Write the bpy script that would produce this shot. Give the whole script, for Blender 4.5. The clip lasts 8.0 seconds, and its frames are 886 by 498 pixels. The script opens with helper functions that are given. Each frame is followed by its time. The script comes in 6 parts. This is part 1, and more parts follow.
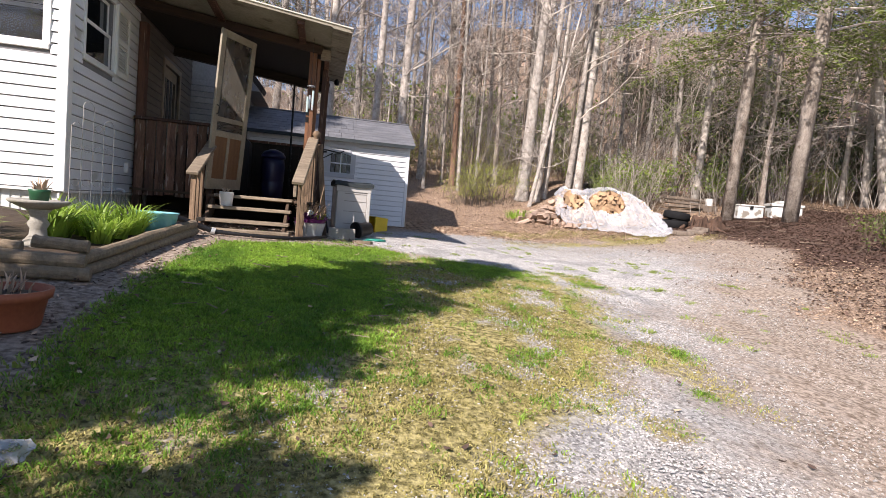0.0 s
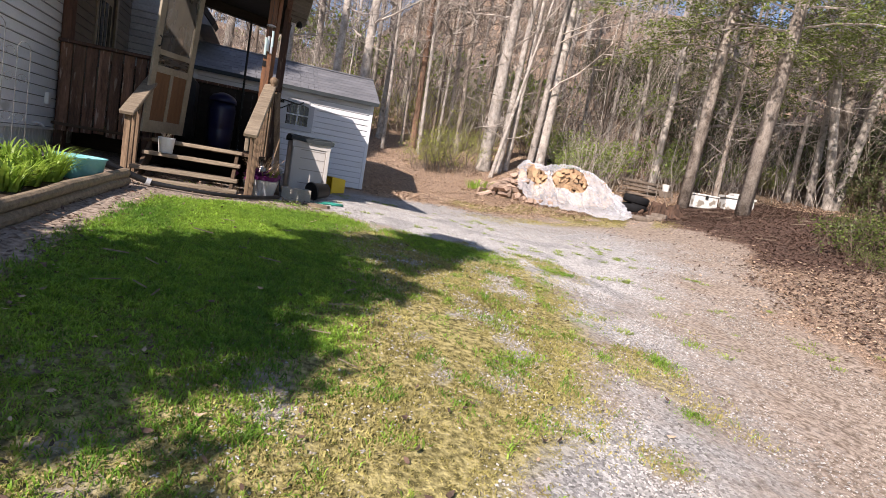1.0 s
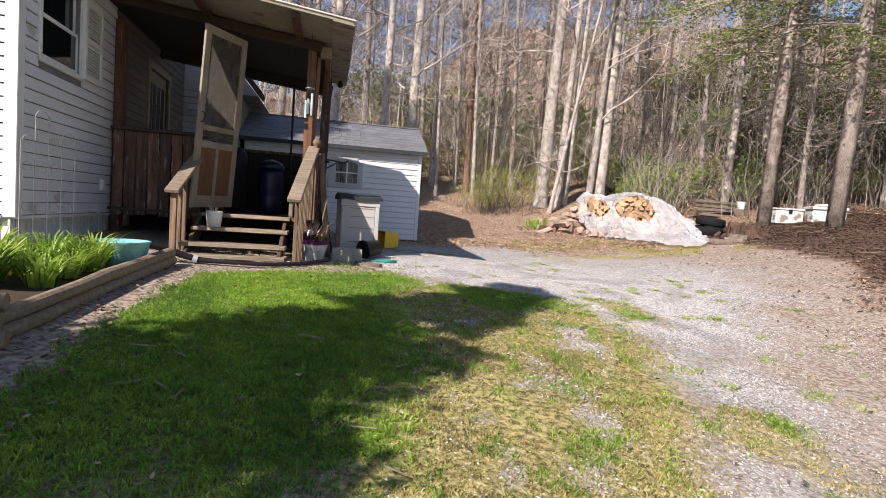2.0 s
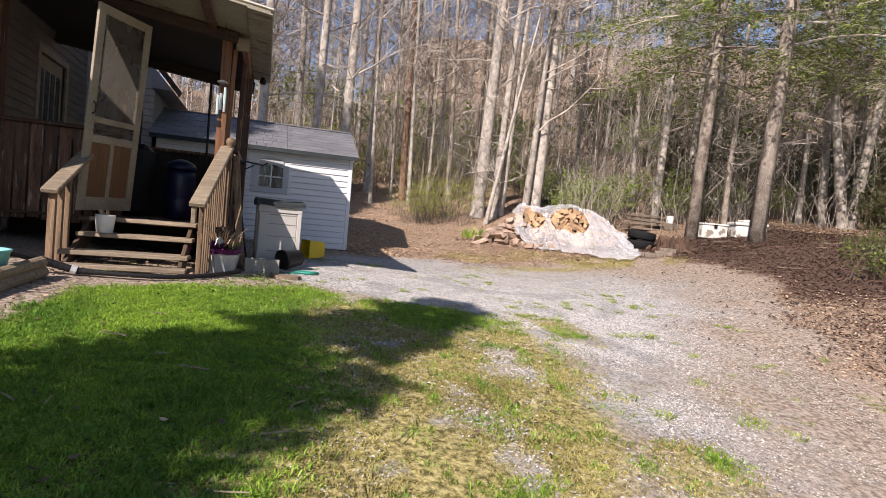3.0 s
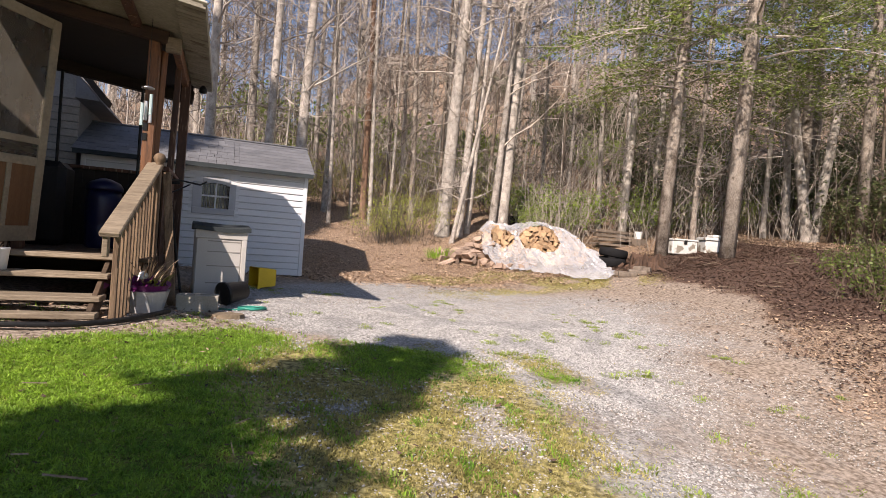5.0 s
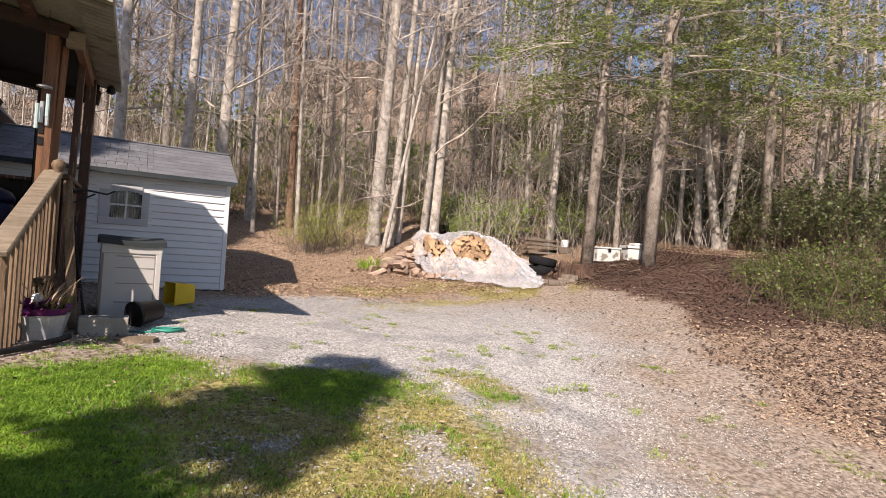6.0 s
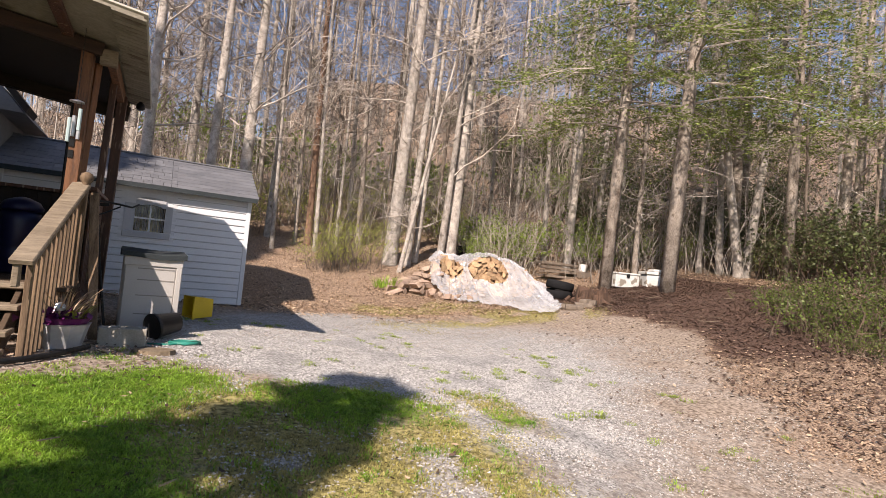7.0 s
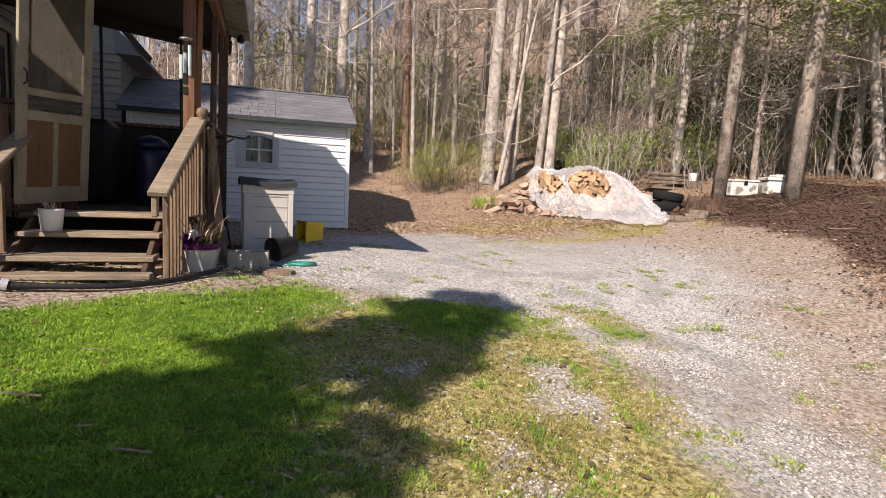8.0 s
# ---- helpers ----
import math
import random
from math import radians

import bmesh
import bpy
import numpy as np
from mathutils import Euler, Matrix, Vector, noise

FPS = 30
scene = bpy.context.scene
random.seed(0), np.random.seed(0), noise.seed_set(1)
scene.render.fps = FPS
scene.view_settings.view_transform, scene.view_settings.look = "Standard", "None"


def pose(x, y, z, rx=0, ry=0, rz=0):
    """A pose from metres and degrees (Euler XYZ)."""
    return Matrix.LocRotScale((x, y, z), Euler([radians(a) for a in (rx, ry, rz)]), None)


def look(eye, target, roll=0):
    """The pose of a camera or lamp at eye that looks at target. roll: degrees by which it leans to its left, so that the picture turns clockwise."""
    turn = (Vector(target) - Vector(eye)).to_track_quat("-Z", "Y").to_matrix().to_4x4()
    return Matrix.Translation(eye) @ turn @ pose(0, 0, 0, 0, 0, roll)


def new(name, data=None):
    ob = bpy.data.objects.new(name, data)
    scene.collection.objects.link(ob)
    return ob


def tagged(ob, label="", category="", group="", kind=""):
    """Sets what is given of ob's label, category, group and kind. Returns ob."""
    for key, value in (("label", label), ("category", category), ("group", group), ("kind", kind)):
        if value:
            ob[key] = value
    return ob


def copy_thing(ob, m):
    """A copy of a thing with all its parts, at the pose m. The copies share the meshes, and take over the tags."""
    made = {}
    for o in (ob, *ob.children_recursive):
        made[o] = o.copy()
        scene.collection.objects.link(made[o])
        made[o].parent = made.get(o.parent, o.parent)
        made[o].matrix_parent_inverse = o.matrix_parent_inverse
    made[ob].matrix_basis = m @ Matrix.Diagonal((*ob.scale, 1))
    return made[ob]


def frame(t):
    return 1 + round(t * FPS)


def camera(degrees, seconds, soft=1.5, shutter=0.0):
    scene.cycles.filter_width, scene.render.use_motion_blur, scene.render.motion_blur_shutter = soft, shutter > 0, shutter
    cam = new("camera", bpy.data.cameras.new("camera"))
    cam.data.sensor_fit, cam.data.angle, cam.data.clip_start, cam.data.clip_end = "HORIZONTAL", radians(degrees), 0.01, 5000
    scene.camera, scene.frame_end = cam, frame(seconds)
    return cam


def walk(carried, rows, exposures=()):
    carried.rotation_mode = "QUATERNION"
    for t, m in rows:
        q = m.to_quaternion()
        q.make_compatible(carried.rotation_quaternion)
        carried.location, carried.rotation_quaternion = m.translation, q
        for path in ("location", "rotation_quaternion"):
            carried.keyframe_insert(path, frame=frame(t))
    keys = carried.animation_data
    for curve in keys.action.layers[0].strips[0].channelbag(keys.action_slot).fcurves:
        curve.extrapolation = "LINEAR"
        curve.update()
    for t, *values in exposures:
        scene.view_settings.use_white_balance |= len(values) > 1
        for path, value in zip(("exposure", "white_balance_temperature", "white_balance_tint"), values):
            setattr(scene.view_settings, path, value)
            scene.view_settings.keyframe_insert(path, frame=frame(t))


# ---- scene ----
cam = camera(77.6, 8.0, soft=0.6)
PATH = [
    (0, (-0.262, 0.196, 0.517), (0.191, 2.139, 0.38), 4.9),
    (0.5, (-0.311, 0.49, 0.557), (0.21, 2.417, 0.428), 9.0),
    (1, (-0.333, 0.732, 0.606), (0.313, 2.608, 0.355), 9.9),
    (1.5, (-0.166, 0.969, 0.596), (0.488, 2.845, 0.361), 4.8),
    (2, (-0.154, 1.171, 0.684), (0.259, 3.123, 0.553), 4.0),
    (2.2, (-0.175, 1.267, 0.714), (0.374, 3.187, 0.599), 7.7),
    (3.3, (0.178, 1.646, 0.71), (0.801, 3.545, 0.65), 4.3),
    (3.5, (0.189, 1.714, 0.732), (0.742, 3.636, 0.683), 3.9),
    (4, (0.13, 2.0, 0.79), (0.99, 3.79, 0.547), 7.7),
    (4.5, (0.217, 2.156, 0.802), (1.041, 3.971, 0.645), 5.4),
    (4.7, (0.274, 2.218, 0.796), (0.996, 4.083, 0.775), 4.1),
    (5.8, (0.279, 2.493, 0.899), (1.217, 4.259, 0.876), 4.5),
    (6, (0.287, 2.504, 0.889), (1.263, 4.25, 0.913), 3.9),
    (6.5, (0.295, 2.515, 0.891), (1.18, 4.308, 0.952), 2.5),
    (7, (0.286, 2.517, 0.876), (1.202, 4.292, 0.973), 5.4),
    (7.5, (0.291, 2.512, 0.87), (1.122, 4.33, 0.815), 3.7),
    (8, (0.251, 2.565, 0.845), (0.865, 4.456, 0.627), 2.8),
]
walk(cam, [(t, look(eye, target, roll)) for t, eye, target, roll in PATH], exposures=[(0, 0.80, 6650, 19), (0.8, 0.71, 6800, 20), (2.2, 0.68, 6700, 19), (3.4, 0.59, 6950, 20), (8, 0.60, 7200, 20)])

# ---- world and sun ----
SUN_WAY = Vector((2.38, 2.46, -2.68)).normalized()
world = bpy.data.worlds.new("sky")
scene.world = world
world.use_nodes = True
sky = world.node_tree.nodes.new("ShaderNodeTexSky")
sky.sky_type, sky.sun_disc = "NISHITA", False
sky.sun_elevation, sky.sun_rotation = math.asin(-SUN_WAY.z), math.atan2(-SUN_WAY.x, -SUN_WAY.y)
back = world.node_tree.nodes["Background"]
sky.ozone_density, sky.dust_density = 3.2, 0.4
back.inputs["Strength"].default_value = 0.10
world.node_tree.links.new(sky.outputs[0], back.inputs["Color"])
sun = new("sun", bpy.data.lights.new("sun", "SUN"))
sun.data.energy, sun.data.angle, sun.data.color = 5.0, radians(0.53), (1.0, 0.945, 0.865)
sun.matrix_world = look((-12, -12, 14), Vector((-12, -12, 14)) + SUN_WAY)

# ---- building helpers ----
def sm(a, b, x):
    t = min(1.0, max(0.0, (x - a) / (b - a)))
    return t * t * (3 - 2 * t)

def soft(v, w):
    return 0.5 * (v + math.sqrt(v * v + w * w))

def ground_z(x, y):
    """The lie of the land: a yard that rises gently to the house and a wooded hill behind."""
    z = -0.774 + 0.1185 * min(y, 200) - 0.095 * soft(min(y, 200) - 6, 1.5) - 0.058 * max(-6, min(x, 30))
    z += 0.21 * soft(min(x, 30) - 4.6, 1.2) * (1 - 0.45 * sm(12, 26, x))
    z += 0.28 * soft(min(y, 64) - 13, 1.2) * (1 - 0.92 * sm(7, 11, x) * (1 - 0.6 * sm(15, 24, y))) * (1 - 0.35 * sm(30, 60, y))
    z += 0.40 * min(soft(math.hypot(x - 2, y - 4) - 20, 3), 30) * sm(6, 15, x) * sm(-2, 6, y)
    return z

def thing(name, label, category, m=None, group=""):
    ob = new(name)
    ob.empty_display_size = 0.1
    ob.matrix_basis = m if m is not None else Matrix()
    return tagged(ob, label, category, group)

def part(name, bm, material, parent, label="", m=None, smooth=False):
    me = bm
    if isinstance(bm, bmesh.types.BMesh):
        me = bpy.data.meshes.new(name)
        bmesh.ops.recalc_face_normals(bm, faces=bm.faces)
        bm.to_mesh(me)
        bm.free()
    if smooth:
        me.shade_smooth()
    if material and not me.materials:
        me.materials.append(material)
    ob = new(name, me)
    ob.parent = parent
    if m is not None:
        ob.matrix_basis = m
    return tagged(ob, label)

def box(x0, y0, z0, x1, y1, z1, bm=None, bevel=0.0, m=None):
    bm = bm or bmesh.new()
    vs = [bm.verts.new((x, y, z)) for x in (x0, x1) for y in (y0, y1) for z in (z0, z1)]
    fs = [bm.faces.new([vs[i] for i in f]) for f in ((0, 1, 3, 2), (4, 6, 7, 5), (0, 4, 5, 1), (2, 3, 7, 6), (0, 2, 6, 4), (1, 5, 7, 3))]
    bmesh.ops.recalc_face_normals(bm, faces=fs)
    if bevel:
        made = bmesh.ops.bevel(bm, geom=list({e for f in fs for e in f.edges}), offset=bevel, segments=1, affect="EDGES")
        vs = list({v for f in made["faces"] for v in f.verts} | {v for v in vs if v.is_valid})
    if m is not None:
        bmesh.ops.transform(bm, matrix=m, verts=[v for v in vs if v.is_valid])
    return bm

def plank(a, b, width, thick, bm=None, up=(0, 0, 1), bevel=0.004):
    """A board from a to b; width lies across, thick along up."""
    a, b = Vector(a), Vector(b)
    ahead = (b - a).normalized()
    side = ahead.cross(Vector(up)).normalized()
    top = side.cross(ahead)
    m = Matrix((ahead, side, top)).transposed().to_4x4()
    m.translation = (a + b) / 2
    n = (b - a).length / 2
    return box(-n, -width / 2, -thick / 2, n, width / 2, thick / 2, bm, bevel, m)

def tube(points, radii, sides=8, bm=None, caps=True, wobble=0.0, rng=random):
    bm = bm or bmesh.new()
    points = [Vector(p) for p in points]
    rings, ref = [], Vector((0.3, 0.9, 0.1))
    for n, p in enumerate(points):
        way = (points[min(n + 1, len(points) - 1)] - points[max(n - 1, 0)]).normalized()
        u = way.cross(ref)
        u = u.normalized() if u.length > 1e-3 else way.orthogonal().normalized()
        v = way.cross(u)
        r = radii[n] if hasattr(radii, "__len__") else radii
        rings.append([bm.verts.new(p + (u * math.cos(6.2832 * k / sides) + v * math.sin(6.2832 * k / sides)) * r * (1 + wobble * rng.uniform(-1, 1))) for k in range(sides)])
    for low, high in zip(rings, rings[1:]):
        for k in range(sides):
            bm.faces.new((low[k], low[(k + 1) % sides], high[(k + 1) % sides], high[k]))
    if caps:
        bm.faces.new(rings[0][::-1])
        bm.faces.new(rings[-1])
    return bm

def lathe(profile, sides=24, bm=None, m=None, wobble=0.0):
    """A turned body from (radius, height) pairs."""
    bm = bm or bmesh.new()
    rings = [[bm.verts.new((r * math.cos(6.2832 * k / sides), r * math.sin(6.2832 * k / sides), z)) for k in range(sides)] for r, z in profile]
    for low, high in zip(rings, rings[1:]):
        for k in range(sides):
            bm.faces.new((low[k], low[(k + 1) % sides], high[(k + 1) % sides], high[k]))
    bm.faces.new(rings[0][::-1])
    bm.faces.new(rings[-1])
    if m is not None:
        bmesh.ops.transform(bm, matrix=m, verts=[v for ring in rings for v in ring])
    return bm

def soup(name, verts, faces):
    me = bpy.data.meshes.new(name)
    me.from_pydata(verts if isinstance(verts, list) else verts.tolist(), [], faces if isinstance(faces, list) else faces.tolist())
    return me

# ---- materials ----
def shade(name, light, dark, rough=0.7, scale=4.0, fine=40.0, bump=0.2, metal=0.0, stretch=(1, 1, 1), island=0.0, loose=0.0, spec=0.5, coarse_mix=0.6, trans=0.0, wear=None):
    """A surface with two colours mixed by a broad and a fine noise, fine relief, and some change from piece to piece."""
    mat = bpy.data.materials.new(name)
    mat.use_nodes = True
    nt = mat.node_tree
    nodes, links = nt.nodes, nt.links
    bsdf = nodes["Principled BSDF"]
    coord, place, info = nodes.new("ShaderNodeTexCoord"), nodes.new("ShaderNodeMapping"), nodes.new("ShaderNodeObjectInfo")
    place.inputs["Scale"].default_value = stretch
    shift = nodes.new("ShaderNodeMath")
    shift.operation, shift.inputs[1].default_value = "MULTIPLY", 37.0
    links.new(info.outputs["Random"], shift.inputs[0])
    links.new(coord.outputs["Object"], place.inputs["Vector"])
    links.new(shift.outputs[0], place.inputs["Location"])
    broad, grain = nodes.new("ShaderNodeTexNoise"), nodes.new("ShaderNodeTexNoise")
    for tex, s in ((broad, scale), (grain, fine)):
        tex.inputs["Scale"].default_value, tex.inputs["Detail"].default_value = s, 4
        links.new(place.outputs[0], tex.inputs["Vector"])
    both = nodes.new("ShaderNodeMix")
    both.inputs["Factor"].default_value = 1 - coarse_mix
    links.new(broad.outputs["Fac"], both.inputs[2])
    links.new(grain.outputs["Fac"], both.inputs[3])
    ramp = nodes.new("ShaderNodeValToRGB")
    ramp.color_ramp.elements[0].position, ramp.color_ramp.elements[1].position = 0.36, 0.64
    ramp.color_ramp.elements[0].color, ramp.color_ramp.elements[1].color = (*dark, 1), (*light, 1)
    links.new(both.outputs[0], ramp.inputs["Fac"])
    colour = ramp.outputs[0]
    if wear:
        spots = nodes.new("ShaderNodeTexNoise")
        spots.inputs["Scale"].default_value, spots.inputs["Detail"].default_value = wear[1], 6
        links.new(place.outputs[0], spots.inputs["Vector"])
        cut = nodes.new("ShaderNodeValToRGB")
        cut.color_ramp.elements[0].position, cut.color_ramp.elements[1].position = wear[2], wear[2] + 0.06
        links.new(spots.outputs["Fac"], cut.inputs["Fac"])
        worn = nodes.new("ShaderNodeMix")
        worn.data_type = "RGBA"
        links.new(cut.outputs[0], worn.inputs["Factor"])
        links.new(colour, worn.inputs[6])
        worn.inputs[7].default_value = (*wear[0], 1)
        colour = worn.outputs[2]
    if island or loose:
        hsv = nodes.new("ShaderNodeHueSaturation")
        span = nodes.new("ShaderNodeMapRange")
        if island:
            geo = nodes.new("ShaderNodeNewGeometry")
            links.new(geo.outputs["Random Per Island"], span.inputs[0])
        else:
            links.new(info.outputs["Random"], span.inputs[0])
        w = island or loose
        span.inputs[3].default_value, span.inputs[4].default_value = 1 - w, 1 + w
        links.new(span.outputs[0], hsv.inputs["Value"])
        links.new(colour, hsv.inputs["Color"])
        colour = hsv.outputs[0]
    links.new(colour, bsdf.inputs["Base Color"])
    bsdf.inputs["Roughness"].default_value, bsdf.inputs["Metallic"].default_value = rough, metal
    bsdf.inputs["Specular IOR Level"].default_value = spec
    if bump:
        node = nodes.new("ShaderNodeBump")
        node.inputs["Strength"].default_value, node.inputs["Distance"].default_value = bump, 0.02
        links.new(both.outputs[0], node.inputs["Height"])
        links.new(node.outputs[0], bsdf.inputs["Normal"])
    if trans:
        out, clear, mix = nodes["Material Output"], nodes.new("ShaderNodeBsdfTranslucent"), nodes.new("ShaderNodeMixShader")
        links.new(colour, clear.inputs["Color"])
        mix.inputs["Fac"].default_value = trans
        links.new(bsdf.outputs[0], mix.inputs[1])
        links.new(clear.outputs[0], mix.inputs[2])
        links.new(mix.outputs[0], out.inputs["Surface"])
    return mat

def clear_sheet(name, tint, amount, rough, sheen=0.5, glow_through=0.0):
    """Thin see-through sheet: some light passes straight, the rest meets a glossy film."""
    mat = bpy.data.materials.new(name)
    mat.use_nodes = True
    nodes, links = mat.node_tree.nodes, mat.node_tree.links
    bsdf, out = nodes["Principled BSDF"], nodes["Material Output"]
    bsdf.inputs["Base Color"].default_value, bsdf.inputs["Roughness"].default_value = (*tint, 1), rough
    bsdf.inputs["Specular IOR Level"].default_value = sheen
    hole, mix = nodes.new("ShaderNodeBsdfTransparent"), nodes.new("ShaderNodeMixShader")
    tex, span = nodes.new("ShaderNodeTexNoise"), nodes.new("ShaderNodeMapRange")
    tex.inputs["Scale"].default_value, tex.inputs["Detail"].default_value = 3.0, 5
    span.inputs[1].default_value, span.inputs[2].default_value = 0.3, 0.7
    span.inputs[3].default_value, span.inputs[4].default_value = amount - 0.15, amount + 0.15
    links.new(tex.outputs["Fac"], span.inputs[0])
    links.new(span.outputs[0], mix.inputs["Fac"])
    body = bsdf.outputs[0]
    if glow_through:
        lit, both = nodes.new("ShaderNodeBsdfTranslucent"), nodes.new("ShaderNodeMixShader")
        lit.inputs["Color"].default_value = (0.62, 0.58, 0.50, 1)
        both.inputs["Fac"].default_value = glow_through
        links.new(body, both.inputs[1])
        links.new(lit.outputs[0], both.inputs[2])
        body = both.outputs[0]
    links.new(body, mix.inputs[1])
    links.new(hole.outputs[0], mix.inputs[2])
    links.new(mix.outputs[0], out.inputs["Surface"])
    return mat

SIDING = shade("white_vinyl_siding", (0.78, 0.79, 0.80), (0.68, 0.69, 0.70), 0.45, 1.5, 30, 0.04, wear=((0.5, 0.5, 0.47), 2.2, 0.66))
SKIRT = shade("skirting_vinyl", (0.72, 0.72, 0.70), (0.58, 0.58, 0.55), 0.5, 2, 30, 0.05)
TRIM = shade("white_trim_paint", (0.80, 0.80, 0.78), (0.70, 0.70, 0.67), 0.45, 3, 50, 0.05)
SHUTTER = shade("shutter_vinyl", (0.84, 0.83, 0.78), (0.76, 0.75, 0.70), 0.5, 3, 50, 0.05)
DARKGLASS = shade("dark_window_glass", (0.012, 0.014, 0.016), (0.008, 0.009, 0.010), 0.04, 1, 3, 0.0, spec=0.8)
BLIND = shade("window_blind", (0.6, 0.6, 0.6), (0.5, 0.5, 0.5), 0.6, 3, 30, 0.1)
BROWN = shade("stained_porch_wood", (0.12, 0.05, 0.027), (0.045, 0.02, 0.012), 0.65, 3, 26, 0.3, stretch=(6, 6, 0.7), loose=0.35, wear=((0.24, 0.16, 0.11), 5, 0.60))
POSTWOOD = shade("cedar_post_wood", (0.22, 0.09, 0.034), (0.075, 0.032, 0.014), 0.6, 3, 26, 0.3, stretch=(8, 8, 0.7))
WEATHER = shade("weathered_tread_wood", (0.31, 0.25, 0.18), (0.145, 0.11, 0.075), 0.8, 3, 22, 0.45, stretch=(1.2, 8, 8), loose=0.18)
BALUSTER = shade("weathered_baluster_wood", (0.26, 0.175, 0.108), (0.085, 0.052, 0.03), 0.8, 3, 22, 0.4, stretch=(9, 9, 0.8), loose=0.25)
DECK = shade("deck_boards", (0.11, 0.07, 0.042), (0.055, 0.035, 0.022), 0.8, 3, 22, 0.4, stretch=(1, 8, 8), loose=0.2)
METAL = shade("painted_roof_metal", (0.62, 0.60, 0.52), (0.48, 0.46, 0.39), 0.5, 1.2, 12, 0.05, spec=0.4, wear=((0.33, 0.27, 0.19), 1.6, 0.63))
SHINGLE = shade("grey_shingle_plastic", (0.165, 0.168, 0.18), (0.10, 0.103, 0.113), 0.7, 3, 60, 0.25, loose=0.08)
SHEDWHITE = shade("shed_resin_panel", (0.70, 0.705, 0.725), (0.62, 0.625, 0.645), 0.5, 1.5, 60, 0.08)
SHEDFRAME = shade("shed_window_resin", (0.46, 0.468, 0.495), (0.40, 0.408, 0.435), 0.5, 2, 60, 0.06)
BINGREY = shade("bin_resin_taupe", (0.47, 0.452, 0.43), (0.40, 0.385, 0.365), 0.5, 2, 80, 0.12)
LID = shade("bin_lid_resin", (0.05, 0.06, 0.065), (0.033, 0.04, 0.044), 0.9, 3, 60, 0.12, spec=0.1)
DARK = shade("black_plastic", (0.016, 0.016, 0.017), (0.009, 0.009, 0.010), 0.5, 5, 50, 0.1, spec=0.3)
SOFFIT = shade("weathered_soffit_boards", (0.30, 0.275, 0.215), (0.17, 0.15, 0.11), 0.75, 2, 30, 0.15, wear=((0.12, 0.095, 0.065), 2.4, 0.58))
RUBBER = shade("tyre_rubber", (0.014, 0.014, 0.015), (0.008, 0.008, 0.009), 0.85, 5, 60, 0.3, spec=0.2)
BLACKMETAL = shade("black_iron", (0.02, 0.02, 0.02), (0.012, 0.012, 0.012), 0.45, 8, 60, 0.1, metal=0.6)
YELLOW = shade("yellow_plastic", (0.78, 0.53, 0.02), (0.66, 0.43, 0.015), 0.45, 4, 60, 0.08)
BLUE = shade("blue_barrel_plastic", (0.006, 0.009, 0.055), (0.004, 0.006, 0.036), 0.4, 3, 40, 0.06)
TEAL = shade("turquoise_plastic", (0.22, 0.55, 0.56), (0.17, 0.45, 0.47), 0.45, 4, 40, 0.06)
HOSE = shade("green_hose_rubber", (0.02, 0.26, 0.20), (0.012, 0.19, 0.14), 0.4, 8, 60, 0.05)
CONCRETE = shade("cast_concrete", (0.36, 0.34, 0.30), (0.25, 0.235, 0.20), 0.9, 6, 70, 0.5)
TERRA = shade("terracotta_plastic", (0.38, 0.115, 0.055), (0.28, 0.082, 0.04), 0.6, 5, 50, 0.15)
GALV = shade("white_enamel_tin", (0.62, 0.63, 0.64), (0.50, 0.51, 0.53), 0.28, 5, 40, 0.05, metal=0.35)
PURPLE = shade("purple_foil", (0.14, 0.014, 0.11), (0.07, 0.008, 0.055), 0.35, 8, 50, 0.3)
SOIL = shade("potting_soil", (0.07, 0.045, 0.028), (0.03, 0.02, 0.012), 0.95, 20, 90, 0.8)
LOGBARK = shade("timber_border_wood", (0.29, 0.225, 0.15), (0.16, 0.12, 0.08), 0.85, 4, 30, 0.6, stretch=(7, 7, 7), loose=0.15)
PALEBARK = shade("pale_grey_bark", (0.5, 0.455, 0.405), (0.21, 0.185, 0.16), 0.9, 5, 26, 1.0, stretch=(2.0, 2.0, 1.5), loose=0.15, wear=((0.15, 0.13, 0.11), 4, 0.64))
DARKBARK = shade("dark_brown_bark", (0.23, 0.185, 0.145), (0.11, 0.085, 0.065), 0.9, 4, 26, 0.8, stretch=(3, 3, 0.6), loose=0.2)
PINEBARK = shade("red_pine_bark", (0.29, 0.17, 0.11), (0.12, 0.075, 0.05), 0.9, 4, 20, 0.8, stretch=(3, 3, 0.8), loose=0.15)
TWIG = shade("bare_twig_bark", (0.54, 0.48, 0.42), (0.17, 0.142, 0.12), 0.9, 2, 10, 0.0, loose=0.25)
SPLIT = shade("split_firewood", (0.52, 0.36, 0.21), (0.25, 0.15, 0.085), 0.85, 7, 40, 0.4, loose=0.42)
SPLITGREY = shade("seasoned_firewood", (0.43, 0.32, 0.25), (0.22, 0.155, 0.115), 0.9, 7, 40, 0.4, loose=0.25)
WHITEBOX = shade("weathered_white_panel", (0.66, 0.66, 0.64), (0.50, 0.50, 0.47), 0.6, 4, 40, 0.15, wear=((0.24, 0.21, 0.17), 5, 0.56))
HEMLOCK = shade("hemlock_needles", (0.24, 0.30, 0.07), (0.12, 0.165, 0.04), 0.7, 3, 20, 0.0, island=0.4, trans=0.35)
SPRINGLEAF = shade("spring_leaves", (0.4, 0.43, 0.08), (0.25, 0.29, 0.055), 0.6, 3, 20, 0.0, island=0.35, trans=0.4)
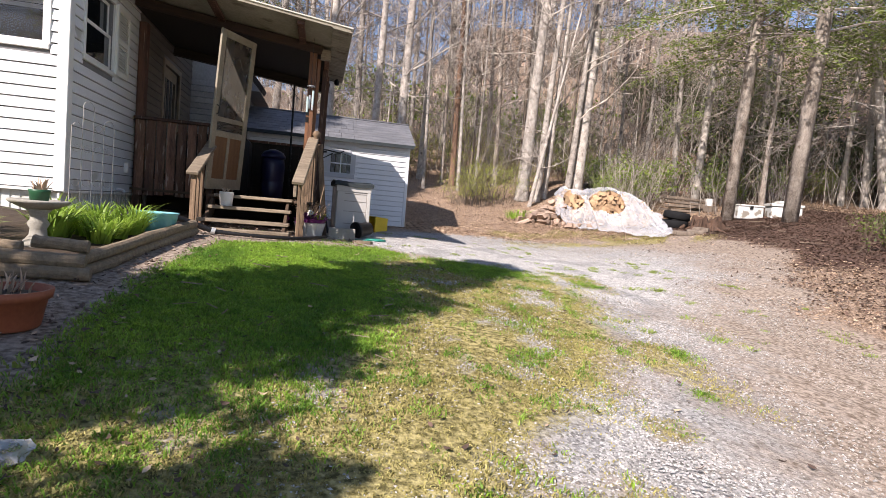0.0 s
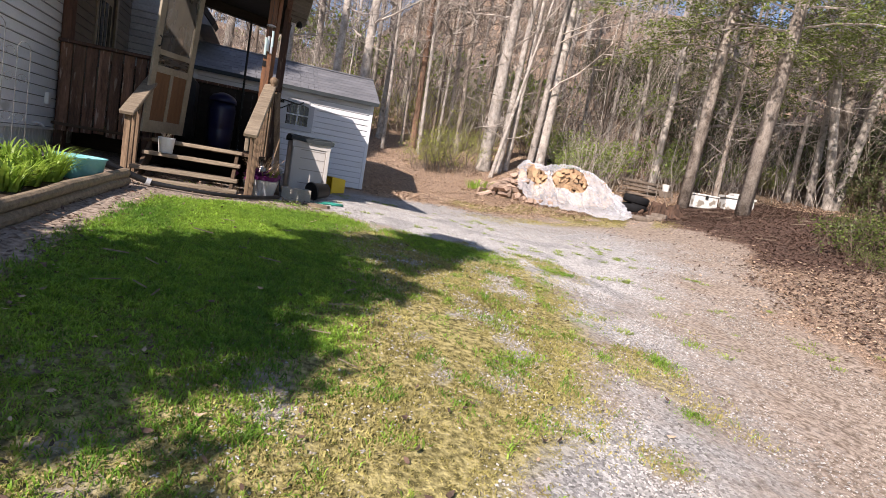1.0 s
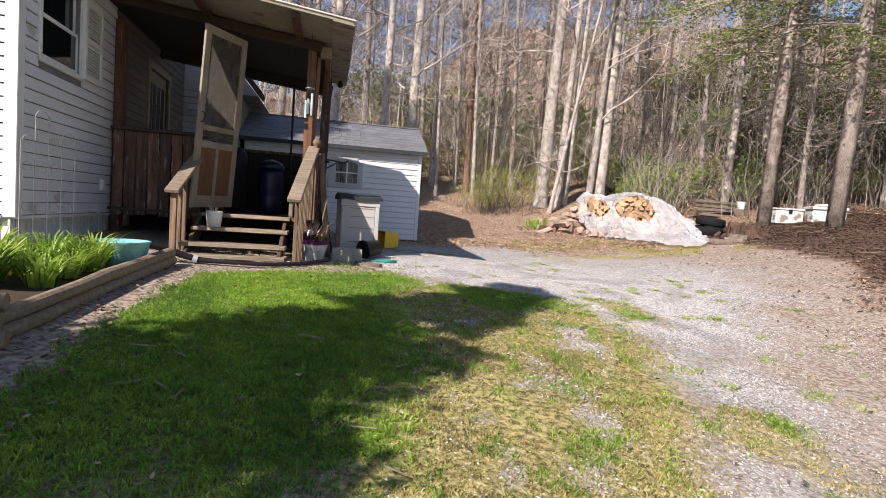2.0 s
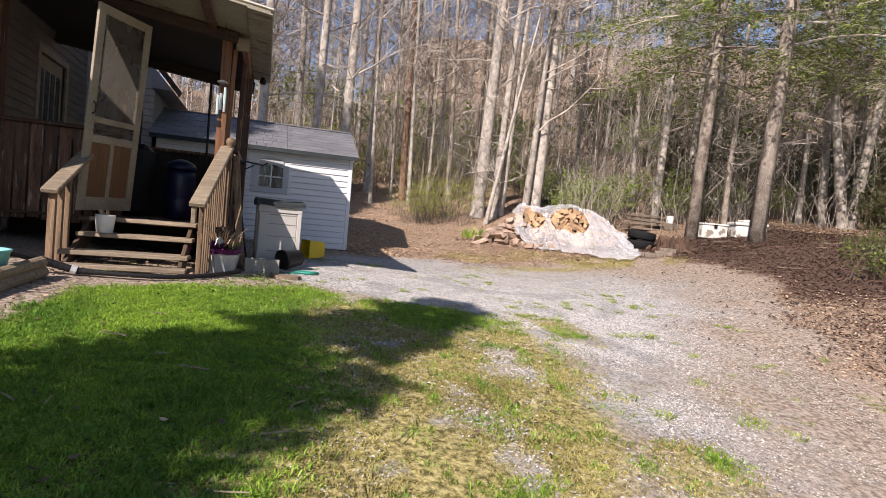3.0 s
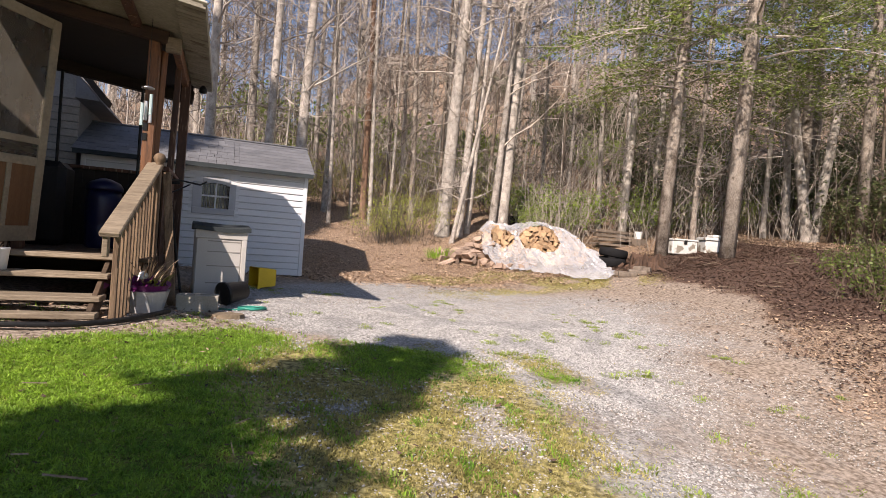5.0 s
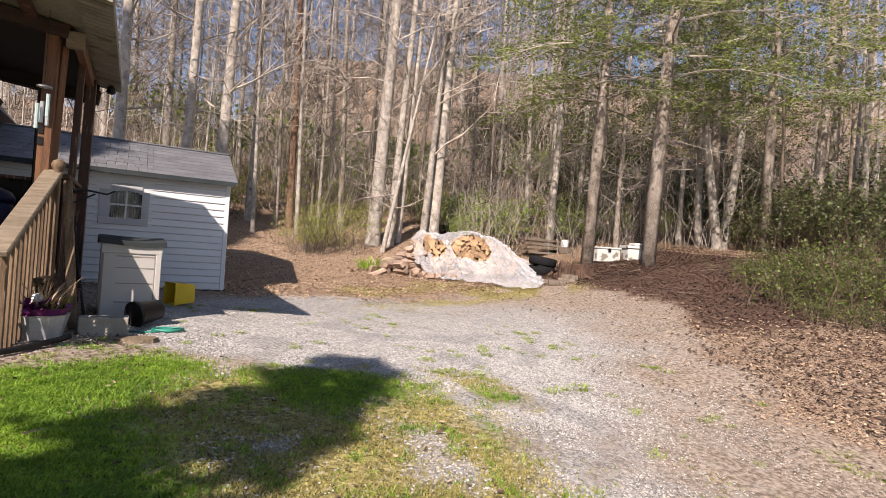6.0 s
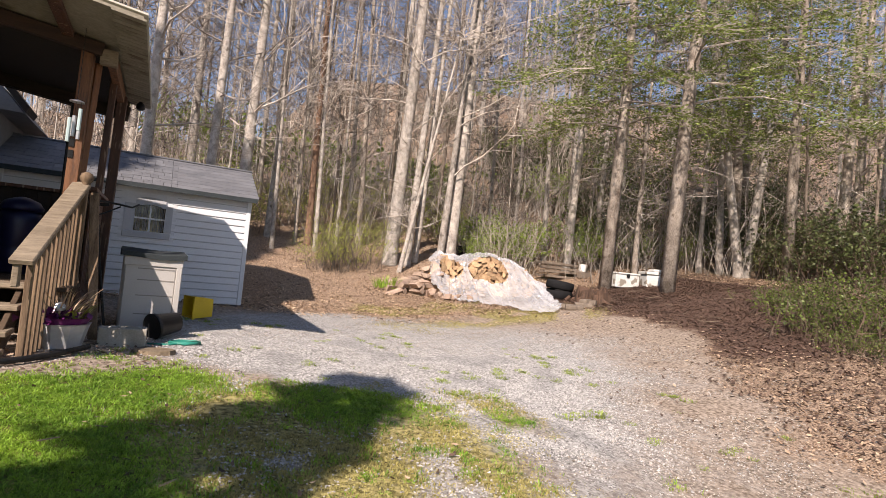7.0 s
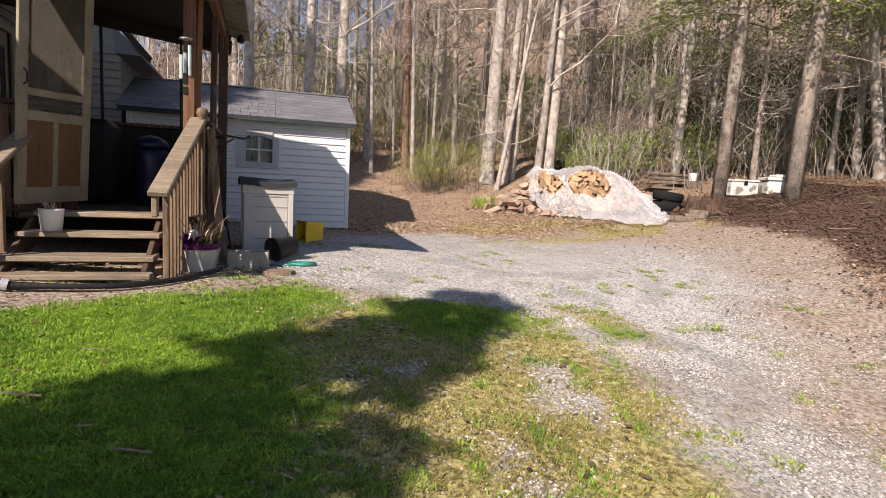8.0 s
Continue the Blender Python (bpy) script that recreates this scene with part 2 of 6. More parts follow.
SHRUBLEAF = shade("shrub_leaves", (0.30, 0.40, 0.07), (0.16, 0.24, 0.045), 0.5, 3, 20, 0.0, island=0.35, trans=0.35)
DAYLILY = shade("daylily_leaves", (0.36, 0.5, 0.08), (0.21, 0.36, 0.05), 0.45, 3, 20, 0.0, island=0.25, trans=0.4)
DRYLEAF = shade("dry_brown_leaves", (0.58, 0.44, 0.31), (0.34, 0.23, 0.155), 0.8, 3, 20, 0.0, island=0.45, trans=0.15)
GRASS = shade("lawn_grass", (0.30, 0.47, 0.055), (0.11, 0.25, 0.028), 0.55, 1.2, 8, 0.0, island=0.5, trans=0.42)
STRAW = shade("dry_moss_grass", (0.47, 0.42, 0.16), (0.25, 0.215, 0.075), 0.7, 1.2, 8, 0.0, island=0.35, trans=0.3)
STONE = shade("crushed_limestone", (0.47, 0.46, 0.445), (0.33, 0.322, 0.31), 0.85, 30, 120, 0.2, island=0.38)
SCREEN = clear_sheet("insect_screen", (0.085, 0.073, 0.057), 0.40, 0.7, 0.2, 0.28)
PLASTIC = clear_sheet("clear_plastic_sheet", (0.66, 0.67, 0.70), 0.60, 0.18, 1.0)
GLASS = clear_sheet("clear_glass", (0.05, 0.05, 0.05), 0.75, 0.02, 1.0)
PANEL = shade("screen_door_plywood", (0.17, 0.085, 0.036), (0.115, 0.055, 0.023), 0.7, 3, 24, 0.2, stretch=(6, 6, 0.8))
DOORPAINT = shade("old_white_door_paint", (0.30, 0.262, 0.195), (0.20, 0.17, 0.122), 0.6, 4, 40, 0.15, wear=((0.34, 0.27, 0.19), 7, 0.63))
# Near-black brown holds the porch's deep shade in the wood's own colour.
SHADEWOOD = shade("shade_darkened_wood", (0.032, 0.021, 0.015), (0.016, 0.011, 0.008), 0.8, 3, 22, 0.3, stretch=(1, 8, 8))
# Dark core showing in the slots draws the shadow lines under the laps.
BACKING = shade("dark_siding_backing", (0.21, 0.21, 0.215), (0.16, 0.16, 0.165), 0.8, 3, 30, 0.1)
STUMPWOOD = shade("rotten_stump_wood", (0.125, 0.07, 0.045), (0.045, 0.027, 0.018), 0.9, 6, 30, 1.0, stretch=(2, 2, 0.6))
VINELEAF = shade("bank_shrub_leaves", (0.16, 0.22, 0.04), (0.05, 0.07, 0.018), 0.5, 3, 20, 0.0, island=0.4, trans=0.35)
STEM = shade("brown_shrub_stem", (0.15, 0.105, 0.075), (0.075, 0.052, 0.037), 0.85, 3, 20, 0.0, loose=0.2)
BEECHLEAF = shade("papery_beech_leaves", (0.62, 0.52, 0.40), (0.45, 0.36, 0.26), 0.7, 3, 20, 0.0, island=0.3, trans=0.4)
MOTTLED = shade("mottled_tulip_bark", (0.46, 0.40, 0.34), (0.09, 0.068, 0.052), 0.92, 2.2, 20, 1.0, stretch=(2.2, 2.2, 1.3), loose=0.15, wear=((0.17, 0.135, 0.105), 4, 0.6))
# White wing siding toned down to beige; carries the shade between the buildings.
WINGSIDE = shade("shaded_beige_siding", (0.36, 0.345, 0.315), (0.24, 0.228, 0.208), 0.6, 2, 30, 0.08, wear=((0.26, 0.24, 0.21), 2.5, 0.6))
TANSTONE = shade("tan_fine_gravel", (0.43, 0.38, 0.33), (0.23, 0.195, 0.163), 0.88, 30, 120, 0.2, island=0.45)
# Dark leaf tone, deepened for tree shade beside the drive; also strewn on the lawn.
DARKLEAF = shade("shade_dark_leaves", (0.15, 0.093, 0.066), (0.065, 0.04, 0.03), 0.75, 3, 20, 0.0, island=0.5, trans=0.1)
RAILWOOD = shade("weathered_brown_boards", (0.22, 0.115, 0.072), (0.055, 0.026, 0.017), 0.75, 2.2, 18, 0.4, stretch=(7, 7, 0.9), loose=0.3, wear=((0.33, 0.25, 0.2), 4, 0.6))
LAUREL = shade("dark_laurel_leaves", (0.12, 0.15, 0.05), (0.05, 0.066, 0.024), 0.45, 3, 20, 0.0, island=0.45, trans=0.2)
BEAMWOOD = shade("dark_beam_wood", (0.075, 0.036, 0.021), (0.03, 0.015, 0.01), 0.7, 3, 26, 0.3, stretch=(0.7, 6, 6), loose=0.3)
PORCHSIDE = shade("shade_brown_siding", (0.17, 0.14, 0.115), (0.10, 0.082, 0.066), 0.65, 2, 30, 0.08)
WEEDLEAF = shade("low_weed_leaves", (0.33, 0.42, 0.09), (0.20, 0.27, 0.055), 0.55, 3, 20, 0.0, island=0.3, trans=0.35)
GREYTWIG = shade("grey_brown_branch_bark", (0.17, 0.14, 0.115), (0.07, 0.057, 0.047), 0.9, 2, 10, 0.0, loose=0.25)
BINSEAM = shade("bin_groove_resin", (0.26, 0.245, 0.225), (0.21, 0.195, 0.18), 0.6, 2, 60, 0.1)

# ---- the ground ----
YS = (0, 2.3, 3, 4, 5, 6, 6.7, 7.2, 8, 9, 10, 11, 12, 12.6)
GRAVEL_L = (0.1, 0.6, 1.35, 2.0, 2.4, 2.5, 2.2, 0.9, 0.35, 0.3, 0.4, 1.3, 2.6, 4.1)
GRAVEL_R = (1.7, 2.0, 2.4, 3.0, 3.6, 4.5, 5.1, 5.6, 6.2, 6.7, 6.2, 5.5, 4.7, 4.2)
LITTER_L = (3.6, 4.1, 4.5, 4.9, 5.15, 5.9, 6.5, 6.95, 7.6, 8.3, 8.6, 8.6, 8.0, 7.0)

def zones(x, y):
    """How much gravel, lawn green, dry moss, leaf litter and shade-darkened litter lie at a place."""
    n = noise.noise((x * 0.9, y * 0.9, 0.0)) * 0.45 + noise.noise((x * 2.7, y * 2.7, 3.0)) * 0.22
    left, right = float(np.interp(y, YS, GRAVEL_L)), float(np.interp(y, YS, GRAVEL_R))
    gravel = sm(-0.35, 0.35, x - left + n * 0.8) * sm(-1.1, 1.3, right - x + n * 1.4) * sm(0.2, -0.3, y - 12.3 + n)
    lawn = sm(-0.12, 0.12, x + 1.26 + 0.18 * sm(6, 4.5, y) + n * 0.2) * sm(0.5, -0.3, x - left - n * 0.5) * sm(0.22, -0.2, y - float(np.interp(x, (-1.2, -0.6, 0.0, 0.5, 1.0, 1.7), (6.3, 6.75, 6.95, 7.22, 7.05, 7.2))) + n * 0.3)
    green = lawn * sm(0.45, -0.40, x - 0.30 - 0.30 * (y - 4.6) * sm(7.2, 4.0, y) + n * 1.1) * (0.10 + 0.90 * sm(2.2, 4.4, y + n))
    patch = sm(1.1, 0.1, math.hypot((x - 1.65) / 0.8, (y - 6.45) / 0.6) + n * 0.9)
    green = max(green, 0.9 * lawn * patch)
    moss = lawn * (1 - green)
    mat = sm(0.12, 0.36, noise.noise((x * 1.5, y * 1.5, 11.0)) + 0.3 * noise.noise((x * 4, y * 4, 12.0))) * sm(1.9, 0.2, x - left) * sm(8.2, 6.6, y)
    moss, gravel = max(moss, 0.95 * mat * gravel), gravel * (1 - 0.8 * mat)
    green = max(green, 0.55 * mat * sm(0.2, 0.5, noise.noise((x * 2.2, y * 2.2, 15.0))))
    bare = 0.8 * sm(0.20, 0.46, noise.noise((x * 1.9, y * 1.9, 21.0)) + 0.45 * noise.noise((x * 5.5, y * 5.5, 22.0))) * (1 - green)
    moss, gravel = moss * (1 - 0.85 * bare), max(gravel, 0.9 * bare * moss)
    verge = sm(0.05, 0.3, noise.noise((x * 1.3, y * 1.3, 41.0)) + 0.2) * sm(10.2, 11.6, y) * sm(14.2, 13.0, y) * sm(3.2, 4.4, x) * sm(9.5, 8.0, x)
    moss = max(moss, 0.85 * verge)
    rim = float(np.interp(y, YS, LITTER_L))
    litter = max(sm(-0.45, 0.5, x - rim + n), 0.85 * sm(-0.4, 0.9, y - 11.6 + 0.4 * sm(3, 1, x) + n), sm(0.3, -0.1, x + 1.45 + n * 0.2) * 0.3)
    # old dark leaves and the trees' shade, painted together as darker litter
    shade_litter = litter * sm(6.6, 8.2, x + n * 0.8) * sm(5.8, 7.6, y + n) * sm(14.6, 13.2, y + n * 1.2 - 0.12 * (x - 9))
    return gravel, green, moss, litter, shade_litter

ZONE = {}

def zone_at(x, y, rng):
    """The cover near a place, from the ground's own grid."""
    key = (round((x + rng.uniform(-0.06, 0.06)) / 0.12), round((y + rng.uniform(-0.06, 0.06)) / 0.12))
    return ZONE.get(key, (0.0, 0.0, 0.0, 1.0, 0.0))

def spread(lo, hi, step, reach):
    inner = np.arange(lo, hi + step / 2, step)
    out = step * np.cumsum(1.28 ** np.arange(1, 60))
    out = out[out < reach]
    return np.concatenate([lo - out[::-1], inner, hi + out])

def build_ground():
    xs, ys = spread(-4.0, 14.0, 0.12, 900), spread(-1.0, 19.0, 0.12, 1200)
    verts, cover = [], []
    for y in ys:
        for x in xs:
            inside = -4.5 < x < 16 and -14 < y < 21
            rough = 0.018 * noise.noise((x * 1.7, y * 1.7, 7.0)) + 0.006 * noise.noise((x * 2.9, y * 2.9, 2.0)) if inside else 0.25 * noise.noise((x * 0.1, y * 0.1, 5.0)) * sm(20, 40, math.hypot(x, y))
            verts.append((x, y, ground_z(x, y) + rough))
            cover.append(zones(x, y) if inside else (0.0, 0.0, 0.0, 1.0, 0.0))
    nx = len(xs)
    for x, y, z4 in zip([v[0] for v in verts], [v[1] for v in verts], cover):
        ZONE[(round(x / 0.12), round(y / 0.12))] = z4
    faces = [(j * nx + i, j * nx + i + 1, (j + 1) * nx + i + 1, (j + 1) * nx + i) for j in range(len(ys) - 1) for i in range(nx - 1)]
    me = soup("ground", verts, faces)
    cover = np.array(cover, dtype=np.float32)
    for k, name in enumerate(("gravel", "green", "moss", "litter", "shade_litter")):
        me.attributes.new(name, "FLOAT", "POINT").data.foreach_set("value", cover[:, k])
    me.shade_smooth()
    mat = bpy.data.materials.new("yard_ground")
    mat.use_nodes = True
    nodes, links = mat.node_tree.nodes, mat.node_tree.links
    bsdf = nodes["Principled BSDF"]
    coord = nodes.new("ShaderNodeNewGeometry")
    def tex(scale, detail=5):
        t = nodes.new("ShaderNodeTexNoise")
        t.inputs["Scale"].default_value, t.inputs["Detail"].default_value = scale, detail
        links.new(coord.outputs["Position"], t.inputs["Vector"])
        return t
    mid, grain, speck = tex(7), tex(60), tex(26, 8)
    cells = nodes.new("ShaderNodeTexVoronoi")
    cells.inputs["Scale"].default_value = 58
    links.new(coord.outputs["Position"], cells.inputs["Vector"])
    def ramp(source, low, high, p0=0.3, p1=0.7):
        r = nodes.new("ShaderNodeValToRGB")
        r.color_ramp.elements[0].position, r.color_ramp.elements[1].position = p0, p1
        r.color_ramp.elements[0].color, r.color_ramp.elements[1].color = (*low, 1), (*high, 1)
        links.new(source, r.inputs["Fac"])
        return r.outputs[0]
    def blend(fac, a, b):
        m = nodes.new("ShaderNodeMix")
        m.data_type = "RGBA"
        links.new(fac, m.inputs["Factor"])
        links.new(a, m.inputs[6])
        links.new(b, m.inputs[7])
        return m.outputs[2]
    def cover_of(name, sharp=0.22):
        a, add, cut = nodes.new("ShaderNodeAttribute"), nodes.new("ShaderNodeMath"), nodes.new("ShaderNodeMapRange")
        a.attribute_name = name
        add.operation, add.use_clamp = "ADD", False
        off = nodes.new("ShaderNodeMath")
        off.operation, off.inputs[1].default_value = "SUBTRACT", 0.5
        wide = nodes.new("ShaderNodeMath")
        wide.operation, wide.inputs[1].default_value = "MULTIPLY", 0.9
        links.new(mid.outputs["Fac"], off.inputs[0])
        links.new(off.outputs[0], wide.inputs[0])
        links.new(a.outputs["Fac"], add.inputs[0])
        links.new(wide.outputs[0], add.inputs[1])
        links.new(add.outputs[0], cut.inputs[0])
        cut.inputs[1].default_value, cut.inputs[2].default_value = 0.5 - sharp, 0.5 + sharp
        return cut.outputs[0]
    dirt = ramp(speck.outputs["Fac"], (0.16, 0.122, 0.092), (0.43, 0.355, 0.29), 0.36, 0.64)
    litter = ramp(grain.outputs["Fac"], (0.11, 0.074, 0.052), (0.46, 0.335, 0.24), 0.38, 0.62)
    moss = ramp(speck.outputs["Fac"], (0.11, 0.095, 0.035), (0.44, 0.38, 0.17), 0.38, 0.62)
    green = ramp(speck.outputs["Fac"], (0.06, 0.065, 0.018), (0.22, 0.21, 0.06), 0.36, 0.64)
    stone = ramp(cells.outputs["Color"], (0.15, 0.146, 0.14), (0.49, 0.48, 0.465), 0.1, 0.9)
    colour = blend(cover_of("litter"), dirt, litter)
    # litter colour with the tree shade put into it
    shade_tone = ramp(grain.outputs["Fac"], (0.055, 0.034, 0.026), (0.17, 0.105, 0.08), 0.38, 0.62)
    colour = blend(cover_of("shade_litter"), colour, shade_tone)
    colour = blend(cover_of("moss"), colour, moss)
    colour = blend(cover_of("green"), colour, green)
    colour = blend(cover_of("gravel", 0.4), colour, stone)
    links.new(colour, bsdf.inputs["Base Color"])
    bsdf.inputs["Roughness"].default_value = 0.95
    bsdf.inputs["Specular IOR Level"].default_value = 0.2
    bump = nodes.new("ShaderNodeBump")
    bump.inputs["Strength"].default_value, bump.inputs["Distance"].default_value = 0.55, 0.03
    links.new(grain.outputs["Fac"], bump.inputs["Height"])
    links.new(bump.outputs[0], bsdf.inputs["Normal"])
    me.materials.append(mat)
    return tagged(new("ground", me), "sloping yard of grass, crushed stone, bare dirt and leaf litter", "ground", kind="structure")

build_ground()

# ---- the house ----
COURSES = {}

def course_mesh(length, high, mat):
    """One lap of siding: thin at the top, proud at the bottom. Runs along +x and faces -y."""
    key = (round(length, 2), round(high, 3), mat.name)
    if key not in COURSES:
        p = [(-0.001, 0.009), (-0.020, 0.008), (-0.021, 0.018), (-0.006, high - 0.001), (-0.001, high - 0.001)]
        verts = [(x, y, z) for x in (0, length) for y, z in p]
        n = len(p)
        faces = [(k, (k + 1) % n, n + (k + 1) % n, n + k) for k in range(n)] + [tuple(range(n))[::-1], tuple(range(n, 2 * n))]
        COURSES[key] = soup("clapboard", verts, faces)
        COURSES[key].materials.append(mat)
    return COURSES[key]

def siding(parent, m, length, z0, z1, high, mat, openings=(), name="clapboard"):
    z = z0
    while z < z1 - 0.02:
        spans, cuts = [(0.0, length)], [(a, b) for a, b, low, top in openings if z < top - 0.02 and z + high > low + 0.02]
        for a, b in cuts:
            spans = [s for lo, hi in spans for s in ((lo, min(hi, a)), (max(lo, b), hi)) if s[1] - s[0] > 0.03]
        for lo, hi in spans:
            part(name, course_mesh(hi - lo, high, mat), mat, parent, m=m @ pose(lo, 0, z))
        z += high

def slab_with_holes(length, z0, z1, thick, holes):
    """A wall core along +x, its face at y = 0 and its back at y = thick, with openings that go through."""
    xs = sorted({0.0, length, *[v for h in holes for v in h[:2]]})
    zs = sorted({z0, z1, *[v for h in holes for v in h[2:]]})
    bm = bmesh.new()
    for a, b in zip(xs, xs[1:]):
        for c, d in zip(zs, zs[1:]):
            if not any(h[0] <= a and b <= h[1] and h[2] <= c and d <= h[3] for h in holes):
                box(a, 0, c, b, thick, d, bm)
    bmesh.ops.remove_doubles(bm, verts=bm.verts[:], dist=0.0005)
    return bm

def sash_window(parent, m, w, h, blind=0.0):
    """A white double-hung window in its opening, from (0, 0) along +x and up, facing -y."""
    bm = box(-0.04, -0.03, -0.05, w + 0.04, 0.02, 0.0, bevel=0.004)
    box(-0.04, -0.03, h, w + 0.04, 0.02, h + 0.05, bm, 0.004)
    box(-0.05, -0.028, 0.0, 0.0, 0.02, h, bm, 0.004)
    box(w, -0.028, 0.0, w + 0.05, 0.02, h, bm, 0.004)
    win = part("window", bm, TRIM, parent, m=m)
    for name, z0, z1, y in (("lower_sash", 0.0, h / 2 + 0.02, 0.015), ("upper_sash", h / 2 - 0.02, h, 0.045)):
        bm = box(0.002, y, z0 + 0.002, w - 0.002, y + 0.025, z0 + 0.04)
        box(0.002, y, z1 - 0.04, w - 0.002, y + 0.025, z1 - 0.002, bm)
        box(0.002, y, z0 + 0.04, 0.04, y + 0.025, z1 - 0.04, bm)
        box(w - 0.04, y, z0 + 0.04, w - 0.002, y + 0.025, z1 - 0.04, bm)
        part(name, bm, TRIM, win)
        part("pane", box(0.04, y + 0.008, z0 + 0.04, w - 0.04, y + 0.014, z1 - 0.04), DARKGLASS if not blind else GLASS, win)
    if blind:
        bm = bmesh.new()
        for k in range(int(h * (1 - blind) / 0.05)):
            box(0.03, 0.085, h - 0.05 - 0.05 * k, w - 0.03, 0.09, h - 0.008 - 0.05 * k, bm)
        part("blind", bm, BLIND, win, "lowered slatted blind")
        part("dark_room", box(0.0, 0.14, 0.0, w, 0.15, h), DARK, win)
    return win

def shutter(parent, m, w, h):
    bm = box(0, -0.035, 0, 0.05, 0, h, bevel=0.004)
    box(w - 0.05, -0.035, 0, w, 0, h, bm, 0.004)
    for a, b in ((0, 0.06), (h / 2 - 0.03, h / 2 + 0.03), (h - 0.06, h)):
        box(0.05, -0.033, a, w - 0.05, 0, b, bm)
    frame_part = part("shutter", bm, SHUTTER, parent, "beige louvred shutter", m)
    slats = bmesh.new()
    n = int(h / 0.035)
    for k in range(n):
        z = 0.07 + (h - 0.14) * k / (n - 1)
        if abs(z - h / 2) > 0.04:
            box(0.05, -0.012, -0.016, w - 0.05, -0.006, 0.016, slats, m=pose(0, -0.012, z, -35))
    part("louvres", slats, SHUTTER, frame_part)

HX, HY = -2.82, 6.62                     # the house's corner
FACE_SIDE = pose(HX, HY, 0, 0, 0, 90)    # along +x of this pose runs +y; it faces +x
FACE_FRONT = pose(-8.0, HY, 0)

def build_house():
    house = thing("mobile_home", "white vinyl-sided mobile home with louvred shutters beside a covered porch", "house")
    top, base, high = 3.05, 0.40, 0.112
    # side wall, towards the porch
    side_holes = [(0.36, 1.18, 1.86, 2.66), (3.45, 4.40, 0.50, 2.50)]
    wall = part("wall", slab_with_holes(5.40, base, top, 0.12, side_holes), BACKING, house, m=FACE_SIDE @ pose(0, 0, 0))
    siding(wall, pose(0.09, 0, 0), 2.06, base, top, high, SIDING, [(a - 0.14, b - 0.04, c - 0.05, d + 0.05) for a, b, c, d in side_holes[:1]])
    # browner siding under the porch roof, its tone deepened for the roof's shade
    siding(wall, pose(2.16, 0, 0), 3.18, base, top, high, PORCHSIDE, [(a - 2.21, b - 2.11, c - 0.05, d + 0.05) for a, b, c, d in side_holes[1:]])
    front_holes = [(4.12, 4.98, 1.84, 2.75)]
    front = part("wall", slab_with_holes(5.18, base, top, 0.12, front_holes), BACKING, house, m=FACE_FRONT)
    siding(front, pose(0, 0, 0), 5.10, base, top, high, SIDING, [(a - 0.05, b + 0.05, c - 0.05, d + 0.05) for a, b, c, d in front_holes])
    bm = box(HX - 0.09, HY - 0.02, base - 0.02, HX + 0.02, HY + 0.09, top, bevel=0.006)
    part("corner_trim", bm, TRIM, house)
    # skirting of ribbed panels below the siding
    bm = bmesh.new()
    for k in range(60):
        box(k * 0.09, 0.03, -0.3, k * 0.09 + 0.07, 0.05, base, bm)
        box(k * 0.09 + 0.07, 0.042, -0.3, k * 0.09 + 0.09, 0.05, base, bm)
    part("skirting", bm, SKIRT, house, "ribbed off-white vinyl skirting", m=FACE_SIDE)
    bm = bmesh.new()
    for k in range(56):
        box(k * 0.09, 0.03, -0.3, k * 0.09 + 0.07, 0.05, base, bm)
        box(k * 0.09 + 0.07, 0.042, -0.3, k * 0.09 + 0.09, 0.05, base, bm)
    part("skirting", bm, SKIRT, house, "ribbed off-white vinyl skirting", m=FACE_FRONT @ pose(0.12, 0, 0))
    part("base_trim", box(0, -0.03, base - 0.03, 5.2, 0.0, base - 0.001), TRIM, house, m=FACE_SIDE)
    part("base_trim", box(0, -0.03, base - 0.03, 5.09, 0.0, base - 0.001), TRIM, house, m=FACE_FRONT)
    sash_window(house, FACE_SIDE @ pose(0.36, -0.0, 1.86), 0.82, 0.80)
    shutter(house, FACE_SIDE @ pose(1.21, -0.016, 1.84), 0.45, 0.84)
    sash_window(house, FACE_FRONT @ pose(4.12, 0.0, 1.84), 0.86, 0.91, blind=0.35)
    shutter(house, FACE_FRONT @ pose(3.62, -0.016, 1.82), 0.42, 0.95)
    # door to the porch
    door = part("door", box(3.45, 0.03, 0.50, 4.40, 0.07, 2.50), DOORPAINT, house, "old off-white glazed house door", m=FACE_SIDE)
    bm = bmesh.new()
    for a, b in ((3.36, 3.45), (4.40, 4.49)):
        box(a, -0.03, 0.50, b, 0.02, 2.58, bm)
    box(3.45, -0.03, 2.50, 4.40, 0.02, 2.58, bm)
    part("door_frame", bm, DOORPAINT, door)
    for a in (3.58, 3.78, 3.98, 4.18):
        part("pane", box(a, 0.022, 1.35, a + 0.13, 0.028, 2.32), DARKGLASS, door)
    # shallow gable roof
    bm = bmesh.new()
    x0, x1, y0, y1, ridge = -8.2, HX + 0.02, HY - 0.25, 12.0, 4.0
    pts = [(x0, 3.06), ((x0 + x1) / 2, ridge), (x1, 3.06), (x1, 3.16), ((x0 + x1) / 2, ridge + 0.1), (x0, 3.16)]
    near, far = [bm.verts.new((x, y0, z)) for x, z in pts], [bm.verts.new((x, y1, z)) for x, z in pts]
    for k in range(6):
        bm.faces.new((near[k], near[(k + 1) % 6], far[(k + 1) % 6], far[k]))
    bm.faces.new(near)
    bm.faces.new(far[::-1])
    part("roof", bm, SHINGLE, house)
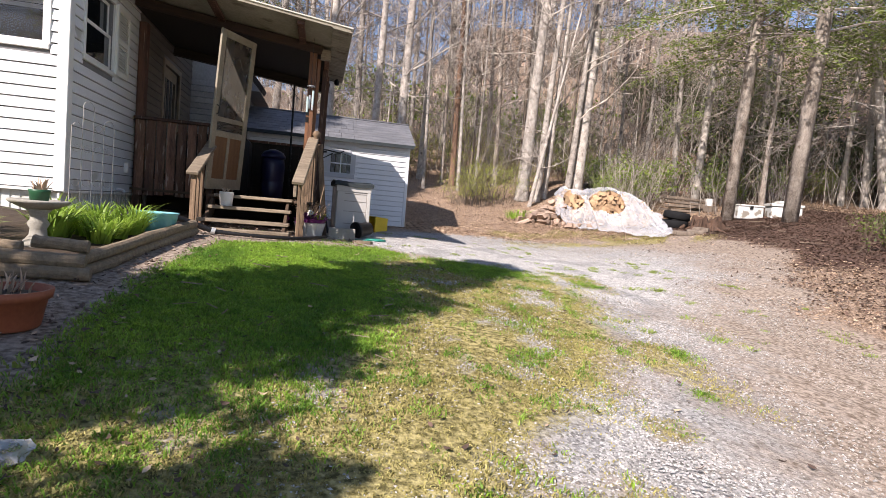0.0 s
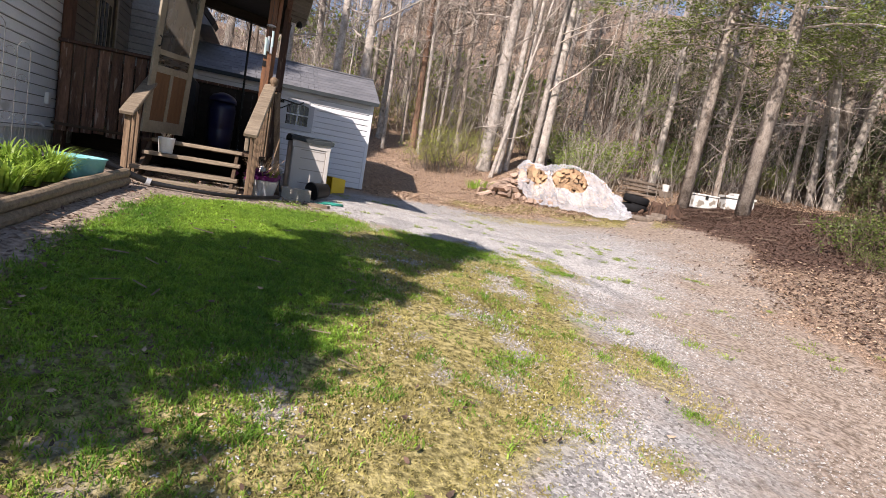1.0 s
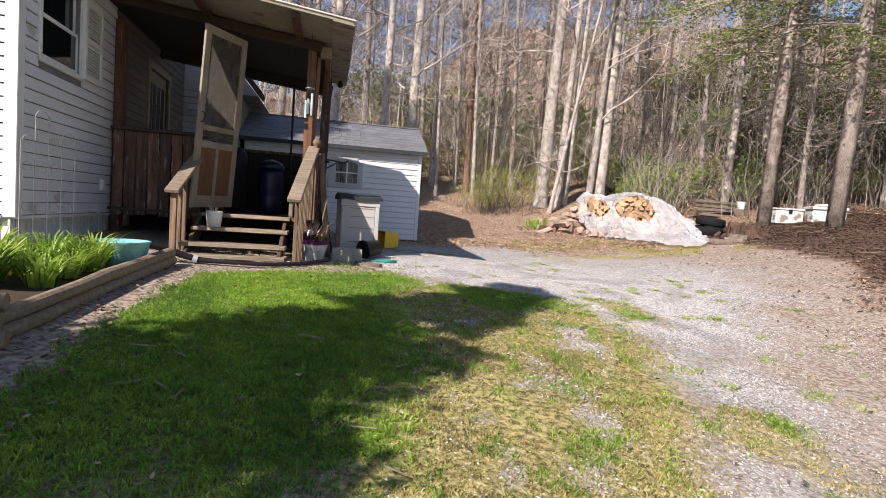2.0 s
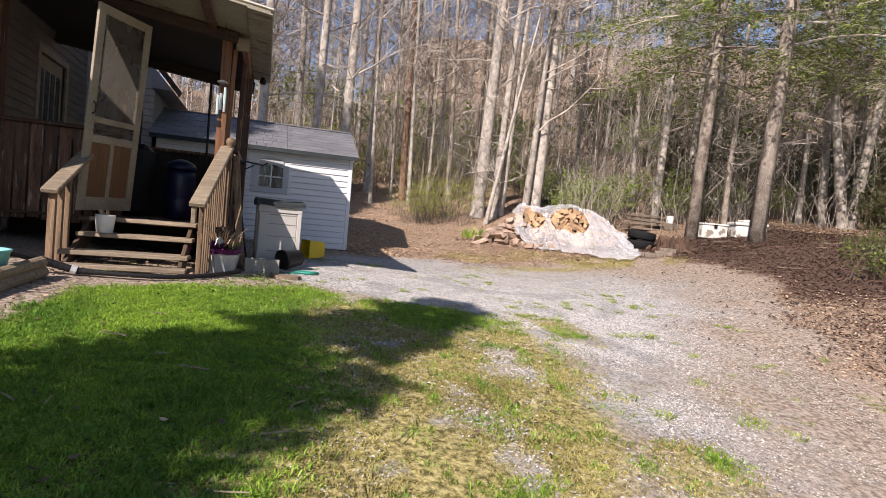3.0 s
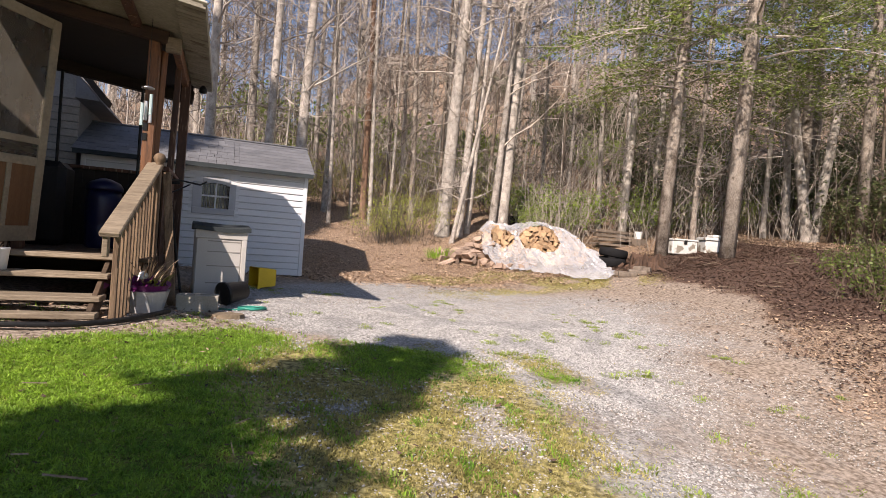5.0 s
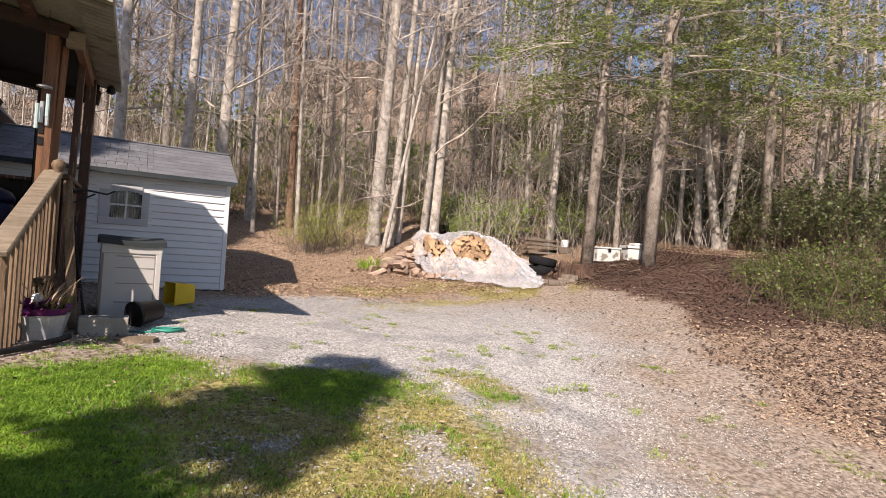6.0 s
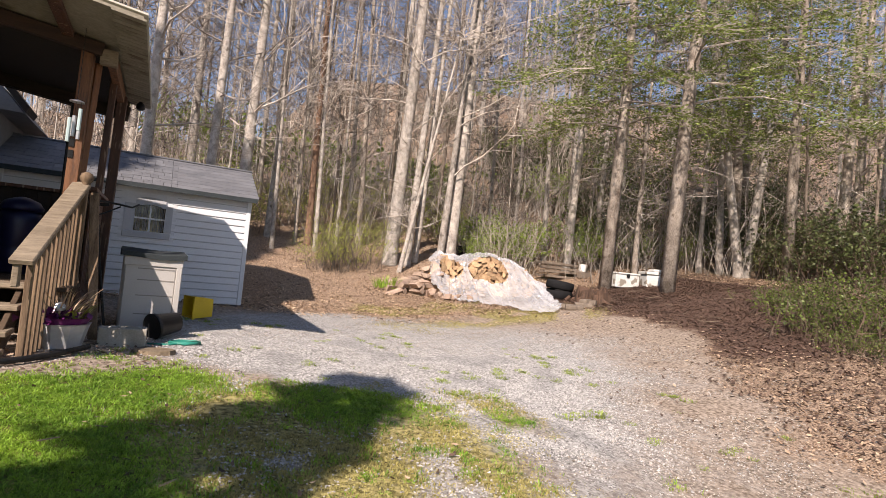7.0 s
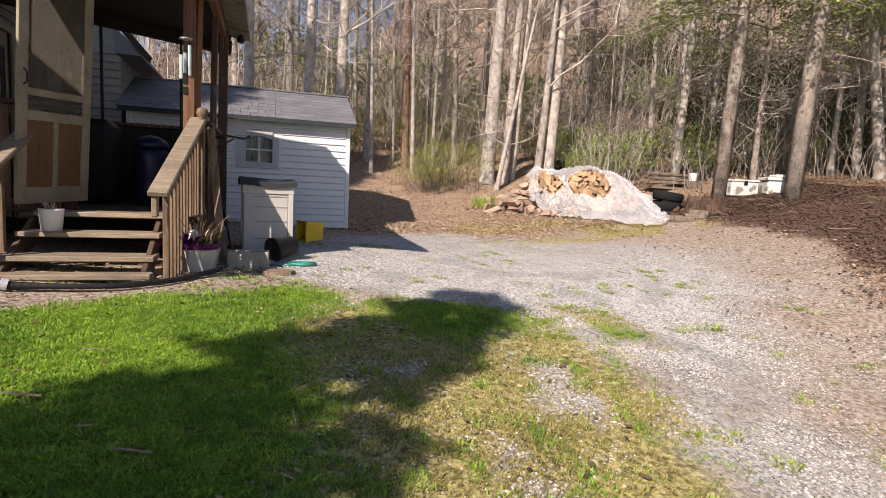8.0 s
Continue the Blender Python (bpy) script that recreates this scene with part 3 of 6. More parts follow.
    part("back_wall", box(-8.0, 11.9, -0.3, HX - 0.13, 12.0, 3.05), SIDING, house)
    part("far_wall", box(-8.1, HY, -0.3, -8.0, 12.0, 3.05), SIDING, house)
    # electric outlet and meter pipe on the wall
    part("outlet_box", box(1.74, -0.06, 0.66, 1.82, -0.012, 0.80, bevel=0.008), TRIM, house, "white outdoor socket cover", m=FACE_SIDE)
    part("faucet", tube([(1.45, -0.01, 0.44), (1.45, -0.10, 0.44), (1.45, -0.13, 0.41)], 0.014), GALV, house, "garden tap", m=FACE_SIDE)
    return house

build_house()

def build_wing():
    """The rear wing, whose gable shows behind the porch."""
    wing = thing("rear_wing", "white-sided rear wing with a dark gable eave", "house", pose(-2.34, 12.05, 0.12))
    wall = part("wall", box(-0.50, 0, -0.25, 0.52, 1.9, 2.45), BACKING, wing)
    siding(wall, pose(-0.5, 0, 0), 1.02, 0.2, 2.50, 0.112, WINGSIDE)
    bm = bmesh.new()
    pts = [(0.86, 2.42), (-0.5, 4.0), (-0.5, 4.13), (0.90, 2.50)]
    near, far = [bm.verts.new((x, -0.32, z)) for x, z in pts], [bm.verts.new((x, 0.25, z)) for x, z in pts]
    for k in range(4):
        bm.faces.new((near[k], near[(k + 1) % 4], far[(k + 1) % 4], far[k]))
    bm.faces.new(near)
    bm.faces.new(far[::-1])
    part("roof", bm, SHADEWOOD, wing)
    bm = bmesh.new()
    v = [bm.verts.new(p) for p in ((-0.5, 0.0, 2.45), (0.52, 0.0, 2.45), (0.52, 0.0, 2.78), (-0.5, 0.0, 3.95), (-0.5, 0.1, 2.45), (0.52, 0.1, 2.45), (0.52, 0.1, 2.78), (-0.5, 0.1, 3.95))]
    for f in ((0, 1, 2, 3), (7, 6, 5, 4), (1, 5, 6, 2), (0, 3, 7, 4), (3, 2, 6, 7), (0, 4, 5, 1)):
        bm.faces.new([v[k] for k in f])
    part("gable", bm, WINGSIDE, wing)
    bm = bmesh.new()
    pts = [(0.522, 2.42), (0.84, 2.415), (0.522, 2.78)]
    near, far = [bm.verts.new((x, -0.30, z)) for x, z in pts], [bm.verts.new((x, 1.9, z)) for x, z in pts]
    for k in range(3):
        bm.faces.new((near[k], near[(k + 1) % 3], far[(k + 1) % 3], far[k]))
    bm.faces.new(near)
    bm.faces.new(far[::-1])
    part("eave_return", bm, BACKING, wing, "grey boxed eave")

build_wing()

# ---- the porch ----
DECK_Z = 0.48

def porch_roof_z(x):
    return 2.70 + (0.0 - x) * 0.12

def build_porch():
    porch = thing("porch", "roofed wooden porch with brown-stained posts, board railings and a metal roof", "porch", pose(0, 0, 0))
    for k in range(18):
        y = 8.02 + k * 0.145
        part("deck_board", box(-2.80 if y > 8.55 else -1.70, y, DECK_Z - 0.035, -0.32, y + 0.138, DECK_Z, bevel=0.003), DECK, porch)
    # boards added to darken the open space under the deck
    part("under_skirt", box(-2.80, 9.4, -0.1, -0.36, 9.43, DECK_Z - 0.04), SHADEWOOD, porch, "near-black boards added for the shade under the deck")
    part("under_skirt", box(-0.40, 8.2, -0.1, -0.365, 10.6, DECK_Z - 0.04), SHADEWOOD, porch, "near-black boards added for the shade under the deck")
    part("rim_joist", box(-0.36, 8.2, 0.26, -0.32, 10.62, DECK_Z - 0.04), BROWN, porch)
    # front railing of upright boards, left of the steps
    x = -2.76
    rng = random.Random(4)
    while x < -1.68:
        w = 0.115
        part("railing_board", box(x, 8.62 + rng.uniform(0, 0.006), 0.40 + rng.uniform(-0.02, 0.02), x + w, 8.645, 1.42, bevel=0.003), RAILWOOD, porch)
        x += w + 0.018
    part("railing_cap", box(-2.78, 8.57, 1.42, -1.60, 8.70, 1.46, bevel=0.005), BROWN, porch)
    part("railing_rail", box(-2.78, 8.65, 0.62, -1.60, 8.69, 0.71), BROWN, porch)
    # side railing, right of the steps
    y = 8.72
    while y < 10.5:
        part("railing_board", box(-0.335, y, 0.02 + rng.uniform(0, 0.03), -0.315, y + 0.085, 1.36, bevel=0.003), BROWN, porch)
        y += 0.108
    part("railing_cap", box(-0.39, 8.62, 1.36, -0.27, 10.55, 1.40, bevel=0.005), BROWN, porch)
    # rear railing, its boards in the same shade-darkened colour
    x = -2.7
    while x < -0.4:
        part("railing_board", box(x, 10.58, 0.40, x + 0.127, 10.60, 1.44, bevel=0.003), SHADEWOOD, porch)
        x += 0.128
    part("railing_cap", box(-2.78, 10.53, 1.44, -0.32, 10.66, 1.48, bevel=0.005), BROWN, porch)
    # posts
    part("post", plank((-0.47, 8.54, DECK_Z), (-0.46, 8.54, 2.70), 0.10, 0.14, up=(0, 1, 0)), POSTWOOD, porch, "reddish cedar post")
    part("post", plank((-1.52, 8.68, DECK_Z), (-1.52, 8.68, 2.62), 0.09, 0.09, up=(0, 1, 0)), BROWN, porch)
    part("post", plank((-2.75, 8.78, 0.0), (-2.75, 8.78, 2.75), 0.10, 0.14, up=(0, 1, 0)), BROWN, porch)
    part("post", plank((-0.28, 10.02, 0.0), (-0.26, 10.02, 2.62), 0.10, 0.12, up=(0, 1, 0)), BROWN, porch)
    part("post", plank((-0.32, 9.12, DECK_Z), (-0.29, 9.20, 2.58), 0.06, 0.09, up=(0, 1, 0)), BROWN, porch)
    for x in (-1.69, -0.80):
        part("pole", tube([(x, 10.5, DECK_Z), (x, 10.5, 2.72)], 0.018, 8), BLACKMETAL, porch, "thin black iron pole")
    # beams, rafters and brace
    part("beam", plank((-2.78, 8.47, porch_roof_z(-2.78) - 0.095), (-0.34, 8.47, porch_roof_z(-0.34) - 0.095), 0.07, 0.12), BEAMWOOD, porch)
    part("beam", plank((-2.78, 10.5, porch_roof_z(-2.78) - 0.20), (-0.20, 10.5, porch_roof_z(-0.2) - 0.20), 0.09, 0.17), SHADEWOOD, porch)
    part("beam", plank((-0.27, 8.53, 2.60), (-0.27, 10.58, 2.60), 0.07, 0.13), POSTWOOD, porch)
    for y in (9.1, 9.8):
        part("rafter", plank((-2.78, y, porch_roof_z(-2.78) - 0.07), (-0.32, y, porch_roof_z(-0.32) - 0.07), 0.04, 0.11), BEAMWOOD, porch)
    part("purlin", plank((-0.62, 7.55, porch_roof_z(-0.62) - 0.055), (-0.62, 10.6, porch_roof_z(-0.62) - 0.055), 0.09, 0.05), BROWN, porch)
    part("purlin", plank((-1.7, 7.55, porch_roof_z(-1.7) - 0.055), (-1.7, 10.6, porch_roof_z(-1.7) - 0.055), 0.09, 0.05), BROWN, porch)
    part("brace", plank((-0.41, 8.61, 1.42), (-0.385, 8.64, 2.56), 0.035, 0.07), POSTWOOD, porch)
    part("beam_end", box(-0.36, 8.44, 2.52, -0.22, 8.52, 2.66, bevel=0.004), WEATHER, porch)
    # metal roof in ribbed sheets, over a boarded soffit
    for k in range(4):
        y0, y1 = 7.48 + k * 0.79, 7.48 + (k + 1) * 0.79 + 0.02
        bm = bmesh.new()
        n, rows = 26, []
        for i in range(n + 1):
            y = y0 + (y1 - y0) * i / n
            lift = 0.012 if i % 4 == 0 else 0.0
            rows.append([bm.verts.new((x, y, porch_roof_z(x) + lift + 0.002 * (k % 2) + d)) for x, d in ((-2.80, 0.02), (0.03, 0.02), (0.03, 0.005), (-2.80, 0.005))])
        for a, b in zip(rows, rows[1:]):
            for c in range(4):
                bm.faces.new((a[c], a[(c + 1) % 4], b[(c + 1) % 4], b[c]))
        bm.faces.new(rows[0])
        bm.faces.new(rows[-1][::-1])
        part("roof_sheet", bm, METAL, porch, "ribbed cream metal roof sheet")
    bm = bmesh.new()
    pts = [(-2.80, -0.022), (0.0, -0.022), (0.0, 0.0), (-2.80, 0.0)]
    near, far = [bm.verts.new((x, 7.49, porch_roof_z(x) + d)) for x, d in pts], [bm.verts.new((x, 10.63, porch_roof_z(x) + d)) for x, d in pts]
    for k in range(4):
        bm.faces.new((near[k], near[(k + 1) % 4], far[(k + 1) % 4], far[k]))
    bm.faces.new(near)
    bm.faces.new(far[::-1])
    part("soffit", bm, SOFFIT, porch)
    for k in range(34):
        y = 7.52 + 0.092 * k
        part("soffit_slat", plank((-0.225, y, porch_roof_z(-0.225) - 0.031), (0.02, y, porch_roof_z(0.02) - 0.031), 0.078, 0.016, bevel=0.0), SOFFIT, porch)
    # ceiling boards, near black to carry the shade under the roof
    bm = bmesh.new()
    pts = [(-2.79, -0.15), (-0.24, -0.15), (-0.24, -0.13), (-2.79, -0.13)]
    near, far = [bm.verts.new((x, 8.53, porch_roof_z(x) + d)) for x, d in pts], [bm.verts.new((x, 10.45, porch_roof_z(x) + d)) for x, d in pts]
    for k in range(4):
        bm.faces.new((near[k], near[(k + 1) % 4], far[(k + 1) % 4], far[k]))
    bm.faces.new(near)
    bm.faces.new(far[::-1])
    part("ceiling_board", bm, SHADEWOOD, porch, "porch ceiling boards, near black for the shade")
    part("header", plank((-2.78, 10.52, porch_roof_z(-2.78) - 0.16), (-0.22, 10.52, porch_roof_z(-0.22) - 0.16), 0.02, 0.27), SHADEWOOD, porch)
    # number plate on the post, as plain bars
    for k in range(3):
        part("number_bar", box(-0.515, 8.462, 1.62 + k * 0.10, -0.475, 8.468, 1.69 + k * 0.10), BLACKMETAL, porch)
    part("floodlight", lathe([(0.03, 0), (0.05, 0.02), (0.045, 0.07), (0.02, 0.10)], 12, m=pose(-0.08, 10.3, 2.56)), DARK, porch, "small black floodlight")
    return porch

build_porch()

def build_stairs():
    stairs = thing("porch_stairs", "weathered open wooden steps with sloping handrails up to the porch", "stairs", pose(0, 0, 0))
    for x0, x1, y, z in ((-1.76, -0.58, 7.18, 0.085), (-1.70, -0.60, 7.44, 0.185), (-1.64, -0.60, 7.72, 0.345), (-1.60, -0.60, 7.99, 0.495)):
        part("tread", box(x0, y, z - 0.042, x1, y + 0.27 if z > 0.1 else y + 0.15, z, bevel=0.006), WEATHER, stairs)
    for x in (-1.62, -0.66):
        part("stringer", plank((x, 7.42, 0.0), (x, 8.1, 0.36), 0.04, 0.2), DECK, stairs)
    # right side: sloping cap, upright slats, newel with a turned ball
    a, b = Vector((-0.51, 7.10, 0.70)), Vector((-0.38, 8.50, 1.40))
    part("handrail", plank(a, b, 0.145, 0.045, bevel=0.008), WEATHER, stairs)
    part("rail_end", box(-0.56, 7.13, 0.53, -0.52, 7.22, 0.69, bevel=0.005), WEATHER, stairs)
    for k in range(11):
        y = 7.30 + k * 0.108
        t = (y - a.y) / (b.y - a.y)
        x = a.x + (b.x - a.x) * t
        part("baluster", box(x - 0.02, y, 0.0 + 0.02 * k * 0.2, x + 0.025, y + 0.045, a.z + (b.z - a.z) * t - 0.03, bevel=0.004), BALUSTER, stairs)
    part("newel", box(-0.41, 8.40, 0.03, -0.32, 8.49, 1.38, bevel=0.006), BALUSTER, stairs)
    part("newel_ball", lathe([(0.02, 0), (0.035, 0.015), (0.03, 0.03), (0.05, 0.055), (0.058, 0.085), (0.045, 0.12), (0.015, 0.135)], 16, m=pose(-0.345, 8.46, 1.375)), BALUSTER, stairs, smooth=True)
    # left side
    a, b = Vector((-1.73, 7.27, 0.71)), Vector((-1.66, 8.58, 1.36))
    part("handrail", plank(a, b, 0.145, 0.045, bevel=0.008), WEATHER, stairs)
    for k in range(3):
        y = 7.33 + k * 0.16
        t = (y - a.y) / (b.y - a.y)
        x = a.x + (b.x - a.x) * t
        part("baluster", box(x - 0.03, y, 0.03, x + 0.03, y + 0.05, a.z + (b.z - a.z) * t - 0.03, bevel=0.004), BALUSTER, stairs)
    part("newel", box(-1.80, 8.50, 0.2, -1.71, 8.59, 1.36, bevel=0.006), BROWN, stairs)

build_stairs()

def build_screen_door():
    m = pose(-1.72, 7.98, 0.545) @ pose(0, 0, 0, 0, 5.6, 0) @ pose(0, 0, 0, 0, 0, 63) @ pose(0, 0, 0, 0, -4.2, 0)
    door = thing("screen_door", "worn white wooden screen door standing open, plywood panels below", "door", m)
    w, h = 0.74, 2.06
    for name, x0, x1, z0, z1 in (("stile", 0, 0.09, 0, h), ("stile", w - 0.09, w, 0, h), ("rail", 0.09, w - 0.09, h - 0.09, h), ("rail", 0.09, w - 0.09, 0.0, 0.14), ("rail", 0.09, w - 0.09, 0.70, 0.78), ("rail", 0.09, w - 0.09, 0.90, 0.96), ("mullion", w / 2 - 0.025, w / 2 + 0.025, 0.14, 0.70)):
        part(name, box(x0, -0.015, z0, x1, 0.015, z1, bevel=0.003), DOORPAINT, door)
    part("screen", box(0.09, -0.001, 0.96, w - 0.09, 0.001, h - 0.09), SCREEN, door, "grey insect screen")
    part("screen", box(0.09, -0.001, 0.78, w - 0.09, 0.001, 0.90), SCREEN, door, "grey insect screen")
    part("panel", box(0.09, -0.004, 0.14, w / 2 - 0.025, 0.004, 0.70), PANEL, door, "brown plywood panel")
    part("panel", box(w / 2 + 0.025, -0.004, 0.14, w - 0.09, 0.004, 0.70), PANEL, door, "brown plywood panel")
    part("handle", tube([(0.045, -0.02, 0.98), (0.045, -0.05, 1.0), (0.045, -0.05, 1.08), (0.045, -0.02, 1.10)], 0.008, 6), BLACKMETAL, door)

build_screen_door()

# ---- the shed ----
SHINGLES = {}
CURTAIN = shade("grey_net_curtain", (0.22, 0.22, 0.23), (0.13, 0.13, 0.14), 0.8, 8, 60, 0.1)
# Grey core in the slots draws the shed's lap shadow lines.
SHEDSEAM = shade("shed_panel_seam", (0.46, 0.465, 0.48), (0.40, 0.405, 0.42), 0.7, 3, 40, 0.1)

def build_shed():
    shed = thing("garden_shed", "white resin garden shed with clapboard walls and a grey shingled roof", "shed", pose(0, 11.857, 0))
    x0, x1, deep, z0, zt = -1.72, 1.565, 2.2, 0.02, 1.80
    holes = [(x0 * -1 - 0.06, x0 * -1 + 0.34, 1.12, 1.52)]
    wall = part("wall", slab_with_holes(x1 - x0, z0 + 0.08, zt, 0.05, holes), SHEDSEAM, shed, m=pose(x0, 0, 0))
    siding(wall, pose(0.07, 0, 0), x1 - x0 - 0.14, z0 + 0.08, zt - 0.02, 0.1045, SHEDWHITE, [(x0 * -1 - 0.25, x0 * -1 + 0.35, 1.06, 1.60)], "clapboard")
    part("corner_post", box(x1 - 0.07, -0.022, z0 + 0.08, x1, 0.06, zt, bevel=0.008), SHEDWHITE, shed)
    part("corner_post", box(x0, -0.022, z0 + 0.08, x0 + 0.07, 0.06, zt, bevel=0.008), SHEDWHITE, shed)
    part("end_wall", box(x1 - 0.05, 0.06, z0 + 0.08, x1 - 0.002, deep, zt), SHEDWHITE, shed)
    part("end_wall", box(x0 + 0.002, 0.06, z0 + 0.08, x0 + 0.05, deep, zt), SHEDWHITE, shed)
    part("rear_wall", box(x0 + 0.05, deep - 0.05, z0 + 0.08, x1 - 0.05, deep, zt), SHEDWHITE, shed)
    part("base", box(x0 - 0.01, -0.01, -0.12, x1 + 0.01, deep, z0 + 0.08), DARK, shed, "dark shed floor frame")
    # window with an arched head
    bm = box(-0.20, -0.035, 1.02, 0.44, -0.0, 1.12, bevel=0.006)
    box(-0.20, -0.033, 1.12, -0.06, 0.0, 1.52, bm)
    box(0.34, -0.033, 1.12, 0.44, 0.0, 1.52, bm)
    for k in range(8):
        a0, a1 = k / 8, (k + 1) / 8
        top = 1.60 + 0.03 * math.sin(math.pi * (a0 + a1) / 2)
        low = 1.48 + 0.04 * math.sin(math.pi * (a0 + a1) / 2)
        box(-0.06 + 0.4 * a0, -0.034, low, -0.06 + 0.4 * a1, 0.0, top, bm)
    for a, b, c, d in ((-0.25, -0.06, 0.99, 1.68), (0.34, 0.49, 0.99, 1.68), (-0.06, 0.34, 0.99, 1.12), (-0.06, 0.34, 1.53, 1.68)):
        part("filler_panel", box(a, -0.014, c, b, -0.002, d), SHEDWHITE, shed)
    win = part("window", bm, SHEDFRAME, shed, "grey-white resin window surround")
    part("pane", box(-0.06, 0.025, 1.12, 0.34, 0.03, 1.52), DARKGLASS, win)
    bm = box(0.13, -0.008, 1.12, 0.155, 0.02, 1.52)
    box(-0.06, -0.006, 1.30, 0.13, 0.02, 1.325, bm)
    box(0.155, -0.006, 1.30, 0.34, 0.02, 1.325, bm)
    part("muntins", bm, SHEDWHITE, win)
    for a in (-0.04, 0.05, 0.19, 0.27):
        bm = bmesh.new()
        for k in range(3):
            box(a + k * 0.022, 0.018, 1.13, a + k * 0.022 + 0.014, 0.022, 1.50, bm)
        part("curtain", bm, CURTAIN, win, "grey net curtain")
    # roof: two slopes of lapped shingle rows
    ridge_z, eave_z, half = 2.40, 1.80, deep / 2 + 0.16
    part("fascia", box(x0 - 0.08, -0.17, eave_z - 0.055, x1 + 0.06, -0.15, eave_z + 0.01), LID, shed, "dark eave edge")
    rows = 9
    slope = math.atan2(ridge_z - eave_z, half)
    long = math.hypot(ridge_z - eave_z, half)
    for k in range(rows):
        lay = pose(0, -0.16, eave_z, math.degrees(slope)) @ pose(0, k * long / rows, 0.004) @ pose(0, 0, 0, -1.2)
        x = x0 - 0.10
        while x < x0 + 2.15:
            w = min((0.11, 0.15, 0.19)[(k * 5 + int(x * 37)) % 3], x0 + 2.18 - x)
            key = round(w, 3)
            if key not in SHINGLES:
                SHINGLES[key] = bpy.data.meshes.new("shingle")
                bm = box(0, 0, 0, w - 0.004, long / rows + 0.01, 0.012)
                bm.to_mesh(SHINGLES[key])
                bm.free()
                SHINGLES[key].materials.append(SHINGLE)
            part("shingle", SHINGLES[key], SHINGLE, shed, m=lay @ pose(x, 0, 0.002 * ((k + int(x * 50)) % 2)))
            x += w
        part("roof_slat", box(x0 + 2.178, 0, 0, x1 + 0.08, long / rows + 0.01, 0.012), SHINGLE, shed, m=lay)
        bm = box(x0 - 0.10, 0, 0, x1 + 0.08, long / rows + 0.01, 0.012)
        part("roof_slat", bm, SHINGLE, shed, m=pose(0, deep + 0.16, eave_z, 0, 0, 180) @ pose(x0 * -1 - x1, 0, 0) @ pose(0, 0, 0, math.degrees(slope)) @ pose(0, k * long / rows, 0.004) @ pose(0, 0, 0, -1.2))
    part("ridge_cap", plank((x0 - 0.10, half - 0.16, ridge_z + 0.012), (x1 + 0.08, half - 0.16, ridge_z + 0.012), 0.12, 0.025), SHINGLE, shed)
    bm = bmesh.new()
    for x in (x0 + 0.02, x1 - 0.05):
        v = [bm.verts.new((x + d, y, z)) for d in (0, 0.03) for y, z in ((0, zt), (deep, zt), (half - 0.16, ridge_z - 0.04))]
        for f in ((0, 1, 2), (5, 4, 3), (0, 3, 4, 1), (1, 4, 5, 2), (2, 5, 3, 0)):
            bm.faces.new([v[i] for i in f])
    part("gable", bm, SHEDWHITE, shed)

build_shed()

# ---- things by the porch ----
def on_ground(x, y, dz=0.0):
    return pose(x, y, ground_z(x, y) + dz)

def build_bin():
    m = pose(0.01, 8.95, -0.02, 0, 0, 4) @ Matrix.Scale(1.06, 4)
    ob = thing("storage_bin", "taupe resin storage bin with a dark wavy lid beside the porch", "storage bin", m)
    w, d, h = 0.50, 0.62, 0.76
    bm = box(0, 0, 0, w, d, h, bevel=0.018)
    part("body", bm, BINGREY, ob)
    for z in (0.20, 0.38, 0.53, 0.64):
        part("groove", box(0.12, -0.004, z, w - 0.06, 0.001, z + 0.010), BINSEAM, ob)
    part("corner_trim", box(w - 0.045, -0.012, 0.02, w + 0.008, 0.05, h - 0.08, bevel=0.006), BINGREY, ob)
    part("seam", box(w - 0.055, -0.006, 0.02, w - 0.045, 0.002, h - 0.09), BINSEAM, ob)
    part("band", box(-0.006, -0.014, h - 0.09, w + 0.012, 0.02, h, bevel=0.006), BINGREY, ob)
    bm = bmesh.new()
    n = 18
    rows = []
    for k in range(n + 1):
        u = k / n
        lift = 0.012 * math.cos(u * 5.2) * (1 - 0.3 * u)
        x = -0.03 + (w + 0.07) * u
        rows.append([bm.verts.new((x, y, z)) for y, z in ((-0.04, h - 0.01 + lift), (-0.045, h + 0.035 + lift), (d * 0.5, h + 0.075 + lift * 0.6), (d + 0.03, h + 0.05), (d + 0.03, h - 0.01))])
    for a, b in zip(rows, rows[1:]):
        for c in range(5):
            bm.faces.new((a[c], a[(c + 1) % 5], b[(c + 1) % 5], b[c]))
    bm.faces.new(rows[0])
    bm.faces.new(rows[-1][::-1])
    part("lid", bm, LID, ob, "dark green-grey wavy lid")

build_bin()

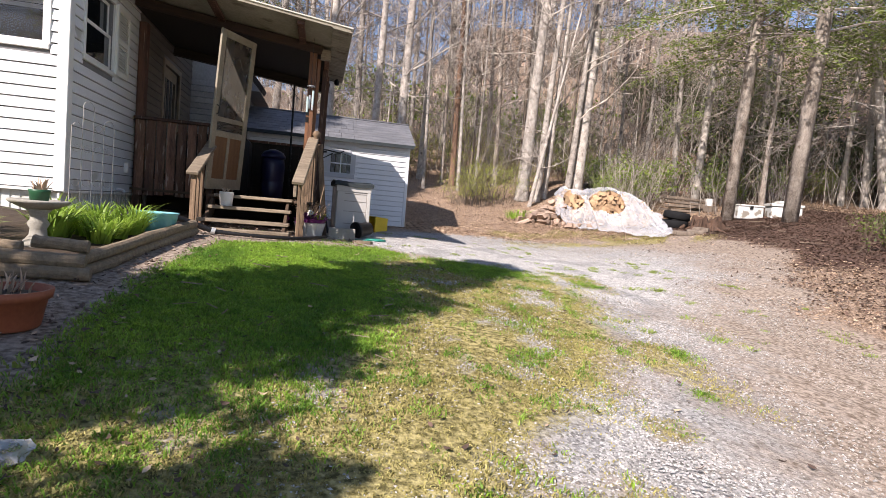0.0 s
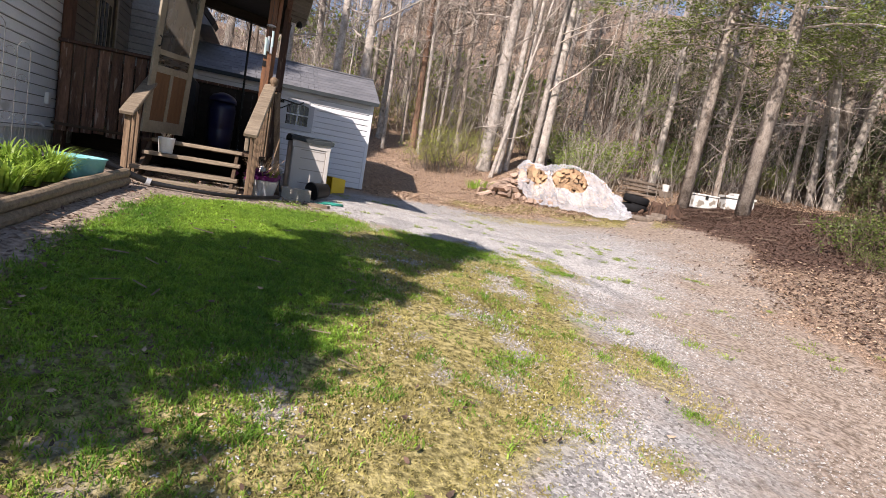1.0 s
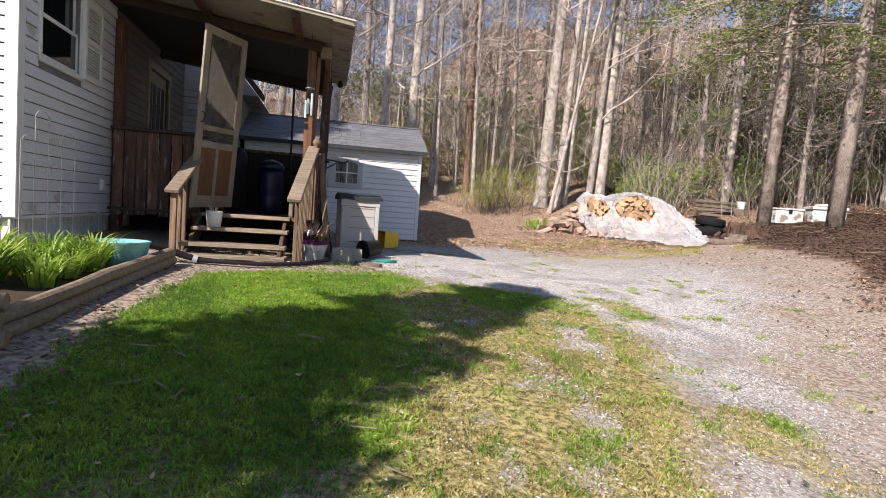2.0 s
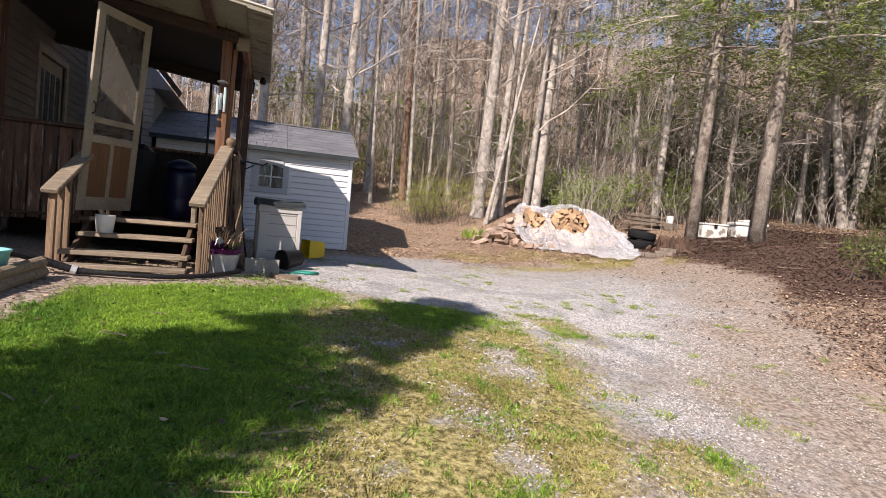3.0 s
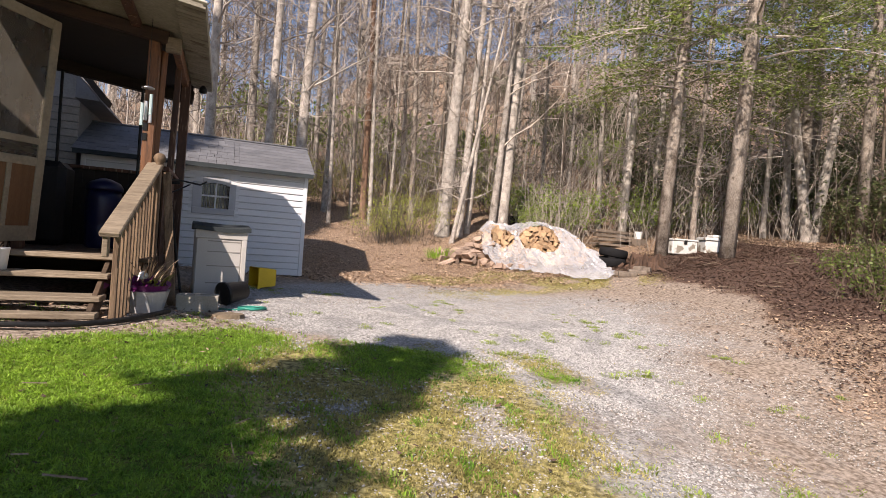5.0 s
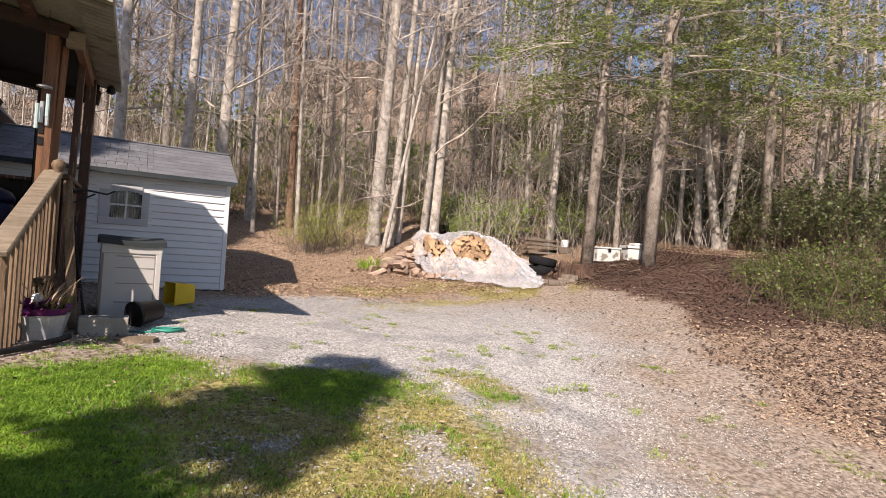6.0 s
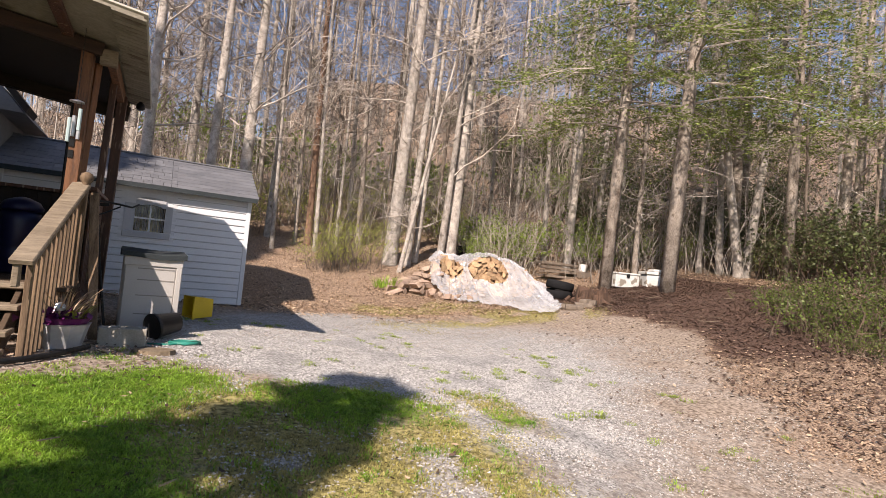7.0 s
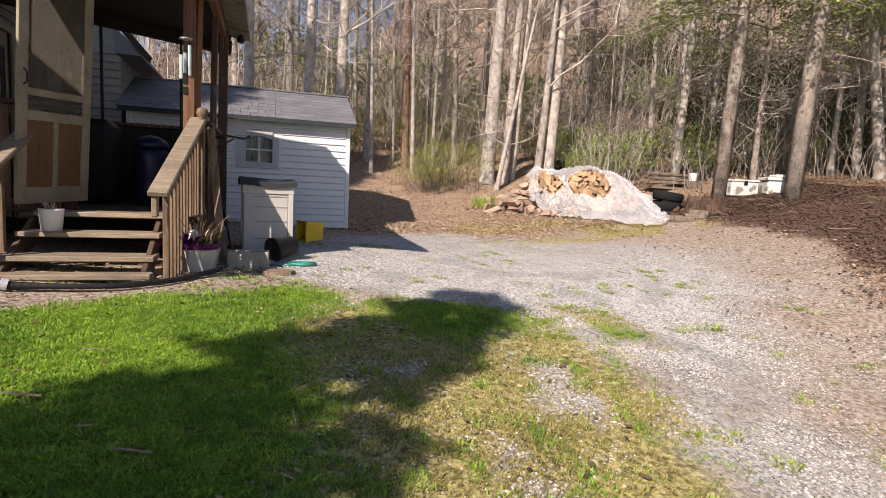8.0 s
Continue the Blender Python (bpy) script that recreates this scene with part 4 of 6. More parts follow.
def build_yellow_box():
    ob = thing("yellow_bucket", "square yellow plastic bucket lying on its side by the shed", "bucket", on_ground(0.84, 10.36, 0.14) @ pose(0, 0, 0, 90, 0, -66) @ pose(0, 0, -0.14))
    bm = bmesh.new()
    lo, hi = 0.115, 0.14
    base = [bm.verts.new((x * lo, y * lo, 0)) for x, y in ((-1, -1), (1, -1), (1, 1), (-1, 1))]
    rim = [bm.verts.new((x * hi, y * hi, 0.28)) for x, y in ((-1, -1), (1, -1), (1, 1), (-1, 1))]
    inner = [bm.verts.new((x * (hi - 0.012), y * (hi - 0.012), 0.28)) for x, y in ((-1, -1), (1, -1), (1, 1), (-1, 1))]
    floor = [bm.verts.new((x * (lo - 0.012), y * (lo - 0.012), 0.02)) for x, y in ((-1, -1), (1, -1), (1, 1), (-1, 1))]
    bm.faces.new(base[::-1])
    bm.faces.new(floor)
    for a, b in ((base, rim), (rim, inner), (inner, floor)):
        for k in range(4):
            bm.faces.new((a[k], a[(k + 1) % 4], b[(k + 1) % 4], b[k]))
    bmesh.ops.bevel(bm, geom=bm.edges[:], offset=0.006, segments=2, affect="EDGES")
    part("tub", bm, YELLOW, ob)
    bm = box(-0.15, -0.15, 0.25, 0.15, -0.138, 0.285, bevel=0.003)
    part("rim_band", bm, YELLOW, ob)

build_yellow_box()

def build_block():
    ob = thing("concrete_block", "rough grey concrete block lying by the steps", "block", on_ground(-0.09, 8.10, -0.02))
    bm = box(0, 0, 0, 0.375, 0.05, 0.165, bevel=0.006)
    box(0, 0.15, 0, 0.375, 0.20, 0.165, bm, 0.006)
    for x in (0, 0.16, 0.335):
        box(x, 0.05, 0, x + 0.04, 0.15, 0.163, bm)
    part("body", bm, CONCRETE, ob)
    ob = thing("flat_stone", "flat brown stepping stone sunk in the gravel", "stone", on_ground(0.36, 7.92, 0.0))
    bm = bmesh.new()
    rng = random.Random(5)
    ring = [(0.17 * math.cos(a) * rng.uniform(0.85, 1.15), 0.12 * math.sin(a) * rng.uniform(0.85, 1.15)) for a in [k * 0.628 for k in range(10)]]
    low, top = [bm.verts.new((x, y, -0.03)) for x, y in ring], [bm.verts.new((x * 0.93, y * 0.93, 0.03)) for x, y in ring]
    for k in range(10):
        bm.faces.new((low[k], low[(k + 1) % 10], top[(k + 1) % 10], top[k]))
    bm.faces.new(top)
    bm.faces.new(low[::-1])
    part("body", bm, LOGBARK, ob)

build_block()

def build_nursery_pot():
    m = pose(0.36, 8.66, 0.115) @ Matrix.Scale(1.2, 4) @ pose(0, 0, 0, 0, 0, 38) @ pose(0, 0, 0, 0, 82, 0)
    ob = thing("nursery_pot", "black plastic nursery pot lying on its side", "plant pot", m)
    part("body", lathe([(0.10, -0.04), (0.105, -0.045), (0.11, -0.04), (0.108, -0.01), (0.098, -0.005), (0.082, 0.19), (0.075, 0.195), (0.074, 0.185), (0.092, 0.0), (0.098, -0.035)], 24), DARK, ob, smooth=True)

build_nursery_pot()

def blades(name, mat, rng, count, spread_r, length, width, droop, segs=5, upright=0.55):
    """A tuft of long arching leaves."""
    verts, faces = [], []
    for _ in range(count):
        a, r = rng.uniform(0, 6.2832), spread_r * math.sqrt(rng.random())
        base = Vector((r * math.cos(a), r * math.sin(a), 0))
        out = Vector((math.cos(a + rng.uniform(-0.8, 0.8)), math.sin(a + rng.uniform(-0.8, 0.8)), 0))
        side = Vector((-out.y, out.x, 0))
        L, w = length * rng.uniform(0.6, 1.1), width * rng.uniform(0.7, 1.2)
        lean, p, up = rng.uniform(0.1, 1.0 - upright), base.copy(), 1.0
        start = len(verts)
        for k in range(segs + 1):
            u = k / segs
            half = w * 0.5 * (1 - u ** 2.2)
            verts += [tuple(p - side * half), tuple(p + side * half)]
            ang = lean + droop * u * u * rng.uniform(0.7, 1.2)
            p = p + (out * math.sin(ang) + Vector((0, 0, 1)) * math.cos(ang)) * (L / segs)
        faces += [(start + 2 * k, start + 2 * k + 1, start + 2 * k + 3, start + 2 * k + 2) for k in range(segs)]
    me = soup(name, verts, faces)
    me.materials.append(mat)
    me.shade_smooth()
    return me

def leaf_cloud(name, mat, rng, places, size, flat=0.6, slim=0.36):
    """Many small pointed leaves at the given places."""
    verts, faces = [], []
    for p in places:
        s = size * rng.uniform(0.6, 1.3)
        a = Vector((rng.gauss(0, 1), rng.gauss(0, 1), rng.gauss(0, flat))).normalized() * s
        b = a.orthogonal().normalized() * s * slim
        b.rotate(Matrix.Rotation(rng.uniform(0, 6.28), 3, a))
        k = len(verts)
        p = Vector(p)
        verts += [tuple(p), tuple(p + a * 0.5 + b), tuple(p + a), tuple(p + a * 0.5 - b)]
        faces.append((k, k + 1, k + 2, k + 3))
    me = soup(name, verts, faces)
    me.materials.append(mat)
    return me

def build_planter():
    rng = random.Random(8)
    ob = thing("tin_planter", "white tin planter with purple foil and withered flowers", "planter", on_ground(-0.35, 7.94, -0.005) @ pose(0, 0, 0, 0, 0, 10) @ Matrix.Diagonal((1.25, 1.25, 1.0, 1)))
    part("pot", lathe([(0.125, 0), (0.135, 0.005), (0.172, 0.19), (0.18, 0.20), (0.165, 0.20), (0.15, 0.17)], 10), GALV, ob)
    part("foil", lathe([(0.14, 0.17), (0.165, 0.22), (0.18, 0.25), (0.15, 0.23), (0.12, 0.19)], 14), PURPLE, ob, "crumpled purple foil collar")
    tagged(part("dried_plant", blades("dried_plant", DRYLEAF, rng, 60, 0.09, 0.42, 0.012, 1.6), None, ob, m=pose(0, 0, 0.17)), kind="stuff")
    part("green_leaves", blades("green_leaves", SPRINGLEAF, rng, 40, 0.10, 0.22, 0.02, 1.8), None, ob, m=pose(0.04, 0, 0.19))
    petals = [(rng.gauss(-0.05, 0.06), rng.gauss(-0.06, 0.05), rng.uniform(0.22, 0.30)) for _ in range(90)]
    tagged(part("flowers", leaf_cloud("flowers", PURPLE, rng, petals, 0.07), None, ob), kind="stuff")
    part("solar_lamp", lathe([(0.006, 0.1), (0.006, 0.30), (0.035, 0.31), (0.042, 0.33), (0.03, 0.36), (0.012, 0.37)], 14, m=pose(-0.02, -0.09, 0.0)), GALV, ob, "small chrome garden light")

build_planter()

def ring_path(x, y, r, z, turns, rng, squash=0.7):
    return [(x + (r + rng.uniform(-0.012, 0.012)) * math.cos(a), y + squash * (r + rng.uniform(-0.012, 0.012)) * math.sin(a), z + 0.004 * k / 12) for k, a in enumerate([6.2832 * turns * i / (16 * turns) for i in range(16 * turns + 1)])]

def build_hoses():
    rng = random.Random(2)
    z = ground_z(0.62, 8.42) + 0.012
    hose = thing("garden_hose", "green garden hose coiled on the gravel", "hose", pose(0, 0, 0))
    path = ring_path(0.62, 8.42, 0.13, z, 3, rng) + [(0.44, 8.30, z), (0.30, 8.34, z)]
    part("coil", tube(path, 0.011, 8), HOSE, hose, smooth=True)
    pipe = thing("drain_pipe", "black ribbed drain pipe lying along the foot of the steps", "pipe", pose(0, 0, 0))
    keys = [(-2.35, 6.70, 0.16), (-2.05, 6.62, 0.235), (-1.80, 6.70, 0.22), (-1.58, 6.84, 0.13), (-1.34, 6.90, 0.05), (-1.05, 6.92, 0.02), (-0.70, 7.02, 0.01), (-0.42, 7.28, 0.005), (-0.22, 7.62, 0.0), (-0.10, 7.88, 0.0)]
    pts = []
    for a, b in zip(keys, keys[1:]):
        pts += [Vector(a).lerp(Vector(b), k / 12) for k in range(12)]
    pts = [sum((pts[max(0, min(len(pts) - 1, i + d))] for d in range(-5, 6)), Vector()) / 11 for i in range(len(pts))]
    pts = [Vector((p.x, p.y, max(p.z, ground_z(p.x, p.y) + 0.036))) for p in pts]
    part("body", tube(pts, [(0.034 - 0.012 * sm(36, 60, k)) * (1.0 if k % 2 else 0.95) for k in range(len(pts))], 12), DARK, pipe)
    part("clip", tube([pts[44], pts[45], pts[46]], 0.040, 12), GALV, pipe, "white tape band")

build_hoses()

def build_tools():
    ob = thing("leaning_board", "weathered grey-brown board leaning on the porch railing", "board", pose(0, 0, 0))
    part("plank", plank((-0.14, 8.34, 0.0), (-0.285, 8.60, 1.34), 0.075, 0.03, up=(0, 1, 0)), BALUSTER, ob)
    ob = thing("garden_tool", "black-handled garden rake leaning by the railing", "tool", pose(0, 0, 0))
    part("handle", tube([(-0.08, 8.80, 0.0), (-0.20, 8.86, 0.7), (-0.28, 8.92, 1.25)], 0.013, 8), DARK, ob)
    part("head", plank((-0.36, 8.92, 1.25), (-0.18, 8.92, 1.27), 0.02, 0.03), DARK, ob)
    ob = thing("plant_hanger", "black iron plant hanger bracket on the railing", "bracket", pose(-0.30, 8.75, 1.28))
    part("arm", tube([(0, 0, 0), (0.12, 0.1, 0.01), (0.32, 0.2, -0.01), (0.38, 0.22, 0.03)], 0.01, 6), BLACKMETAL, ob)
    part("scroll", tube([(0.0, 0, -0.16), (0.10, 0.08, -0.10), (0.22, 0.15, -0.02)], 0.008, 6), BLACKMETAL, ob)

build_tools()

def build_chime():
    ob = thing("wind_chime", "wind chime of clear glass tubes hanging by the post", "wind chime", pose(-0.46, 8.22, 0))
    part("cord", tube([(0, 0, 2.10), (0.0, 0, 2.74)], 0.003, 5), BLACKMETAL, ob)
    part("disc", lathe([(0.01, 2.10), (0.055, 2.085), (0.058, 2.075), (0.02, 2.08)], 18), GALV, ob)
    for k, (x, y, z0, z1) in enumerate(((-0.035, -0.02, 1.72, 1.93), (-0.01, 0.03, 1.78, 1.96), (0.035, -0.015, 1.83, 2.02), (0.03, 0.025, 1.76, 1.95))):
        part("tube", tube([(x, y, z0), (x, y, z1)], 0.016, 8), GALV if k % 2 else GLASS_TINT, ob)
        part("string", tube([(x, y, z1), (x, y, 2.08)], 0.002, 4), BLACKMETAL, ob)

GLASS_TINT = shade("frosted_glass_tube", (0.45, 0.58, 0.58), (0.38, 0.5, 0.5), 0.15, 8, 30, 0.0, spec=0.9)
build_chime()

def build_barrel():
    ob = thing("plastic_barrel", "dark blue plastic barrel with a domed lid on the porch", "barrel", pose(-1.02, 9.75, DECK_Z) @ Matrix.Diagonal((0.78, 0.78, 1.0, 1)))
    part("body", lathe([(0.20, 0), (0.22, 0.02), (0.235, 0.25), (0.225, 0.27), (0.24, 0.30), (0.24, 0.55), (0.22, 0.66)], 24), BLUE, ob, smooth=True)
    part("lid", lathe([(0.245, 0.66), (0.25, 0.70), (0.20, 0.76), (0.08, 0.80), (0.02, 0.81)], 24), BLUE, ob, smooth=True)
    # black box added to fill the deep shade at the back of the porch
    ob = thing("grill_cover", "black box filling the deep shade on the porch", "grill", pose(-1.75, 9.9, DECK_Z))
    bm = box(-0.35, -0.25, 0, 0.35, 0.25, 0.95, bevel=0.07)
    part("cover", bm, DARK, ob)

build_barrel()

def build_step_pot():
    rng = random.Random(12)
    ob = thing("flower_pot", "white plastic flower pot with a dry plant on a step", "plant pot", pose(-1.42, 7.84, 0.345) @ Matrix.Diagonal((0.82, 0.82, 0.9, 1)))
    part("pot", lathe([(0.085, 0), (0.09, 0.005), (0.108, 0.18), (0.112, 0.20), (0.10, 0.20), (0.09, 0.16)], 20), TRIM, ob, smooth=True)
    part("soil", lathe([(0.09, 0.16), (0.095, 0.185), (0.01, 0.19)], 16), SOIL, ob)
    part("dry_plant", blades("dry_plant", DRYLEAF, rng, 24, 0.05, 0.12, 0.02, 1.5), None, ob, m=pose(0, 0, 0.17))

build_step_pot()

# ---- flower bed ----
def log_between(parent, a, b, r, rng, name="log"):
    a, b = Vector(a), Vector(b)
    pts = [a.lerp(b, k / 6) + Vector((rng.uniform(-0.008, 0.008), rng.uniform(-0.008, 0.008), rng.uniform(-0.006, 0.006))) for k in range(7)]
    return part(name, tube(pts, [r * rng.uniform(0.93, 1.05) for _ in pts], 12, rng=rng, wobble=0.03), LOGBARK, parent, smooth=False)

def build_bed():
    rng = random.Random(3)
    border = thing("log_border", "stacked weathered landscape timbers round the flower bed", "border", pose(0, 0, 0))
    g = ground_z
    for k, (dz, inset) in enumerate(((0.045, 0.0), (0.128, 0.012))):
        log_between(border, (-1.80 - inset, 4.40, g(-1.8, 4.4) + dz), (-1.55 - inset, 6.66, g(-1.55, 6.66) + dz), 0.047, rng, "timber")
        log_between(border, (-1.72 - inset * 3, 4.33 + inset, g(-1.75, 4.33) + dz + 0.005), (-3.4, 4.06 + inset, g(-3.4, 4.1) + dz), 0.05, rng, "timber")
    log_between(border, (-1.78, 4.42, g(-1.8, 4.4) + 0.215), (-2.10, 4.40, g(-2.0, 4.4) + 0.225), 0.045, rng, "timber")
    log_between(border, (-2.14, 4.32, g(-2.1, 4.2) + 0.20), (-3.3, 4.20, g(-3.3, 4.2) + 0.21), 0.042, rng, "timber")
    # soil
    bm = bmesh.new()
    n = 14
    grid = [[bm.verts.new((x, y, g(x, y) + 0.06 + 0.03 * noise.noise((x * 3, y * 3, 1)))) for x in [-3.6 + (1.76 + 0.25 * j / n) * i / n for i in range(n + 1)]] for j, y in enumerate([4.40 + 2.2 * j / n for j in range(n + 1)])]
    for a, b in zip(grid, grid[1:]):
        for k in range(n):
            bm.faces.new((a[k], a[k + 1], b[k + 1], b[k]))
    soil = part("bed_soil", bm, SOIL, None)
    soil.parent = None
    tagged(soil, "dark soil of the flower bed", "soil", kind="structure")
    # daylilies
    kinds = [blades("daylily_leaves", DAYLILY, random.Random(20 + k), 130, 0.13, 0.50, 0.030, 1.9, 6) for k in range(3)]
    spots = ((-1.98, 5.62), (-2.22, 5.55), (-2.0, 5.28), (-2.2, 5.85), (-1.95, 5.9), (-2.32, 5.25), (-2.72, 4.85), (-2.95, 4.7), (-3.2, 4.9), (-2.95, 5.2), (-2.5, 5.7))
    for k, (x, y) in enumerate(spots):
        lily = thing("daylily", "bright green daylily clump with long arching leaves", "plant", pose(x, y, g(x, y) + 0.05, 0, 0, 77 * k) @ Matrix.Scale(0.62 + 0.035 * (k * 7 % 6), 4), "daylilies in the flower bed")
        part("leaves", kinds[k % 3], None, lily)
    # bird bath
    bath = thing("bird_bath", "weathered concrete bird bath in the flower bed", "bird bath", pose(-2.34, 5.02, g(-2.4, 5.05) + 0.02))
    part("pedestal", lathe([(0.12, 0), (0.125, 0.02), (0.10, 0.05), (0.06, 0.10), (0.055, 0.15), (0.075, 0.19), (0.055, 0.22), (0.06, 0.27), (0.09, 0.30)], 20), CONCRETE, bath, smooth=True)
    part("basin", lathe([(0.06, 0.295), (0.12, 0.31), (0.19, 0.345), (0.205, 0.36), (0.195, 0.372), (0.17, 0.36), (0.08, 0.335), (0.01, 0.33)], 28), CONCRETE, bath, smooth=True)
    pot = thing("plant_pot", "small dark green plastic pot standing in the bird bath", "plant pot", pose(-2.34, 5.02, g(-2.4, 5.05) + 0.35))
    part("pot", lathe([(0.055, 0), (0.07, 0.10), (0.075, 0.12), (0.068, 0.12), (0.05, 0.08)], 16), GREENPOT, pot, smooth=True)
    part("sprigs", blades("sprigs", DRYLEAF, rng, 26, 0.05, 0.14, 0.016, 1.6), None, pot, m=pose(0, 0, 0.10))
    # turquoise tub
    tub = thing("plastic_tub", "turquoise plastic tub in the flower bed", "tub", pose(-1.84, 6.28, g(-1.84, 6.28) + 0.04) @ Matrix.Scale(1.22, 4))
    part("shell", lathe([(0.13, 0), (0.14, 0.01), (0.165, 0.15), (0.175, 0.16), (0.175, 0.168), (0.155, 0.165), (0.13, 0.04)], 24), TEAL, tub, smooth=True)
    # white wire trellis of five rods with scrolls
    tr = thing("wire_trellis", "white wire trellis with scrolled rings standing in the bed", "trellis", pose(-2.68, 6.40, g(-2.68, 6.4)) @ pose(0, 0, 0, 0, 0, -42))
    tops = (0.98, 1.16, 1.20, 1.02, 1.00)
    for k, h in enumerate(tops):
        part("rod", tube([(0, 0.105 * k, 0), (0, 0.105 * k + 0.004, h)], 0.0032, 6), WIRE, tr)
    for y0, h in ((0.105, 1.16), (0.315, 1.00)):
        pts = [(0, y0 + 0.0525 - 0.0525 * math.cos(a), h + 0.075 * math.sin(a)) for a in [0.314 * i for i in range(11)]]
        part("hoop", tube(pts, 0.0032, 6), WIRE, tr)
    for z in (0.42, 0.76, 0.98):
        for k in range(4):
            if z < 0.9 or k in (0, 2):
                pts = [(0, 0.105 * k + 0.052 + 0.036 * math.cos(a), z + 0.036 * math.sin(a)) for a in [0.4488 * i for i in range(15)]]
                part("scroll", tube(pts, 0.0026, 5, caps=False), WIRE, tr)
    # terracotta pot
    pot = thing("flower_pot", "large terracotta-coloured pot with bare soil and dead stems", "plant pot", on_ground(-1.80, 3.42, -0.01) @ Matrix.Scale(1.0, 4))
    part("pot", lathe([(0.155, 0), (0.165, 0.01), (0.195, 0.155), (0.215, 0.16), (0.22, 0.205), (0.20, 0.205), (0.185, 0.15)], 28), TERRA, pot, smooth=True)
    part("soil", lathe([(0.19, 0.14), (0.194, 0.165), (0.12, 0.18), (0.01, 0.175)], 20), SOIL, pot)
    tagged(part("dry_stalk_tangle", blades("dry_stalk_tangle", DRYLEAF, rng, 40, 0.15, 0.14, 0.012, 1.6), None, pot, m=pose(0, 0, 0.16)), kind="stuff")
    # scrap of plastic bag
    bag = thing("plastic_bag", "crumpled white and blue plastic bag on the grass", "bag", on_ground(-1.21, 2.24, 0.0) @ Matrix.Scale(0.68, 4))
    bm = bmesh.new()
    bmesh.ops.create_icosphere(bm, subdivisions=3, radius=0.10)
    for v in bm.verts:
        f = 1 + 0.5 * noise.noise(v.co * 18) + 0.25 * noise.noise(v.co * 45)
        v.co = Vector((v.co.x * f * 1.1, v.co.y * f * 0.9, max(-0.01, v.co.z * f * 0.7 + 0.03)))
    part("film", bm, PLASTIC, bag)

WIRE = shade("weathered_white_wire", (0.50, 0.49, 0.46), (0.30, 0.28, 0.25), 0.6, 8, 60, 0.05)
GREENPOT = shade("green_pot_plastic", (0.02, 0.10, 0.045), (0.012, 0.07, 0.03), 0.4, 6, 40, 0.05)
build_bed()

# ---- the far side of the drive ----
def split_log(rng, length, r):
    """A split piece of firewood along +y, a wedge of a round log."""
    a0, n = rng.uniform(0, 6.28), rng.choice((3, 4, 4, 5))
    span = rng.choice((1.6, 2.1, 3.14, 6.28))
    ring = [(0.0, 0.0)] if span < 6 else []
    ring += [(r * math.cos(a0 + span * k / n) * rng.uniform(0.9, 1.1), r * math.sin(a0 + span * k / n) * rng.uniform(0.9, 1.1)) for k in range(n + (1 if span < 6 else 0))]
    cx, cz = sum(p[0] for p in ring) / len(ring), sum(p[1] for p in ring) / len(ring)
    ring = [(x - cx, z - cz) for x, z in ring]
    n = len(ring)
    verts = [(x, -length / 2, z) for x, z in ring] + [(x, length / 2, z) for x, z in ring]
    faces = [tuple(range(n)), tuple(range(n, 2 * n))[::-1]] + [(k, n + k, n + (k + 1) % n, (k + 1) % n) for k in range(n)]
    return soup("firewood_log", verts, faces)

PILE = pose(5.65, 14.15, 0, 0, 0, -19.5)   # along +x runs the stack; -y is its face

def pile_floor(s, d=0.0):
    p = PILE @ Vector((s, d, 0))
    return ground_z(p.x, p.y)

def pile_top(s):
    return 0.80 * sm(-0.15, 0.5, s) * (1 - 0.75 * sm(2.1, 3.0, s)) + 0.05 * math.sin(s * 5)

